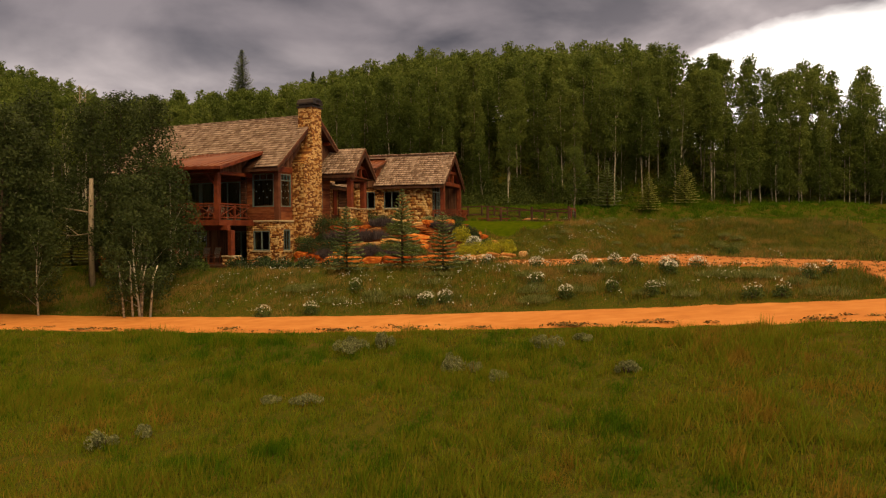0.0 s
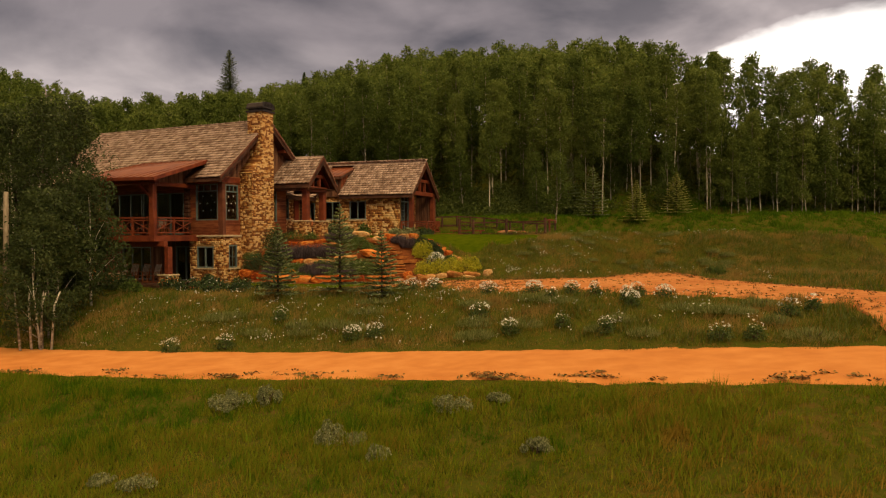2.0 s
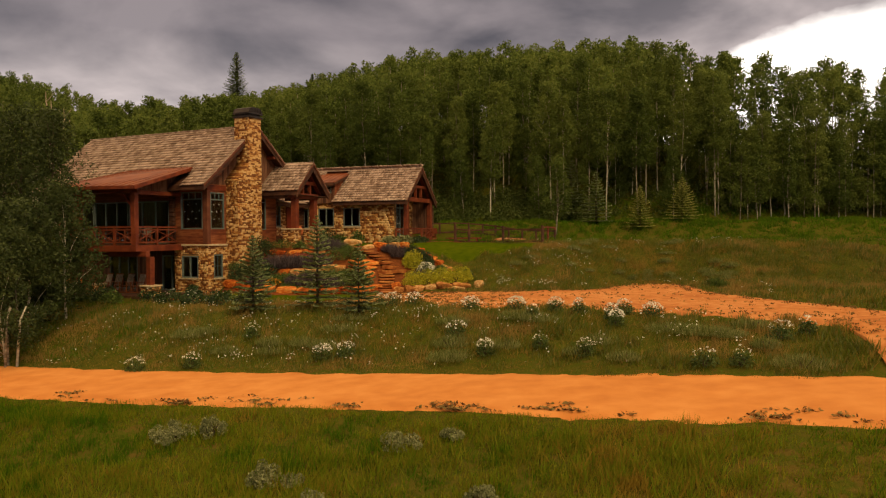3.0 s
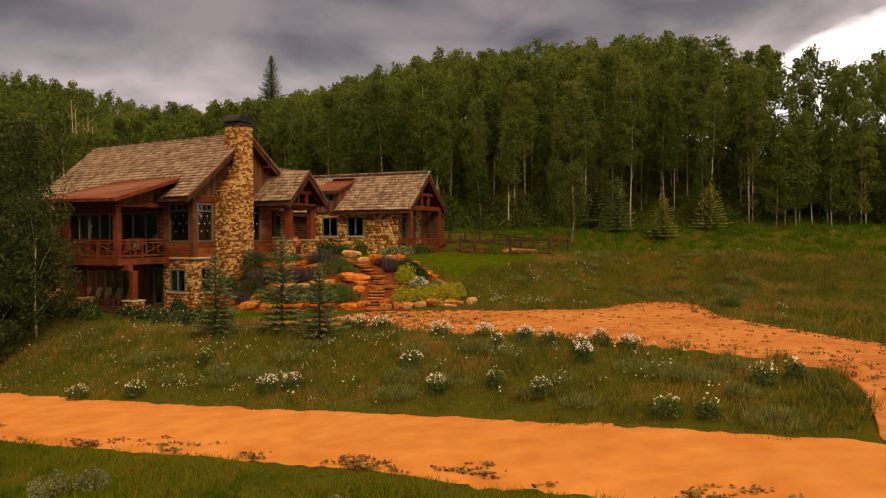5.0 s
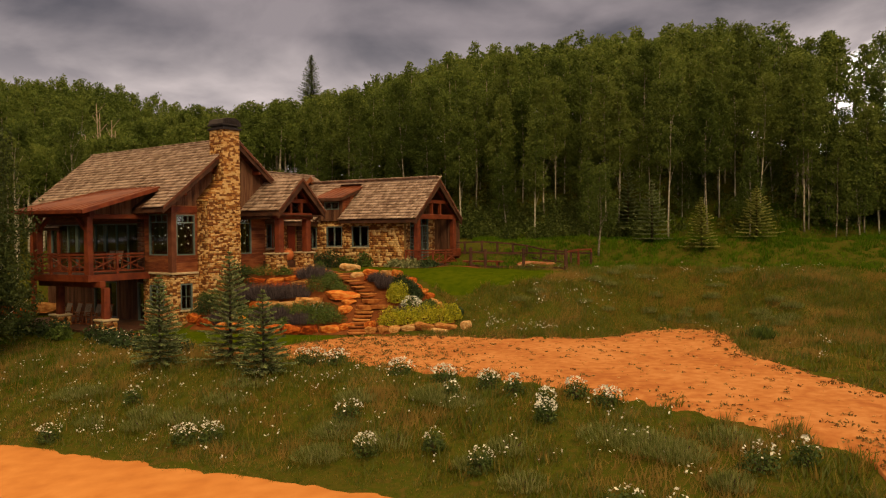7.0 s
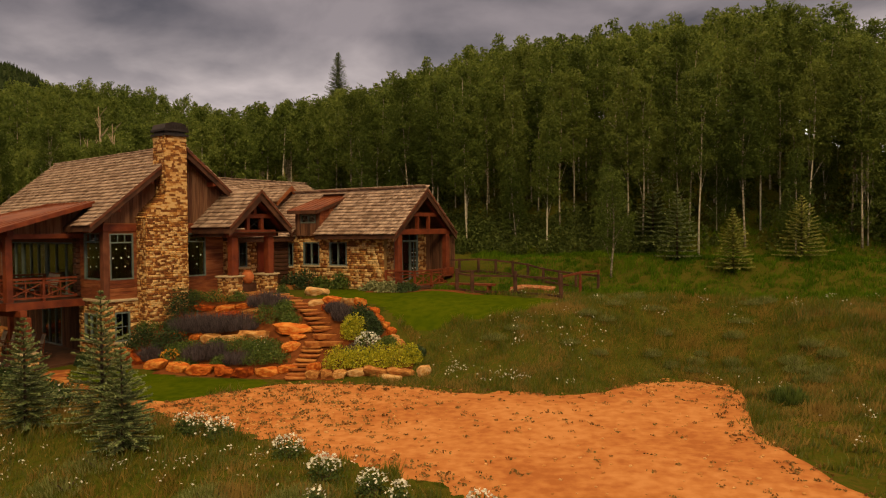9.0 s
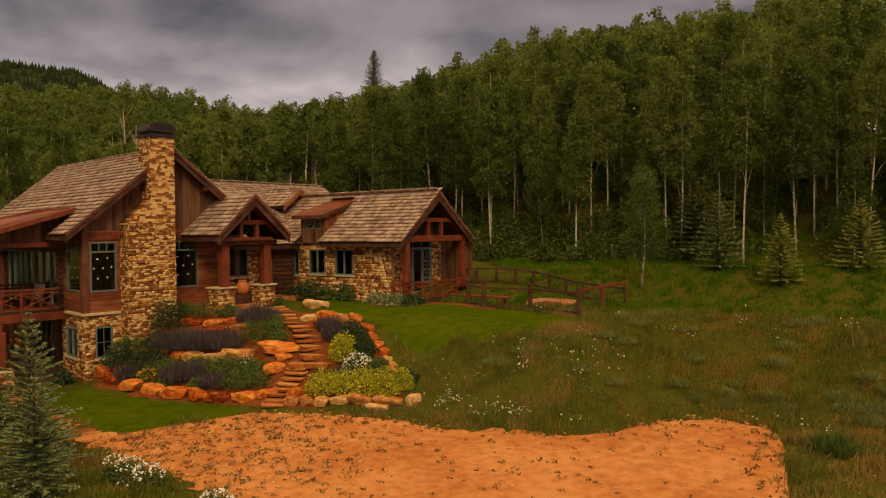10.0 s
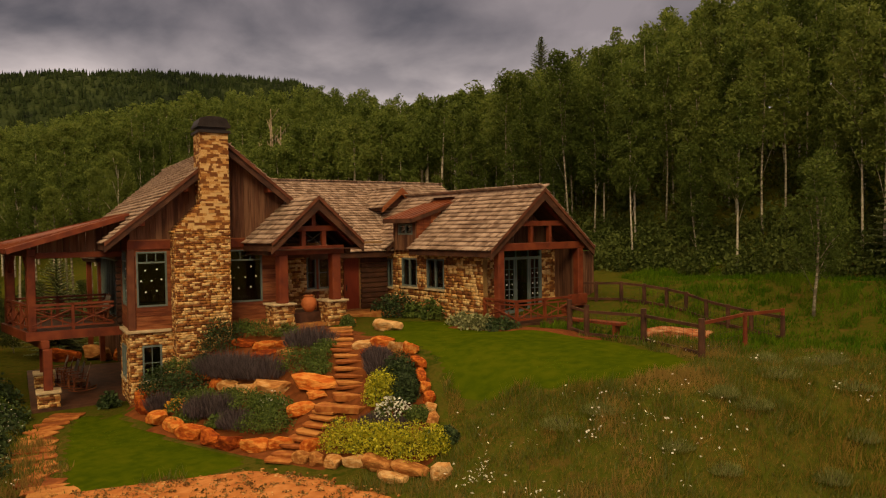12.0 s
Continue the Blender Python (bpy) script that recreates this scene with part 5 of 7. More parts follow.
def spruce_variant(seed, height, wide, whorls, mat, droop=0.12, bare=0.06):
    """A conifer: whorls of flat sprays of needles on drooping boughs."""
    rng = np.random.default_rng(seed)
    t = Build()
    t.tube([(0, 0, -0.2), (0, 0, height * .5), (0, 0, height)], [height * 0.018, height * 0.011, 0.012], 7)
    tri = []
    for k in range(whorls):
        f = k / (whorls - 1)
        z = height * (bare + (0.985 - bare) * f ** 0.92)
        reach = wide * (1 - f) ** 0.85 * rng.uniform(0.82, 1.1) + 0.05 * height * 0.2
        n = int(9 - 4 * f)
        base = rng.uniform(0, math.tau)
        for b in range(n):
            ang = base + b * math.tau / n + rng.normal(0, 0.15)
            ln = reach * rng.uniform(0.75, 1.12)
            d = np.array([math.cos(ang), math.sin(ang), -droop + 0.5 * f])
            sd = np.array([-math.sin(ang), math.cos(ang), 0])
            tip = np.array([0, 0, z]) + d * ln + np.array([0, 0, 0.10 * ln])
            t.tube([(0, 0, z), tip], [0.012 * height * 0.4, 0.004], 3, False)
            m = max(8, int(50 * ln / wide))
            for q in range(m):
                g = (q + rng.uniform(0, 1)) / m
                p = np.array([0, 0, z]) + d * ln * g + np.array([0, 0, 0.10 * ln * g * g])
                side = 1 if q % 2 else -1
                tw = (0.07 * max(1.0, height / 5) + 0.24 * ln * (1 - g) * (0.25 + g)) * rng.uniform(0.6, 1.3)
                out = sd * side * tw + d * tw * 0.8 + np.array([0, 0, rng.normal(0.0, 0.035)])
                wd = np.cross(out, [0, 0, 1])
                wd = wd / (np.linalg.norm(wd) + 1e-6) * (0.024 + 0.010 * height / 4)
                tri.append((p - wd + [0, 0, 0.015], p + out, p + wd - [0, 0, 0.015]))
                up = np.array([0, 0, 0.035 + 0.03 * rng.uniform()])
                tri.append((p - d * 0.04, p + out * 0.5 + up, p + d * 0.06))
    return t.mesh("trunk", "dark_bark"), array_mesh("needles", np.array(tri), 3, mat)


for x, y, h, wd, n, mat, lab in ((-5.2, 40.8, 3.5, 1.2, 18, "needle", "young blue-green spruce on the grassy bank"), (-2.2, 40.85, 4.3, 1.4, 20, "needle", "layered blue-green spruce on the grassy bank"),
                                 (0.0, 39.1, 2.95, 1.15, 16, "needle", "smaller blue-green spruce on the grassy bank"), (17.8, 65.5, 3.3, 1.15, 19, "needle_warm", "young yellow-green spruce at the wood's edge"),
                                 (21.4, 66.95, 3.4, 1.55, 19, "needle_warm", "broad yellow-green spruce at the wood's edge"), (14.9, 68.6, 4.2, 1.4, 17, "needle", "dark young spruce under the aspens"),
                                 (13.4, 73.0, 4.8, 1.6, 18, "needle", "dark young spruce under the aspens"), (-27.8, 56.6, 6.2, 2.5, 34, "needle", "blue-green spruce behind the deck")):
    plant_tree("spruce_tree", spruce_variant(int(x * 10) + 900, h, wd, n, mat), lab, "tree", pose(x, y, gz(x, y), 0, 0, 40 * x), crown="needles")
for x, y, top, h in ((-32.6, 124.3, 35.3, 15.0), (-22.5, 133, 33.5, 8.0)):
    plant_tree("spruce_tree", spruce_variant(77 + int(h), h, h * 0.25, 64, "needle"), "tall dark spruce rising above the aspens", "tree", pose(x, y, top - h, 0, 0, 30), crown="needles")

# the lone aspen by the fenced yard
LONE = aspen_variant(301, 6.0, 1.7, 1.2, 60, 60, 0.075, 0.06)
plant_tree("aspen_tree", LONE, "lone young aspen with a thin white trunk", "tree", pose(11.34, 65.4, gz(11.34, 65.4)))
# thick stand of aspens beside the hall, its deep shade put into the leaf colour
STAND = [aspen_variant(400 + k, 9.6 + k * 0.7, 1.7, 2.3, 96, 96, 0.098, 0.11, "shaded_aspen_leaf", "dark_bark") for k in range(3)]
LOW = [aspen_variant(420 + k, 5.6 + k * 0.8, 1.1, 1.7, 56, 110, 0.085, 0.06, "shaded_aspen_leaf") for k in range(2)]
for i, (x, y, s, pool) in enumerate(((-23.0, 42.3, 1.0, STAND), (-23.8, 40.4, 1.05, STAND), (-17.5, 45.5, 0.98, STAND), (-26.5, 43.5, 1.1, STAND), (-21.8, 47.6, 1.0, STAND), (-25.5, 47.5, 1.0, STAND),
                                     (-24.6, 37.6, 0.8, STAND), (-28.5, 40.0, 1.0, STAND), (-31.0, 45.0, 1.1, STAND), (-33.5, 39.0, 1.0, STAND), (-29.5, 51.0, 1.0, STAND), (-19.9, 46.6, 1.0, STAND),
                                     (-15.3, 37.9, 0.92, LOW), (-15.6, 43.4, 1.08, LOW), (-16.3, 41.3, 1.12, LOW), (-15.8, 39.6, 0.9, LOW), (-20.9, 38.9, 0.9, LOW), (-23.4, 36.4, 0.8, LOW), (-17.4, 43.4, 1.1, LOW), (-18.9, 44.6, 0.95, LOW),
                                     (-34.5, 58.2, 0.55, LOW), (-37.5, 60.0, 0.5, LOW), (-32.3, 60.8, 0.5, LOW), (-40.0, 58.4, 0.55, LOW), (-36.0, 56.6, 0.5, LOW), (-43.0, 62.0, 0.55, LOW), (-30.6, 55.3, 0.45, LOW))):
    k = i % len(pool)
    plant_tree("aspen_tree", pool[k], "leafy aspen with shade-darkened leaf colour in the stand beside the house" if pool is STAND else "low bushy aspen at the edge of the stand", "tree",
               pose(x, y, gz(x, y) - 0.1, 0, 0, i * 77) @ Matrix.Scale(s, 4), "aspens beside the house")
BARE = [aspen_variant(440 + k, 10.4 + 0.6 * k, 6.3 + 0.3 * k, 1.25, 60, 60, 0.11, 0.10) for k in range(3)]
for i, (x, y) in enumerate(((-33.0, 59.5), (-36.5, 62.0), (-31.0, 62.5), (-38.5, 57.0), (-42.0, 61.0), (-34.0, 66.0), (-36.0, 55.0), (-39.5, 65.0), (-30.0, 67.5), (-41.5, 55.5), (-45.0, 58.5), (-37.0, 69.0),
                            (-34.8, 63.6), (-40.6, 68.0), (-44.0, 65.5), (-47.5, 62.5), (-43.5, 70.5), (-33.0, 70.0), (-47.0, 69.0), (-38.0, 60.2))):
    plant_tree("aspen_tree", BARE[i % 3], "tall aspen with a bare pale trunk and high crown", "tree", pose(x, y, gz(x, y) - 0.1, 0, 0, i * 61) @ Matrix.Scale(0.92, 4), "aspens behind the house")
# clump of bare white stems and a dead trunk
zs = gz(-15.2, 37.6)
stems_o = thing("aspen_tree", "clump of thin pale aspen stems", "tree", pose(-15.2, 37.6, zs))
for k in range(5):
    t = Build()
    x, y = -0.5 + 0.25 * k, 0.2 * ((k * 7) % 5) - 0.4
    t.tube([(x, y, -0.3), (x + 0.10 * (k - 2), y, 2.0), (x + 0.18 * (k - 2), y + 0.2, 2.6)], [0.06, 0.045, 0.03], 6)
    part("stem", t.mesh("stem", "aspen_bark", True), stems_o)
t = Build()
zd = gz(-20.6, 44.4)
t.tube([(-20.6, 44.4, zd - 0.2), (-20.65, 44.4, zd + 2.8), (-20.55, 44.35, zd + 6.3)], [0.19, 0.16, 0.12], 7)
t.tube([(-20.62, 44.4, zd + 4.3), (-21.6, 44.1, zd + 4.5), (-23.0, 43.9, zd + 4.75)], [0.055, 0.045, 0.02], 5)
t.tube([(-20.63, 44.4, zd + 3.1), (-21.3, 44.2, zd + 3.0), (-21.7, 44.0, zd + 3.4)], [0.05, 0.035, 0.015], 5)
t.tube([(-21.3, 44.2, zd + 3.0), (-21.7, 44.1, zd + 2.95), (-22.1, 44.0, zd + 3.15)], [0.03, 0.022, 0.012], 5)
thing("dead_tree", "broken grey dead trunk with two bare limbs", "tree", data=t.mesh("dead_tree", "dead_bark", True))


# bare snags standing out of the wood
for k in range(5):
    x, y = -40.5 + 0.9 * k, 83.5 - 0.5 * k + 0.7 * (k % 2)
    z, h = gz(x, y), 10.6 + 1.0 * ((k * 3) % 4)
    t = Build()
    t.tube([(0, 0, -0.3), (0.2 * (k - 2), 0.1, h * 0.55), (0.35 * (k - 2), 0, h)], [0.12, 0.09, 0.03], 6)
    for q in range(5):
        f, sd = 0.6 + 0.08 * q, 1 if (q + k) % 2 else -1
        t.tube([(0.35 * (k - 2) * f, 0, h * f), (0.35 * (k - 2) * f + sd * 0.8, 0.3, h * f + 1.1)], [0.05, 0.015], 4)
    thing("dead_tree", "bare pale dead aspen standing above the wood", "tree", pose(x, y, z), "dead aspens of the wood", data=t.mesh("dead_tree", "dead_bark", True))


def shrub(name, label, category, x, y, r, h, mat, n, leaf, seed, group="", z=None, spikes=False, sprays=0):
    """A low bush: a mass of leaves on a short woody base."""
    rng = np.random.default_rng(seed)
    root = thing(name, label, category, pose(x, y, gz(x, y) if z is None else z), group)
    t = Build()
    for k in range(5):
        a = k * 1.256 + seed
        t.tube([(0, 0, -0.1), (0.35 * r * math.cos(a), 0.35 * r * math.sin(a), h * 0.5)], [0.03, 0.012], 4)
    part("stems", t.mesh("stems", "dark_bark"), root)
    if spikes:
        rho, ang = np.sqrt(rng.uniform(0, 1, n)), rng.uniform(0, math.tau, n)
        way = np.stack([np.cos(ang), np.sin(ang), 0 * ang], 1)
        tall = h * (1 - 0.55 * rho ** 2) * rng.uniform(0.45, 1.1, n)
        foot = way * (rho * r)[:, None] - np.array([0, 0, 0.02])
        tip = foot + way * (0.4 * rho * tall)[:, None] + rng.normal(0, 0.16, (n, 3)) * tall[:, None] * np.array([1, 1, 0.3]) + np.array([0, 0, 1]) * tall[:, None]
        s = rng.normal(0, 1, (n, 3)) * leaf * 0.35
        pts = np.stack([foot - s, foot + (tip - foot) * 0.55 + s * 1.2, tip], 1)
        part("foliage", array_mesh("foliage", pts, 3, mat), root)
    elif sprays:
        heart = ball_points(sprays, rng, 0.8) * np.array([0.72 * r, 0.72 * r, 0.5 * h])
        heart[:, 2] = np.abs(heart[:, 2]) + 0.22 * h
        size = rng.uniform(0.5, 1.0, sprays)
        k = rng.integers(0, sprays, n)
        p = heart[k] + ball_points(n, rng) * np.array([0.30 * r, 0.30 * r, 0.42 * h]) * size[k][:, None]
        p[:, 2] = np.maximum(p[:, 2], 0.0)
        part("foliage", array_mesh("foliage", leaf_quads(p, leaf, rng, -0.8), 4, mat), root)
    else:
        lump = 1 + 0.22 * np.sin(np.arange(n) * 0.7 + seed)[:, None]
        p = ball_points(n, rng) * lump
        p[:, 2] = np.abs(p[:, 2]) * 0.9 + 0.04
        part("foliage", array_mesh("foliage", leaf_quads(p * np.array([r, r, h]), leaf, rng), 4, mat), root)
    return root


def blooms(root, r, h, n, mat, seed, size=0.045, name="bloom_layer", label="", low=0.0):
    """Small flowers over a bush; low: the share of its height below which none stand."""
    rng = np.random.default_rng(seed)
    p = ball_points(n, rng, 0.25)
    p[:, 2] = low + (1 - low) * np.abs(p[:, 2])
    c = p * np.array([r, r, h]) + np.array([0, 0, 0.05])
    tagged(part(name, array_mesh(name, leaf_quads(c, size, rng, 0.3), 4, mat), root, label), kind="stuff")


# ---- garden terraces ----
def boulder_mesh(seed):
    """A rock: a ball cut by random planes, then roughened."""
    bm = bmesh.new()
    bmesh.ops.create_icosphere(bm, subdivisions=3, radius=1.25)
    r = random.Random(seed * 7 + 1)
    planes = [(Vector((sx, 0, 0)), r.uniform(0.78, 0.98)) for sx in (1, -1)] + [(Vector((0, sy, 0)), r.uniform(0.72, 0.95)) for sy in (1, -1)] + [(Vector((0, 0, sz)), r.uniform(0.70, 0.90)) for sz in (1, -1)]
    planes = [((n + Vector((r.uniform(-.35, .35), r.uniform(-.35, .35), r.uniform(-.25, .25)))).normalized(), d) for n, d in planes]
    planes += [(Vector((r.gauss(0, 1), r.gauss(0, 1), r.gauss(0, 1))).normalized(), r.uniform(0.86, 1.08)) for k in range(7)]
    off = Vector((seed * 3.1, seed * 1.7, seed * 0.9))
    for v in bm.verts:
        p = v.co.copy()
        for n, d in planes:
            over = p.dot(n) - d
            if over > 0:
                p -= n * over
        v.co = p * (1 + 0.10 * noise.noise(p * 1.4 + off) + 0.06 * noise.noise(p * 4.5 + off))
    for f in bm.faces:
        f.smooth = False
    return bm


BOULDERS = {}
for mat in ("boulder", "pale_boulder"):
    for k in range(7):
        bm = boulder_mesh(k + 1)
        me = bpy.data.meshes.new("boulder")
        bm.to_mesh(me)
        bm.free()
        me.materials.append(MAT[mat])
        BOULDERS[mat, k] = me
b_rng = random.Random(3)


def rock(x, y, w, d, h, ang, mat, label, group="", lift=0.0):
    o = thing("boulder", label, "rock", pose(x, y, gz(x, y) + h * 0.34 + lift, b_rng.uniform(-9, 9), b_rng.uniform(-9, 9), ang), group, data=BOULDERS[mat, b_rng.randrange(7)])
    o.scale = (w * 0.49, d * 0.47, h * 0.60)
    return o


def boulder_row(line, mats, group, lift=0.0):
    """Edging rocks, each (x, y, width, height); mats: r for red, p for pale tan."""
    n = len(line)
    for i, ((x, y, w, h), k) in enumerate(zip(line, mats)):
        q, p = line[min(i + 1, n - 1)], line[max(i - 1, 0)]
        gap = math.hypot(q[0] - p[0], q[1] - p[1]) / (2 if 0 < i < n - 1 else 1)
        long = min(max(w, gap * 1.06), w * 2.0)
        rock(x, y, long, max(0.4, w * 0.75), h * 0.8, math.degrees(math.atan2(q[1] - p[1], q[0] - p[0])) + b_rng.uniform(-9, 9), "boulder" if k == "r" else "pale_boulder",
             "rough red sandstone boulder edging the garden bed" if k == "r" else "squared pale tan boulder edging the garden bed", group, lift)


boulder_row([(-9.5, 50.6, .7, .55), (-8.6, 50.15, .77, .6), (-7.2, 49.75, .86, .52), (-5.9, 49.55, .71, .5), (-4.6, 49.35, .79, .56), (-3.4, 49.2, .66, .58), (-2.5, 49.25, .85, .56), (-1.5, 49.4, .98, .5), (-.7, 49.75, .66, .42)],
            "rrrrrrrrr", "boulders of the lower bed")
boulder_row([(-7.8, 52.15, .45, .4), (-6.6, 51.85, .5, .5), (-5.7, 51.75, .76, .49), (-4.7, 51.75, .55, .38), (-3.5, 51.85, 1.3, .63), (-1.75, 52.3, 1.25, .5)], "rrpppr", "boulders of the middle bed")
boulder_row([(-7.6, 54.0, .6, .35), (-6.5, 54.1, 1.0, .4), (-5.6, 54.4, .64, .35)], "rrr", "boulders of the upper bed")
boulder_row([(-6.0, 53.6, 1.0, .28), (-4.9, 53.8, .5, .32)], "rp", "boulders of the upper bed")
boulder_row([(-1.8, 54.75, .45, .36), (-1.1, 55.05, .85, .42), (-.1, 54.6, .4, .5), (.5, 54.65, .66, .5), (1.4, 53.95, .5, .48), (2.0, 53.35, .5, .42), (2.45, 52.95, .5, .4), (2.9, 52.6, .54, .4), (3.15, 52.3, .54, .32), (3.6, 51.8, .57, .42), (3.95, 51.3, .4, .3)],
            "prprrrrrppp", "boulders round the bed")
boulder_row([(.7, 49.35, .36, .4), (1.3, 49.35, .48, .46), (1.85, 49.45, .56, .42), (2.45, 49.65, .58, .38), (3.3, 49.75, .9, .48), (4.3, 49.85, .8, .42)], "pppppp", "boulders of the front bed")
for x, y, w, d, h, ang, mat, lab in ((.5, 49.9, .7, .5, .42, 60, "boulder", "sloping red rock by the lower steps"), (4.1, 49.4, .8, .5, .26, 10, "pale_boulder", "half-buried flat tan rock"), (5.3, 49.9, .62, .5, .42, 30, "pale_boulder", "pale boulder in the dry grass"),
                                     (3.6, 49.5, .28, .25, .2, 0, "pale_boulder", "small tan stone before the bed"), (-1.25, 51.15, 1.0, .45, .40, 75, "boulder", "tilted red ledge rock by the steps"), (-1.3, 51.9, .8, .5, .22, 20, "boulder", "flat red ledge rock"),
                                     (-2.8, 51.5, .55, .4, .22, 0, "boulder", "small red rock under the ledge"), (-3.4, 58.0, 1.2, .9, .5, 0, "pale_boulder", "flat lichened boulder on the lawn"), (-1.0, 54.0, .4, .35, .32, 0, "boulder", "small red rock beside the steps"),
                                     (.1, 41.4, .4, .3, .25, 0, "pale_boulder", "small pale stone in the grass")):
    rock(x, y, w, d, h, ang, mat, lab)
# rocks behind the patio's far end
boulder_row([(-25.0, 55.5, .9, .9), (-23.2, 56.4, 1.1, .9), (-21.6, 57.2, .9, .8)], "rpr", "rocks beyond the patio", 0.1)


def step_slab(seed, w, d, thick=0.085):
    s = Build()
    rng = random.Random(seed)
    n = 14
    ring = []
    for k in range(n):
        a = k * math.tau / n + rng.uniform(-0.12, 0.12)
        c, q = math.cos(a), math.sin(a)
        ring.append((math.copysign(abs(c) ** 0.32, c) * w / 2 * rng.uniform(0.92, 1.04), math.copysign(abs(q) ** 0.32, q) * d / 2 * rng.uniform(0.88, 1.05)))
    s.add([(x * 0.94, y * 0.94, -thick) for x, y in ring] + [(x, y, rng.uniform(-0.012, 0.012)) for x, y in ring], [tuple(range(n))[::-1], tuple(range(n, 2 * n))] + [(i, (i + 1) % n, n + (i + 1) % n, n + i) for i in range(n)])
    return s.mesh("step", "flagstone", False, 0.012)


stairs = thing("garden_steps", "rough red sandstone slab steps climbing to the porch", "steps")
lower_line, upper_line = spline([(0.1, 49.1), (-0.15, 50.0), (-0.25, 50.7), (-0.3, 51.35)], 8), spline([(-0.4, 52.55), (-1.0, 53.15), (-2.1, 54.1), (-3.4, 55.3), (-4.9, 56.8)], 12)
for line, w_, n0 in ((lower_line, 0.95, 0), (upper_line, 1.0, 10)):
    for i, (x, y) in enumerate(line):
        d = line[min(i + 1, len(line) - 1)] - line[max(i - 1, 0)]
        part("step", step_slab(n0 + i, w_, 0.55), stairs, at=pose(x + b_rng.uniform(-0.07, 0.07), y, gz(x, y) + 0.10, b_rng.uniform(-2.5, 2.5), b_rng.uniform(-2.5, 2.5), math.degrees(math.atan2(d[1], d[0])) - 90 + b_rng.uniform(-5, 5)))
part("landing", step_slab(40, 1.75, 0.95, 0.2), stairs, "broad red flagstone landing", pose(0.05, 51.65, gz(0.05, 51.65) + 0.13, -4, 0, 20))
part("landing", step_slab(41, 1.1, 0.7, 0.2), stairs, "broad red flagstone landing", pose(-0.1, 52.2, gz(-0.1, 52.2) + 0.10, 0, 3, 50))

# bed plants
BED = {"dark": ("shrub", "dark_shrub", "dense dark green shrub in the garden bed", 2200, 0.042), "green": ("perennial", "bed_green", "leafy green perennial in the garden bed", 1500, 0.036),
       "lav": ("catmint", "lavender", "dusky purple catmint mound in the garden bed", 1900, 0.026), "char": ("yellow_shrub", "chartreuse", "bright yellow-green lady's mantle mound", 1900, 0.036)}
DARK_AT = ((-8.5, 53.6, .85, 1.3), (-9.0, 51.2, .8, 1.05), (-7.6, 51.3, .78, .95), (1.1, 53.3, .55, .8), (2.1, 52.4, .42, .8), (4.6, 51.2, .3, .4), (-8.3, 52.6, .55, .6), (1.7, 52.9, .45, .7))
LAV_AT = ((-4.3, 54.5, .95, .9), (-7.4, 52.6, .9, .95), (-6.5, 52.5, .85, .95), (-5.7, 52.5, .85, 1.0), (-4.7, 52.6, .85, .9), (-7.9, 50.4, .5, .75), (-5.4, 50.5, .72, .85), (-4.7, 50.7, .62, .75), (-3.3, 50.3, .7, .65), (.3, 53.4, .52, .85), (1.8, 51.3, .5, .45), (2.5, 51.4, .5, .42), (-.4, 53.9, .45, .6))
GREEN_AT = ((-7.4, 54.9, .8, .62), (-3.5, 53.1, .68, .9), (-2.7, 53.3, .55, .68), (-2.2, 52.95, .5, .42), (-3.7, 51.1, .7, .62), (-2.9, 51.0, .6, .6), (-2.2, 51.0, .62, .6), (-2.4, 50.3, .68, .6), (-1.6, 50.4, .6, .58), (-4.1, 50.1, .45, .42), (-5.8, 50.1, .55, .42), (-6.9, 50.9, .6, .5), (-5.1, 57.4, .3, .5), (-6.4, 51.2, .6, .45), (-5.0, 51.3, .55, .4), (3.0, 51.9, .4, .4), (-6.5, 55.2, .6, .5), (-8.8, 54.9, .6, .5), (-3.2, 54.2, .5, .45), (-9.6, 52.4, .6, .5))
CHAR_AT = ((1.4, 52.1, .58, 1.1), (1.0, 52.4, .4, .8), (1.5, 50.2, .66, .9), (2.35, 50.3, .6, .88), (3.15, 50.35, .64, .95), (3.95, 50.45, .62, .95), (4.45, 50.75, .42, .75))
seed_b = 500
for kind, places in (("dark", DARK_AT), ("lav", LAV_AT), ("green", GREEN_AT), ("char", CHAR_AT)):
    nm, mat, lab, n, leaf = BED[kind]
    for x, y, r, h in places:
        seed_b += 1
        s = shrub(nm, lab, "plant", x, y, r, h, mat, n, leaf, seed_b, "garden bed plants", spikes=kind == "lav")
        if kind == "char":
            blooms(s, r * 0.95, h, 160, "bed_green", seed_b, 0.040, "leaf_layer")
w_fl = shrub("white_perennial", "mound of white flowers in the bed", "plant", 2.1, 51.8, 0.58, 0.5, "bed_green", 300, 0.06, 610)
blooms(w_fl, 0.6, 0.56, 300, "petal", 611, 0.05)
y_fl = shrub("gold_perennial", "clump of small golden flowers in the bed", "plant", -6.9, 50.45, 0.52, 0.4, "bed_green", 220, 0.06, 612)
blooms(y_fl, 0.52, 0.46, 150, "gold_petal", 613, 0.05)
d_fl = shrub("white_perennial", "green perennial with sparse small white flowers", "plant", -2.7, 51.2, 0.5, 0.5, "bed_green", 300, 0.06, 615)
blooms(d_fl, 0.5, 0.55, 40, "petal", 616, 0.035)
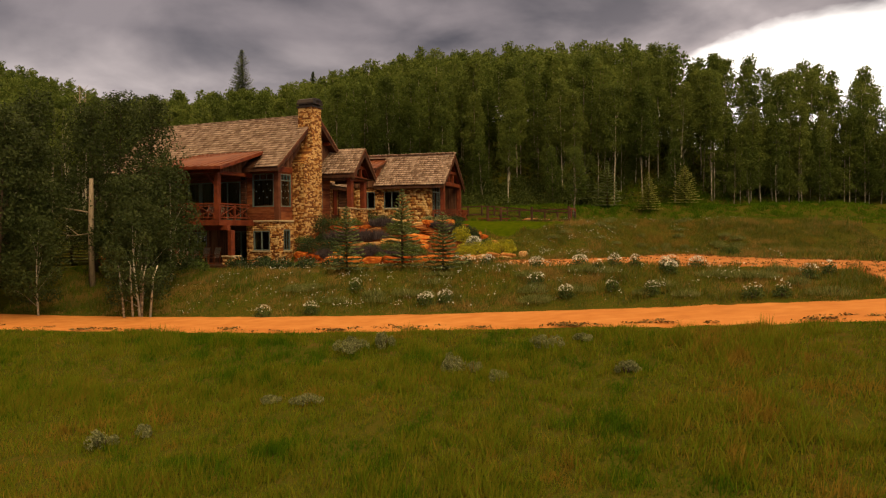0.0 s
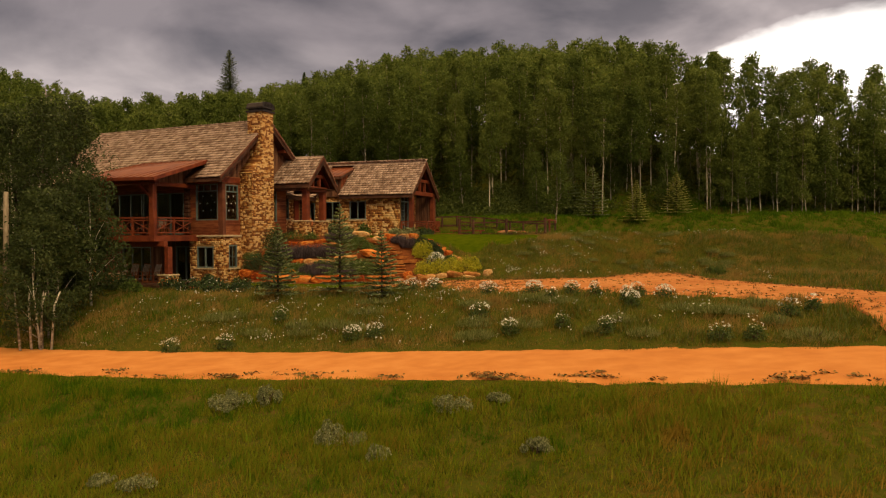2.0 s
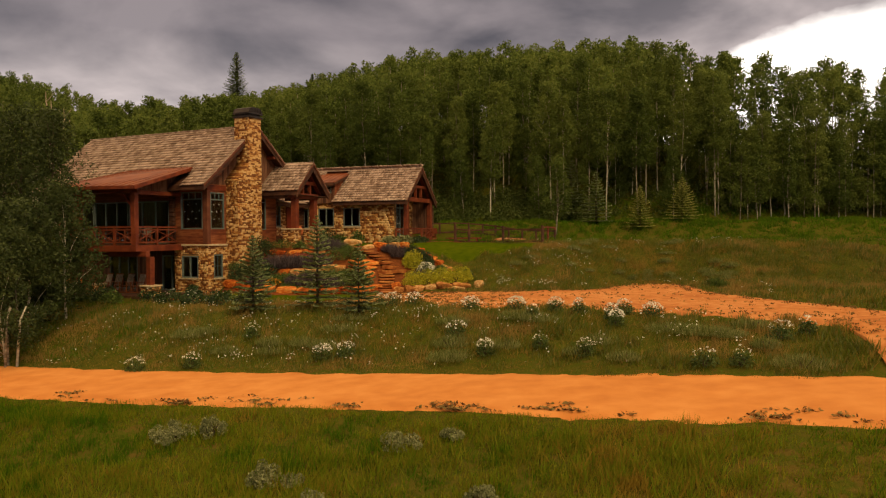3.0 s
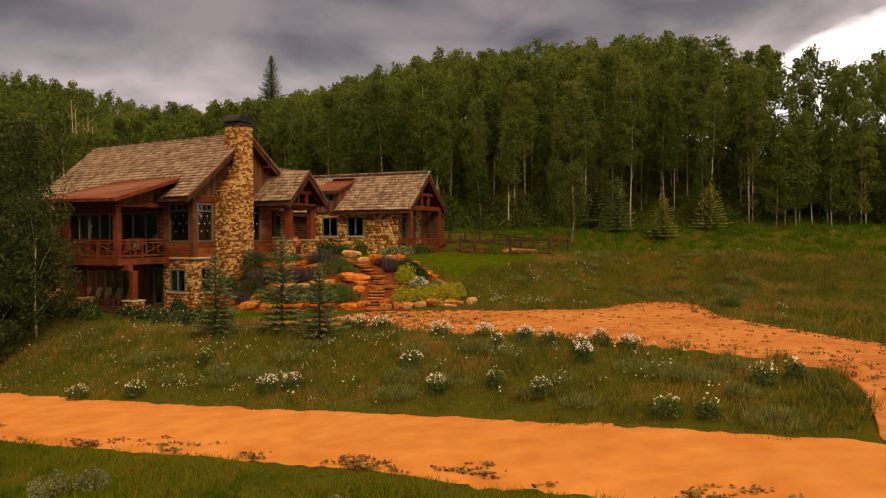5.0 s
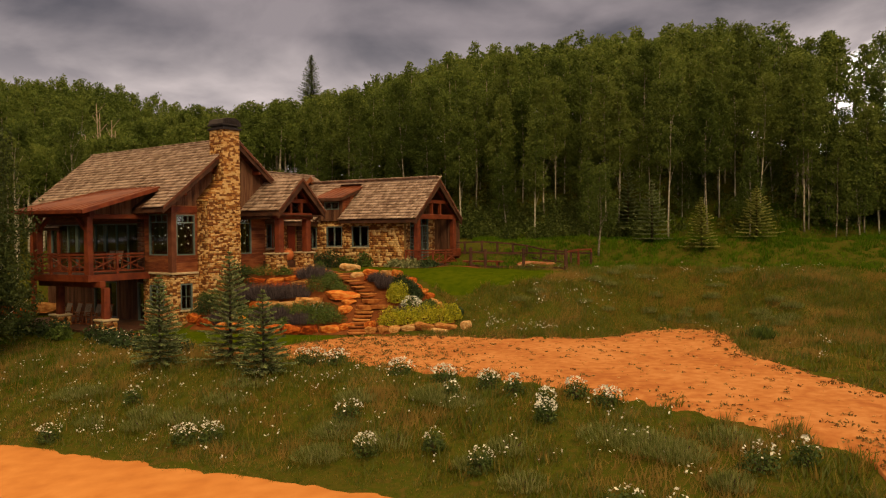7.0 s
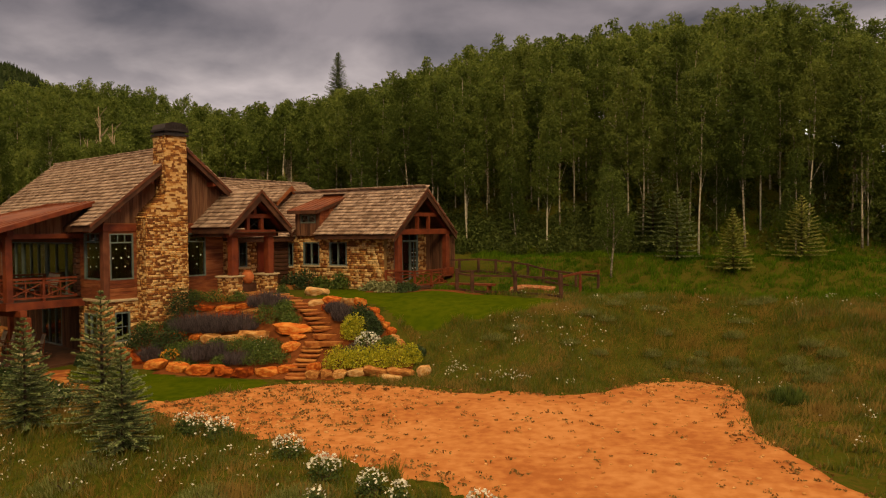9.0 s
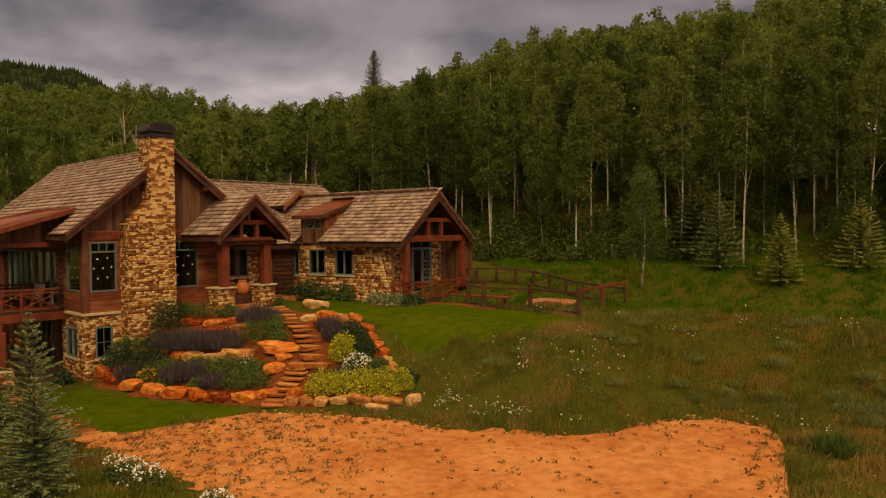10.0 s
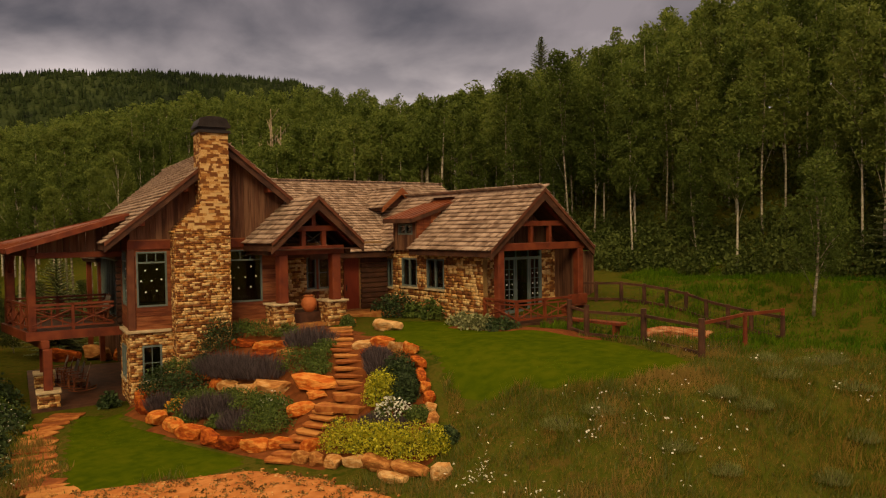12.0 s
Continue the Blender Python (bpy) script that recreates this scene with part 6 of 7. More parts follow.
# shrubs along the walls
for i, (a, b, r, h, kind) in enumerate(((-24.9, 57.6, 0.8, 1.0, "dark_shrub"), (-23.6, 57.5, 0.85, 1.15, "dark_shrub"), (-22.6, 57.6, 0.6, 0.7, "bed_green"), (-21.2, 57.6, 0.5, 0.9, "bed_green"), (-18.5, 57.3, 0.7, 0.5, "sage_leaf"),
                                        (-17.2, 57.1, 0.8, 0.55, "sage_leaf"), (-16.3, 57.4, 0.7, 0.5, "dark_shrub"), (-26.0, 45.0, 0.4, 0.6, "dark_shrub"), (-29.5, 41.6, 0.8, 0.9, "dark_shrub"), (-28.6, 41.2, 0.6, 0.7, "bed_green"),
                                        (-31.4, 41.4, 0.9, 1.1, "dark_shrub"), (-33.2, 41.0, 1.0, 1.2, "dark_shrub"), (-35.0, 40.6, 1.1, 1.4, "dark_shrub"))):
    p = hworld(a, b, 0)
    shrub("shrub", {"dark_shrub": "dense dark green shrub against the house", "bed_green": "leafy green shrub against the house", "sage_leaf": "grey-green low shrub beside the porch"}[kind], "plant", p.x, p.y, r, h, kind, 650, 0.075, 700 + i, "foundation shrubs")

for i, (x, y) in enumerate(((-11.2, 46.2), (-9.6, 45.1), (-8.0, 44.3), (-6.3, 43.6), (-12.8, 47.2))):
    s = shrub("shrub", "dark leafy shrub with white flowers by the path", "plant", x, y, 0.75, 0.75, "dark_shrub", 600, 0.07, 760 + i, "path shrubs")
    blooms(s, 0.75, 0.8, 28, "petal", 770 + i, 0.04)

# sagebrush in the near meadow and daisies on the bank
for i, (x, y, r, h) in enumerate(((-3.3, 26.7, 0.8, 0.62), (-2.15, 26.6, 0.55, 0.66), (0.2, 23.4, 0.6, 0.55), (3.45, 24.6, 0.72, 0.42), (5.3, 21.8, 0.5, 0.36), (-9.15, 20.1, 0.55, 0.5), (-8.3, 20.8, 0.3, 0.4), (0.95, 23.3, 0.35, 0.3),
                                  (-3.9, 21.9, 0.7, 0.28), (1.6, 22.4, 0.5, 0.25), (-5.2, 22.6, 0.5, 0.2), (4.6, 24.9, 0.4, 0.25))):
    shrub("sagebrush", "silvery grey-green sagebrush in the meadow grass", "plant", x, y, r, h, "sage_leaf", 1700, 0.030, 800 + i, "sagebrush of the meadow", sprays=14)
for i, (x, y, r, n) in enumerate(((4.9, 39.6, .5, 150), (6.85, 37.8, .5, 170), (8.4, 37.0, .42, 110), (9.25, 36.4, .36, 70), (11.95, 35.5, .48, 150), (11.05, 36.4, .4, 80), (10.35, 34.3, .36, 130), (10.3, 35.1, .34, 90), (-0.85, 35.3, .5, 120),
                                  (0.1, 35.3, .45, 80), (5.5, 33.85, .4, 110), (15.1, 31.2, .48, 50), (16.0, 31.3, .35, 30), (2.35, 40.3, .5, 130), (1.35, 40.7, .45, 110), (0.75, 40.8, .35, 40), (12.3, 30.0, .5, 34), (13.3, 29.6, .4, 26),
                                  (7.5, 33.5, .35, 40), (8.95, 32.3, .4, 50), (4.4, 35.7, .5, 60), (7.4, 36.2, .3, 30), (-4.4, 37.9, .4, 40), (-8.6, 35.9, .5, 60), (-6.3, 36.0, .45, 45))):
    s = shrub("daisy_clump", "clump of white ox-eye daisies in the grass", "plant", x, y, r * 0.85, 0.48, "daisy_green", 520, 0.038, 850 + i, "daisies of the bank")
    blooms(s, r * 0.85, 0.60, int(n * 0.8), "petal", 880 + i, 0.040, label="white daisy heads", low=0.5)

shrub("meadow_bush", "bright green tufted bush on the grassy slope", "plant", 18.25, 48.2, 0.62, 0.6, "bed_green", 1400, 0.030, 840, spikes=True)
# wispy tussocks on the banks
t_rng = random.Random(17)
for i, (x, y, r) in enumerate(((7.0, 36.6, .95), (7.7, 36.0, .8), (12.2, 33.3, 1.0), (13.0, 32.7, 1.0), (13.5, 32.1, .8), (4.3, 36.9, .8))):
    shrub("grass_tussock", "soft blue-green tussock of wispy grass", "plant", x, y, r, 0.36, "wisp_grass", 1500, 0.022, 1180 + i, "tussocks of the banks", spikes=True)
for i in range(34):
    x, y = t_rng.uniform(6, 21), t_rng.uniform(50.5, 58.5)
    if in_drive(x, y) > 0.5 or in_drive(x, y - 0.8) > 0.5 or (x < 10.5 and y > 53.0):
        continue
    shrub("grass_tussock", "pale grey-green tussock on the grassy slope", "plant", x, y, t_rng.uniform(0.3, 0.65), t_rng.uniform(0.24, 0.40), "wisp_grass", 900, 0.018, 1260 + i, "tussocks of the slope", spikes=True)
for i in range(22):
    x = t_rng.uniform(-8, 15)
    y = float(road_y(x)) + t_rng.uniform(3.2, 8.5)
    if in_drive(x, y) > 0.5 or in_drive(x, y + 0.8) > 0.5 or (x < 6.5 and y > 47):
        continue
    shrub("grass_tussock", "soft grey-green tussock of wispy grass", "plant", x, y, t_rng.uniform(0.45, 0.95), t_rng.uniform(0.28, 0.46),
          "wisp_grass", 760, 0.026, 1200 + i, "tussocks of the banks", spikes=True)


# ---- grasses ----
def blades(n, region, height, width, seed, clump=True):
    """Grass blades as slender triangles over a region: region(x, y) is 0 or 1 after drawing from its box."""
    rng = np.random.default_rng(seed)
    (x0, x1, y0, y1), keep = region
    x, y = rng.uniform(x0, x1, n), rng.uniform(y0, y1, n)
    if clump:
        cx, cy = rng.uniform(x0, x1, n // 22 + 1), rng.uniform(y0, y1, n // 22 + 1)
        idx = rng.integers(0, len(cx), n)
        x, y = cx[idx] + rng.normal(0, 0.15, n), cy[idx] + rng.normal(0, 0.15, n)
        tuft_h = rng.uniform(0.5, 1.5, len(cx))[idx]
    else:
        tuft_h = np.ones(n)
    ok = keep(x, y)
    x, y, tuft_h = x[ok], y[ok], tuft_h[ok]
    z = ground_z(x, y)
    m = len(x)
    patch = np.clip(0.80 + 0.30 * wave(x, y, 0.9, 4.0) + 0.2 * wave(x, y, 2.7, 7.0), 0.45, 1.3)
    h = height * patch * tuft_h * rng.uniform(0.55, 1.2, m) * (0.35 + 0.65 * smooth01(2.6, 4.2, np.abs(y - road_y(x))))
    ang = rng.uniform(0, math.tau, m)
    s = np.stack([np.cos(ang), np.sin(ang), 0 * ang], 1) * (width * rng.uniform(0.7, 1.3, m))[:, None]
    foot = np.stack([x, y, z - 0.03], 1)
    tip = foot + np.stack([rng.normal(0.10, 0.32, m) * h, rng.normal(0, 0.32, m) * h, h], 1)
    return np.stack([foot - s, foot + s, tip], 1)


LAWN_RING = spline([(-11.4, 48.9), (-9.4, 47.6), (-7.6, 46.6), (-5.8, 45.6), (-3.9, 44.7), (-2.9, 44.3), (-2.2, 44.6), (-1.6, 45.6), (-1.1, 46.6), (-0.8, 47.8), (-0.9, 48.7), (-2.4, 48.9), (-5.6, 49.1), (-8.4, 49.5), (-9.9, 50.0), (-11.2, 49.6), (-11.4, 48.9)], 70)
UPPER_RING = spline([(-3.2, 57.4), (-1.0, 55.6), (1.2, 54.8), (2.6, 53.6), (4.3, 52.7), (5.6, 53.1), (7.3, 53.8), (8.9, 54.8), (9.7, 56.4), (9.0, 57.5), (6.6, 59.0), (4.2, 60.2), (2.0, 60.8), (-0.6, 60.2), (-2.8, 60.6), (-4.4, 59.6), (-3.2, 57.4)], 70)


BED_RING = spline([(-10.4, 50.4), (-8.6, 49.4), (-6.2, 49.0), (-3.6, 48.6), (-0.8, 48.6), (1.2, 49.1), (3.6, 49.3), (4.7, 50.2), (4.4, 51.5), (2.9, 53.2), (0.6, 54.8), (-2.0, 56.2), (-4.4, 57.4), (-7.2, 57.0), (-9.4, 55.4), (-10.4, 50.4)], 70)


def wild(x, y):
    """Where the grass grows long."""
    r = np.abs(y - road_y(x)) > 2.42 + 0.30 * wave(x, y, 2.1, 3.0)
    d = in_drive(x + 0.5 * wave(x, y, 2.6, 1.0), y + 0.5 * wave(x, y, 3.1, 6.0)) < 0.5
    jx, jy = x + 0.45 * wave(x, y, 3.3, 5.0), y + 0.45 * wave(x, y, 2.9, 8.0)
    law = (in_ring(LAWN_RING, jx, jy) < 0.5) & (in_ring(UPPER_RING, jx, jy) < 0.5)
    a, b = x * math.cos(TURN_H) + y * math.sin(TURN_H), -x * math.sin(TURN_H) + y * math.cos(TURN_H)
    hs = ~((a > -41) & (a < -16.3) & (b > 42.2) & (b < 66.5)) & ~((a > -25.5) & (a < -15.8) & (b > 57.2) & (b < 66))
    bed = in_ring(BED_RING, x, y) < 0.5
    return r & d & law & hs & bed


near_mead = blades(300000, ((-22, 21, 12.0, 35), lambda x, y: wild(x, y) & (y < road_y(x)) & (np.abs(x - 1) < 0.62 * y + 1.5)), 0.28, 0.015, 1)
bank = blades(125000, ((-24, 18, 26, 46.5), lambda x, y: wild(x, y) & (y > road_y(x)) & (y < 47)), 0.34, 0.020, 2)
slope_g = blades(150000, ((3, 30, 44, 66), lambda x, y: wild(x, y) & (y > 46) & (y < 60.2 - 0.3 * np.clip(x - 16, 0, 20) + 0.8 * wave(x, y, 1.3, 2.0))), 0.31, 0.016, 3)
slope_u = blades(90000, ((3, 30, 44, 62), lambda x, y: wild(x, y) & (y > 46) & (y < 60.2 - 0.3 * np.clip(x - 16, 0, 20))), 0.20, 0.015, 31, False)
bank_u = blades(70000, ((-24, 18, 26, 46.5), lambda x, y: wild(x, y) & (y > road_y(x)) & (y < 47)), 0.24, 0.017, 32, False)
rightm = blades(26000, ((16, 34, 26, 50), lambda x, y: wild(x, y) & (y > road_y(x))), 0.36, 0.026, 4)
tuft = blades(70000, ((-19, 19, 13.5, 30), lambda x, y: wild(x, y) & (y < road_y(x) - 3.4) & (np.abs(x - 1) < 0.62 * y + 1.5) & (wave(x, y, 0.8, 5.0) > -0.1)), 0.42, 0.018, 21)
near_mead = np.concatenate([near_mead, tuft])
wide_mead = blades(110000, ((-46, 44, -14, 34), lambda x, y: wild(x, y) & (y < road_y(x)) & ~((y > 13.0) & (np.abs(x - 1) < 0.62 * y + 1.5))), 0.34, 0.036, 41)
wide_far = blades(40000, ((17, 50, 14, 60), lambda x, y: wild(x, y) & (y > road_y(x))), 0.34, 0.036, 42)
near_mead = np.concatenate([near_mead, wide_mead])
grass = thing("meadow_grass", "long uneven meadow grass in green and tawny tufts", "grass", kind="stuff", data=array_mesh("meadow_grass", near_mead, 3, "grass_blade"))
thing("bank_grass", "tawny and grey-green grass on the banks round the drive", "grass", kind="stuff", data=array_mesh("bank_grass", np.concatenate([bank, bank_u, slope_g, slope_u, rightm, wide_far]), 3, "bank_blade"))
lush = np.concatenate([blades(90000, ((2, 38, 53, 75), lambda x, y: wild(x, y) & (y > 59.5 - 0.3 * np.clip(x - 16, 0, 20) + 0.8 * wave(x, y, 1.3, 2.0))), 0.30, 0.028, 5), blades(9000, ((-24, -9, 38, 50), lambda x, y: wild(x, y)), 0.25, 0.02, 6)])
thing("lush_grass", "lush bright green grass before the wood", "grass", kind="stuff", data=array_mesh("lush_grass", lush, 3, "lush_blade"))


def ring_sheet(name, ring, step, lift, mat):
    """A surface on the ground inside a closed line."""
    bm = bmesh.new()
    vs = [bm.verts.new((x, y, 0)) for x, y in ring[:-1]]
    bm.faces.new(vs)
    xs, ys = np.array(ring)[:, 0], np.array(ring)[:, 1]
    for k in np.arange(xs.min() + step, xs.max(), step):
        bmesh.ops.bisect_plane(bm, geom=bm.verts[:] + bm.edges[:] + bm.faces[:], plane_co=(k, 0, 0), plane_no=(1, 0, 0))
    for k in np.arange(ys.min() + step, ys.max(), step):
        bmesh.ops.bisect_plane(bm, geom=bm.verts[:] + bm.edges[:] + bm.faces[:], plane_co=(0, k, 0), plane_no=(0, 1, 0))
    for v in bm.verts:
        v.co.z = gz(v.co.x, v.co.y) + (-0.07 if v.is_boundary else lift)
    bmesh.ops.recalc_face_normals(bm, faces=bm.faces)
    me = bpy.data.meshes.new(name)
    bm.to_mesh(me)
    bm.free()
    if me.polygons[0].normal.z < 0:
        me.flip_normals()
    me.polygons.foreach_set("use_smooth", np.ones(len(me.polygons), dtype=bool))
    me.materials.append(MAT[mat])
    return me


for nm, ring, lab in (("lower_lawn", LAWN_RING, "small mown green lawn below the garden beds"), ("upper_lawn", UPPER_RING, "mown green lawn before the bedroom wing")):
    thing(nm, lab, "lawn", kind="structure", data=ring_sheet(nm, ring, 0.3, 0.03, "mown_lawn"))
thing("planting_bed", "red-brown soil of the terraced garden beds", "soil", kind="structure", data=ring_sheet("planting_bed", BED_RING, 0.6, 0.03, "soil"))
wing_bed = spline([(-1.2, 58.8), (1.0, 59.0), (3.2, 59.4), (5.0, 59.2), (5.3, 60.0), (3.0, 60.6), (0.0, 60.0), (-1.5, 59.5), (-1.2, 58.8)], 36)
thing("planting_bed", "strip of red soil before the bedroom wing", "soil", kind="structure", data=ring_sheet("planting_bed", wing_bed, 0.4, 0.05, "soil"))
mow = blades(42000, ((-12, 9, 44, 61), lambda x, y: (in_ring(LAWN_RING, x, y) > 0.5) | (in_ring(UPPER_RING, x, y) > 0.5)), 0.08, 0.011, 9, False)
thing("lawn_grass", "short mown lawn grass", "grass", kind="stuff", data=array_mesh("lawn_grass", mow, 3, "lush_blade"))

# scattered small white flowers
srng = np.random.default_rng(12)
fx, fy = [], []
for cx, cy, sx, sy, n in ((-5, 37.5, 5, 1.6, 330), (-10, 40, 4, 2.0, 200), (4, 35.5, 4, 1.5, 170), (11, 33.5, 3, 1.5, 130), (9, 52.2, 2.0, 1.0, 120), (6.6, 50.2, .6, .8, 60), (10.5, 53, 1.5, .8, 60), (15.5, 50.3, 1.3, .5, 90), (5, 38.5, 4, .8, 120),
                          (13, 57, 4, 1, 60), (9, 49.2, 1.5, .3, 60), (19, 44, 1.5, 3, 30), (-3, 42.6, 2, .8, 60), (18, 57, 3, 1.2, 60)):
    fx.append(srng.normal(cx, sx, n)), fy.append(srng.normal(cy, sy, n))
fx, fy = np.concatenate(fx), np.concatenate(fy)
few = srng.integers(0, len(fx), len(fx))
few = np.where(srng.uniform(0, 1, len(fx)) < 0.7, few - few % 6, few)
fx, fy = fx[few] + srng.normal(0, 0.14, len(fx)), fy[few] + srng.normal(0, 0.12, len(fx))
ok = wild(fx, fy) & (srng.uniform(0, 1, len(fx)) < 0.95)
fx, fy = fx[ok], fy[ok]
flowers = leaf_quads(np.stack([fx, fy, ground_z(fx, fy) + srng.uniform(0.22, 0.38, len(fx))], 1), 0.036, srng, 0.3)
thing("wild_flowers", "scattered white wild flowers in the grass", "flowers", kind="stuff", data=array_mesh("wild_flowers", flowers, 4, "petal"))
# stones and weeds on the drive
px, py = srng.uniform(-3, 20, 9000), srng.uniform(30, 51.5, 9000)
rocky = smooth01(9, 2, px) + smooth01(12.5, 14, px) * smooth01(48.6, 49.6, py)
ok = (in_drive(px, py) > 0.5) & (srng.uniform(0, 1, 9000) < 0.10 + 0.75 * rocky)
px, py = px[ok], py[ok]
sz = srng.uniform(0.010, 0.035, len(px))
ax = np.zeros((len(px), 3, 3))
th = srng.uniform(0, math.tau, len(px))
ax[:, 0, 0], ax[:, 0, 1], ax[:, 1, 0], ax[:, 1, 1], ax[:, 2, 2] = np.cos(th) * sz * 1.5, np.sin(th) * sz * 1.5, -np.sin(th) * sz, np.cos(th) * sz, sz * 0.6
ax[:, 2, 0] = sz * 0.2
thing("drive_stones", "loose small tan stones on the drive", "gravel", kind="stuff", data=boxes_mesh("drive_stones", np.stack([px, py, ground_z(px, py) + 0.085], 1), ax, "pale_boulder"))
gx_, gy_ = srng.uniform(-3, 20, 9000), srng.uniform(29, 51.5, 9000)
lean_in = in_drive(gx_ + 0.9, gy_ + 0.9) + in_drive(gx_ - 0.9, gy_ - 0.9) + in_drive(gx_ + 0.9, gy_ - 0.9) + in_drive(gx_ - 0.9, gy_ + 0.9)
odds = 0.05 + 0.62 * smooth01(9.5, 1.5, gx_) + 0.45 * (lean_in < 3.5) + 0.12 * (wave(gx_, gy_, 0.9, 3.0) > 0.2)
ok = (in_drive(gx_, gy_) > 0.5) & (srng.uniform(0, 1, len(gx_)) < odds * 0.62)
gx_, gy_ = gx_[ok], gy_[ok]
gr = srng.uniform(0.03, 0.085, len(gx_))
weeds = np.concatenate([leaf_quads(np.stack([x + srng.normal(0, r, 9), y + srng.normal(0, r, 9), gz(x, y) + 0.085 + srng.uniform(0.0, r * 0.9, 9)], 1), 0.024 + r * 0.22, srng, 0.2) for x, y, r in zip(gx_, gy_, gr)])
thing("drive_weeds", "low brown-green weeds dotted over the drive", "weeds", kind="stuff", data=array_mesh("drive_weeds", weeds, 4, "dry_weed"))

# tufts creeping onto the road's near edge
ex = srng.uniform(-24, 18, 1300)
ey = road_y(ex) - 2.7 + np.abs(srng.normal(0, 0.48, 1300)) + 0.15 * np.sin(ex * 2.0)
keepers = wave(ex, ey, 1.9, 3.0) + srng.uniform(-0.9, 0.9, 1300) > 0.7
ex, ey = ex[keepers], ey[keepers]
tufts = np.concatenate([leaf_quads(np.stack([x + srng.normal(0, 0.12, 8), y + srng.normal(0, 0.05, 8), gz(x, y) + 0.07 + srng.uniform(0.0, 0.04, 8)], 1), 0.06, srng, 0.75) for x, y in zip(ex, ey)])
thing("road_tufts", "low dark brown mats along the road's edge", "weeds", kind="stuff", data=array_mesh("road_tufts", tufts, 4, "dry_weed"))

# flagstone path
path_o = thing("stone_path", "flagstone path curving over the grass to the patio", "path", kind="structure", data=ring_sheet("stone_path", spline([(-12.6, 48.9), (-11.0, 47.3), (-8.6, 45.8), (-5.6, 44.4), (-3.4, 43.5), (-2.4, 44.6), (-4.6, 45.1), (-7.4, 46.3), (-9.8, 47.7), (-11.5, 49.3), (-12.6, 48.9)], 40), 0.6, 0.02, "soil"))
for i, (x, y) in enumerate(spline([(-12.0, 49.0), (-10.5, 47.4), (-8.0, 45.9), (-5.2, 44.6), (-3.2, 44.1)], 13)):
    o = part("flagstone", step_slab(60 + i, 1.3, 0.72), path_o, at=pose(x, y, gz(x, y) + 0.05, 0, 0, 40 + 17 * (i % 5)))

# ---- fence round the yard ----
fence = thing("yard_fence", "dark timber post and rail fence with wire", "fence")


def fence_run(line, posts, tall, mat, rails, heavy=0.075):
    pts = [np.array(p, dtype=float) for p in posts]
    for i, p in enumerate(pts):
        z = gz(*p)
        t = Build()
        t.tube([(p[0], p[1], z - 0.3), (p[0], p[1], z + tall)], [heavy * 1.1, heavy], 8)
        part("post", t.mesh("post", mat, False, 0.0), fence)
        if i + 1 < len(pts):
            q = pts[i + 1]
            for r in rails:
                t = Build()
                t.beam((p[0], p[1], z + r), (q[0], q[1], gz(*q) + r), 0.07, 0.10)
                part("rail", t.mesh("rail", mat), fence)
            t = Build()
            n = int(np.linalg.norm(q - p) / 0.22)
            for k in range(n + 1):
                f = k / max(1, n)
                x, y = p + (q - p) * f
                zz = gz(x, y)
                t.beam((x, y, zz + 0.05), (x, y, zz + tall - 0.15), 0.005, 0.005, (1, 0, 0))
            for r in (0.2, 0.4, 0.6, 0.8):
                t.beam((p[0], p[1], z + r), (q[0], q[1], gz(*q) + r), 0.005, 0.005)
            part("wire", t.mesh("wire", "dark_metal"), fence, "thin dark wire mesh")


fence_run(None, [(3.6, 60.6), (4.6, 60.0), (7.0, 59.5), (9.6, 57.6)], 1.2, "dark_timber", (0.95, 0.12), 0.10)
fence_run(None, [(9.6, 57.6), (10.2, 60.2), (10.9, 62.3)], 1.12, "red_timber", (1.05,), 0.07)
fence_run(None, [(10.9, 62.3), (9.6, 63.3), (8.6, 63.9), (7.6, 64.5), (6.6, 65.1), (5.6, 65.6), (4.5, 65.9), (3.4, 66.0), (2.2, 66.0), (0.9, 66.0)], 0.88, "dark_timber", (0.80, 0.10), 0.08)
o = thing("boulder", "long low red rock slab in the fenced yard", "rock", pose(7.6, 61.2, gz(7.6, 61.2) + 0.15, 0, 0, 5), data=BOULDERS["boulder", 4].copy())
o.data.materials[0] = MAT["lichen_rock"]
o.scale = (1.2, 0.5, 0.30)
w = Build()
w.box(-1.3, 1.3, -0.22, 0.22, 0.38, 0.48)
bench = thing("plank_bench", "long low red plank bench beside the fence", "bench", pose(4.2, 61.6, gz(4.2, 61.6), 0, 0, -12))
part("seat", w.mesh("seat", "red_timber"), bench)
for x in (-1.0, 1.0):
    w = Build()
    w.box(x - 0.05, x + 0.05, -0.2, 0.2, -0.05, 0.38)
    part("leg", w.mesh("leg", "red_timber"), bench)


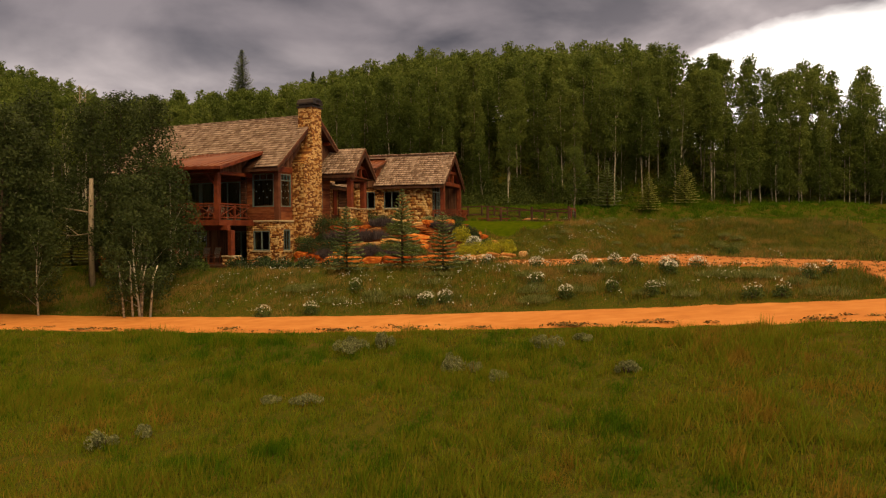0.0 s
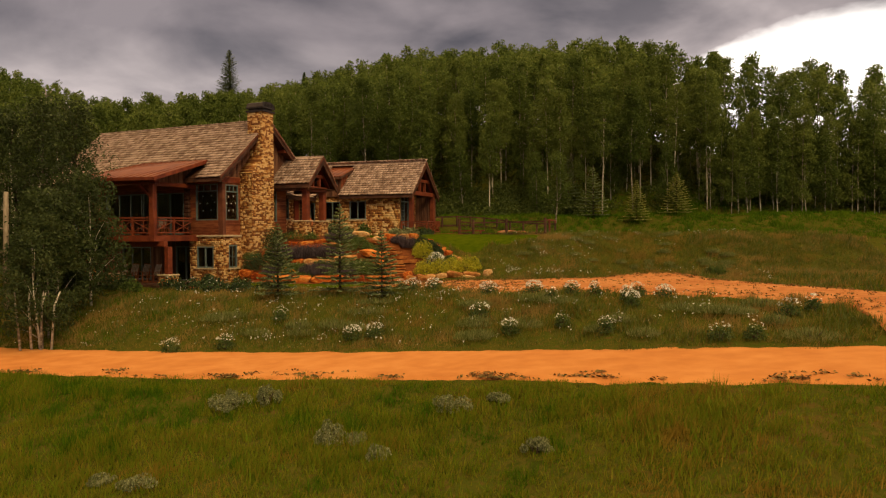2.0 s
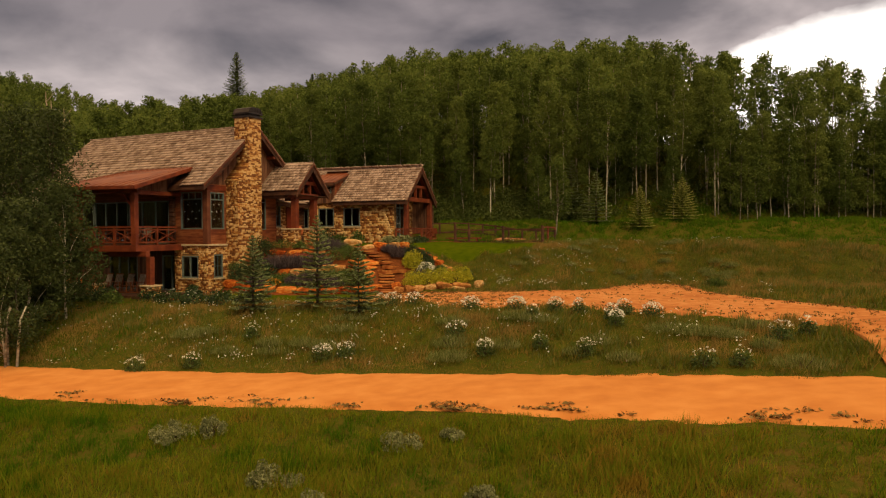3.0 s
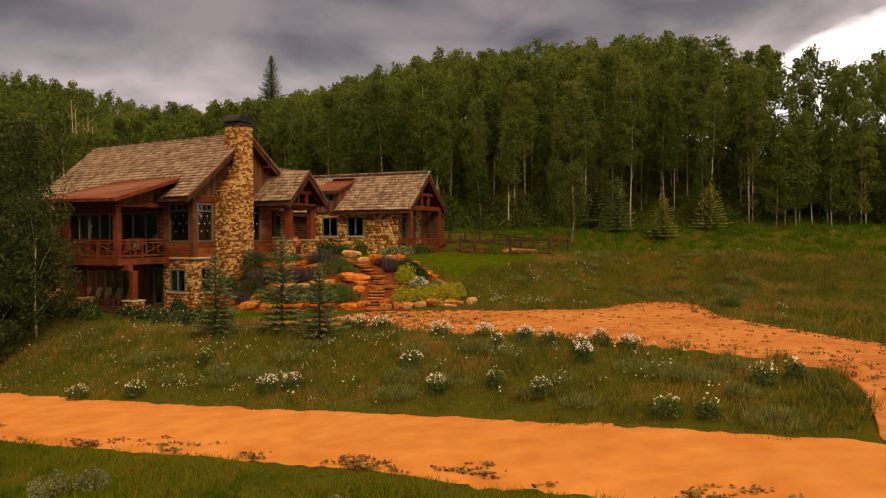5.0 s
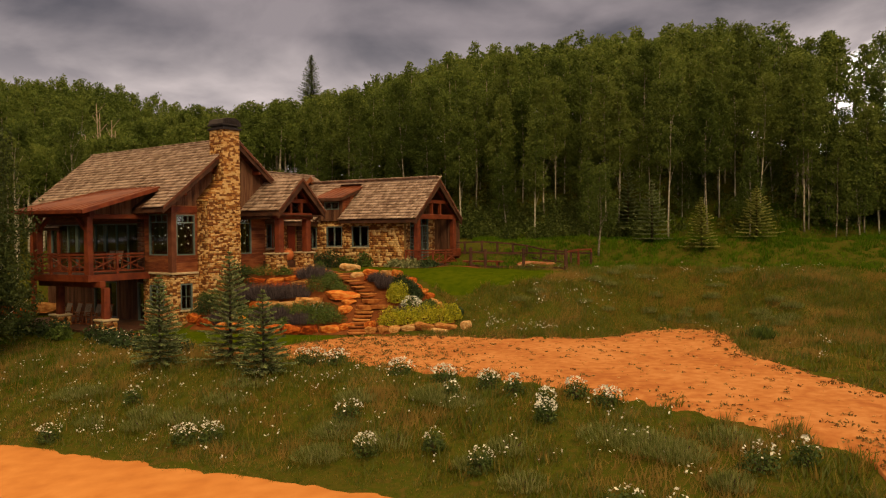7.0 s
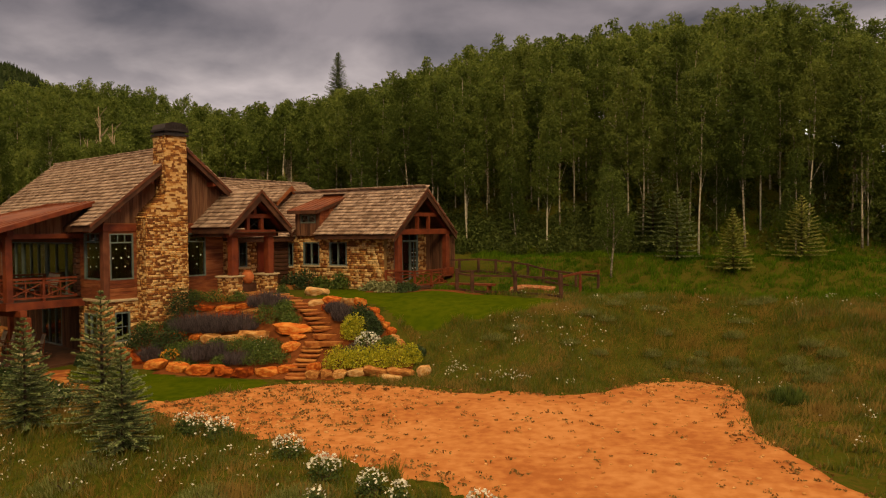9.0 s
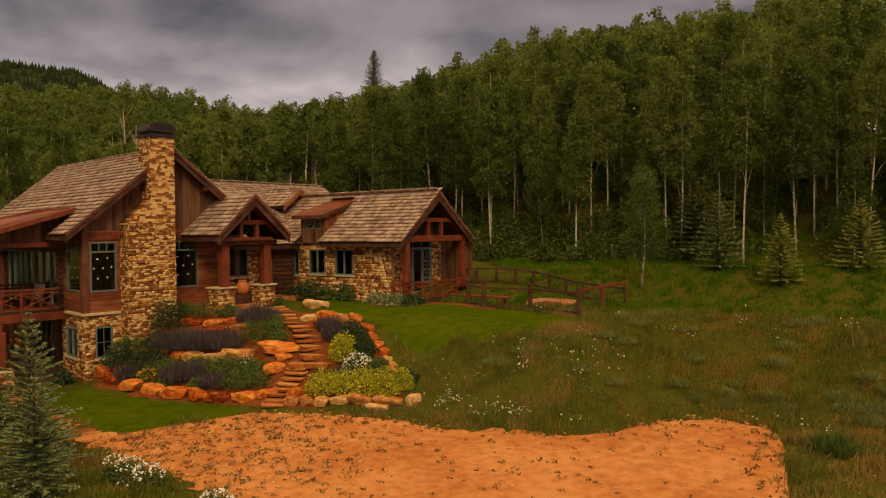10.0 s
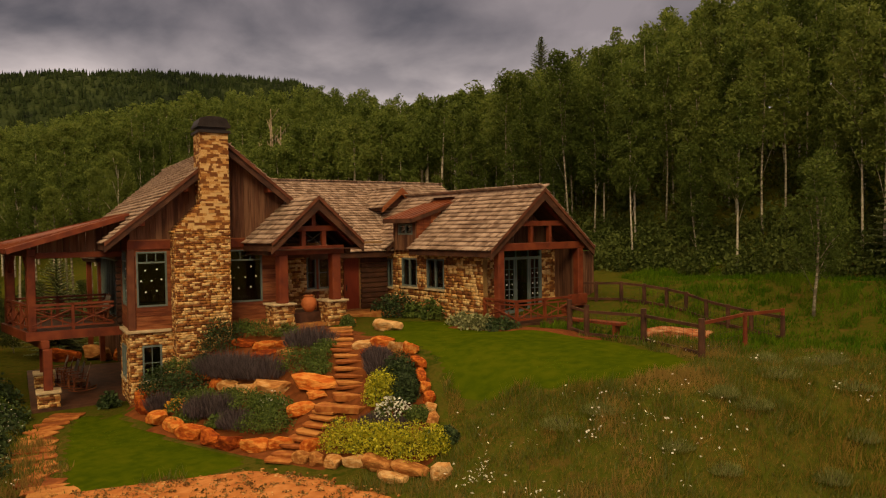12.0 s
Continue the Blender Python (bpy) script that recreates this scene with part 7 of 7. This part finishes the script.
# ---- chairs and small things ----
def rocking_chair(mat, label, m, group):
    root = thing("rocking_chair", label, "chair", m, group)

    def p_(name, *boxes):
        for pq in boxes:
            w = Build()
            w.beam(*pq)
            part(name, w.mesh(name, mat), root)
    w = Build()
    for k in range(6):
        w.box(-0.26, 0.26, -0.25 + k * 0.085, -0.175 + k * 0.085, 0.42, 0.445)
    part("seat", w.mesh("seat", mat), root)
    w = Build()
    for k in range(5):
        x = -0.22 + k * 0.11
        w.beam((x, 0.24, 0.45), (x, 0.46, 1.12), 0.075, 0.02, (0, 1, 0))
    part("backrest", w.mesh("backrest", "slat_paint"), root, "pale slatted tall back")
    p_("back_rail", ((-0.28, 0.47, 1.13), (0.28, 0.47, 1.13), 0.03, 0.08), ((-0.28, 0.27, 0.52), (0.28, 0.27, 0.52), 0.03, 0.07))
    p_("arm", ((-0.31, -0.25, 0.66), (-0.31, 0.34, 0.66), 0.09, 0.03), ((0.31, -0.25, 0.66), (0.31, 0.34, 0.66), 0.09, 0.03))
    p_("leg", ((-0.28, -0.22, 0.06), (-0.28, -0.22, 0.65), 0.045, 0.045, (1, 0, 0)), ((0.28, -0.22, 0.06), (0.28, -0.22, 0.65), 0.045, 0.045, (1, 0, 0)),
       ((-0.28, 0.26, 0.06), (-0.28, 0.40, 0.9), 0.045, 0.045, (1, 0, 0)), ((0.28, 0.26, 0.06), (0.28, 0.40, 0.9), 0.045, 0.045, (1, 0, 0)))
    for x in (-0.28, 0.28):
        w = Build()
        pts = [(x, -0.45 + 0.19 * k, 0.02 + 0.09 * ((k - 2.6) / 3) ** 2) for k in range(7)]
        w.tube(pts, [0.022] * 7, 6)
        part("rocker", w.mesh("rocker", mat), root)
    return root


deg_h = math.degrees(TURN_H)
chair = rocking_chair("plank_siding", "brown rocking chair with pale slatted back on the patio", pose(-15.6, 51.4, 3.02, 0, 0, deg_h - 12), "rocking chairs on the patio")
for k in range(1, 5):
    copy_thing(chair, pose(-15.6 - 0.76 * k, 51.4 + 0.14 * k, 3.02, 0, 0, deg_h - 12 + 6 * (k % 3)))
p0 = hall(-29.6, 45.0, 5.98)
rocking_chair("plank_siding", "brown rocking chair with pale slatted back on the deck", pose(p0.x, p0.y, p0.z, 0, 0, deg_h + 8), "deck chairs")
p0 = hall(-30.7, 45.1, 5.98)
rocking_chair("red_timber", "red wooden rocking chair on the upper deck", pose(p0.x, p0.y, p0.z, 0, 0, deg_h - 8), "deck chairs")
p0 = hworld(-23.15, 52.5, 6.42)
w = Build()
w.lathe((0, 0, 0), [(0.16, 0), (0.20, 0.02), (0.33, 0.22), (0.40, 0.48), (0.36, 0.74), (0.24, 0.90), (0.22, 0.96), (0.27, 1.0), (0.27, 1.04), (0.20, 1.04), (0.17, 0.9), (0.05, 0.85)], 20)
pot = thing("clay_pot", "large round terracotta jar between the porch piers", "pot", pose(p0.x, p0.y, p0.z), data=w.mesh("clay_pot", "terracotta", True))
pot.scale = (0.85, 0.85, 0.68)
p0 = hworld(-17.3, 62.6, 5.96)
bench2 = thing("porch_bench", "red wooden bench on the side porch", "bench", pose(p0.x, p0.y, p0.z, 0, 0, deg_h - 90))
for nm, bx in (("seat", (-0.6, 0.6, -0.25, 0.25, 0.42, 0.47)), ("backrest", (-0.6, 0.6, 0.22, 0.28, 0.5, 0.95)), ("leg", (-0.55, -0.48, -0.22, 0.22, 0, 0.42)), ("leg", (0.48, 0.55, -0.22, 0.22, 0, 0.42)), ("arm", (-0.6, -0.5, -0.25, 0.25, 0.64, 0.68)), ("arm", (0.5, 0.6, -0.25, 0.25, 0.64, 0.68))):
    w = Build()
    w.box(*bx)
    part(nm, w.mesh(nm, "red_timber", False, 0.01), bench2)

# ---- far ridge ----
def ridge_height(u, v):
    return 4 + 192 * smooth01(0, 330, v) * (0.95 + 0.02 * np.sin(u * 0.006 + 0.6) + 0.012 * np.sin(u * 0.021) + 0.0002 * u) * (0.25 + 0.75 * smooth01(430, 240, u)) + 3.0 * wave(u, v, 0.05, 2.0)


ru, rv = np.meshgrid(np.arange(-1100, 700, 15.0), np.arange(0, 421, 15.0))
rz = ridge_height(ru, rv)
rdir = math.radians(62)
along, away = np.array([math.cos(rdir), math.sin(rdir)]), np.array([-math.sin(rdir), math.cos(rdir)])
origin = np.array([17.0, 34.0]) + away * 640
rxy = origin[None, None] + ru[..., None] * along + rv[..., None] * away
verts = np.concatenate([rxy, rz[..., None]], 2).reshape(-1, 3)
wd = ru.shape[1]
idx = (np.arange(ru.shape[0] - 1)[:, None] * wd + np.arange(wd - 1)[None]).ravel()
me = bpy.data.meshes.new("far_ridge")
me.from_pydata(verts.tolist(), [], np.stack([idx, idx + 1, idx + wd + 1, idx + wd], 1).tolist())
me.materials.append(MAT["ridge_wood"])
ridge = thing("far_ridge", "distant dark wooded ridge", "hill", kind="structure", data=me)
fr = np.random.default_rng(20)
us, vs_ = fr.uniform(-700, 420, 14000), fr.uniform(20, 345, 14000)
hs = ridge_height(us, vs_)
base = np.concatenate([origin + us[:, None] * along + vs_[:, None] * away, hs[:, None]], 1)
hh = fr.uniform(5, 9.5, 14000)
tri = []
for k in range(5):
    th = k * math.tau / 5
    e = np.stack([np.cos(th) * hh * .22, np.sin(th) * hh * .22, 0 * hh], 1)
    e2 = np.stack([np.cos(th + 1.3) * hh * .22, np.sin(th + 1.3) * hh * .22, 0 * hh], 1)
    tri.append(np.stack([base + e, base + e2, base + np.stack([0 * hh, 0 * hh, hh], 1)], 1))
thing("ridge_woods", "far conifers along the ridge", "woods", kind="stuff", data=array_mesh("ridge_woods", np.concatenate(tri), 3, "ridge_wood"))
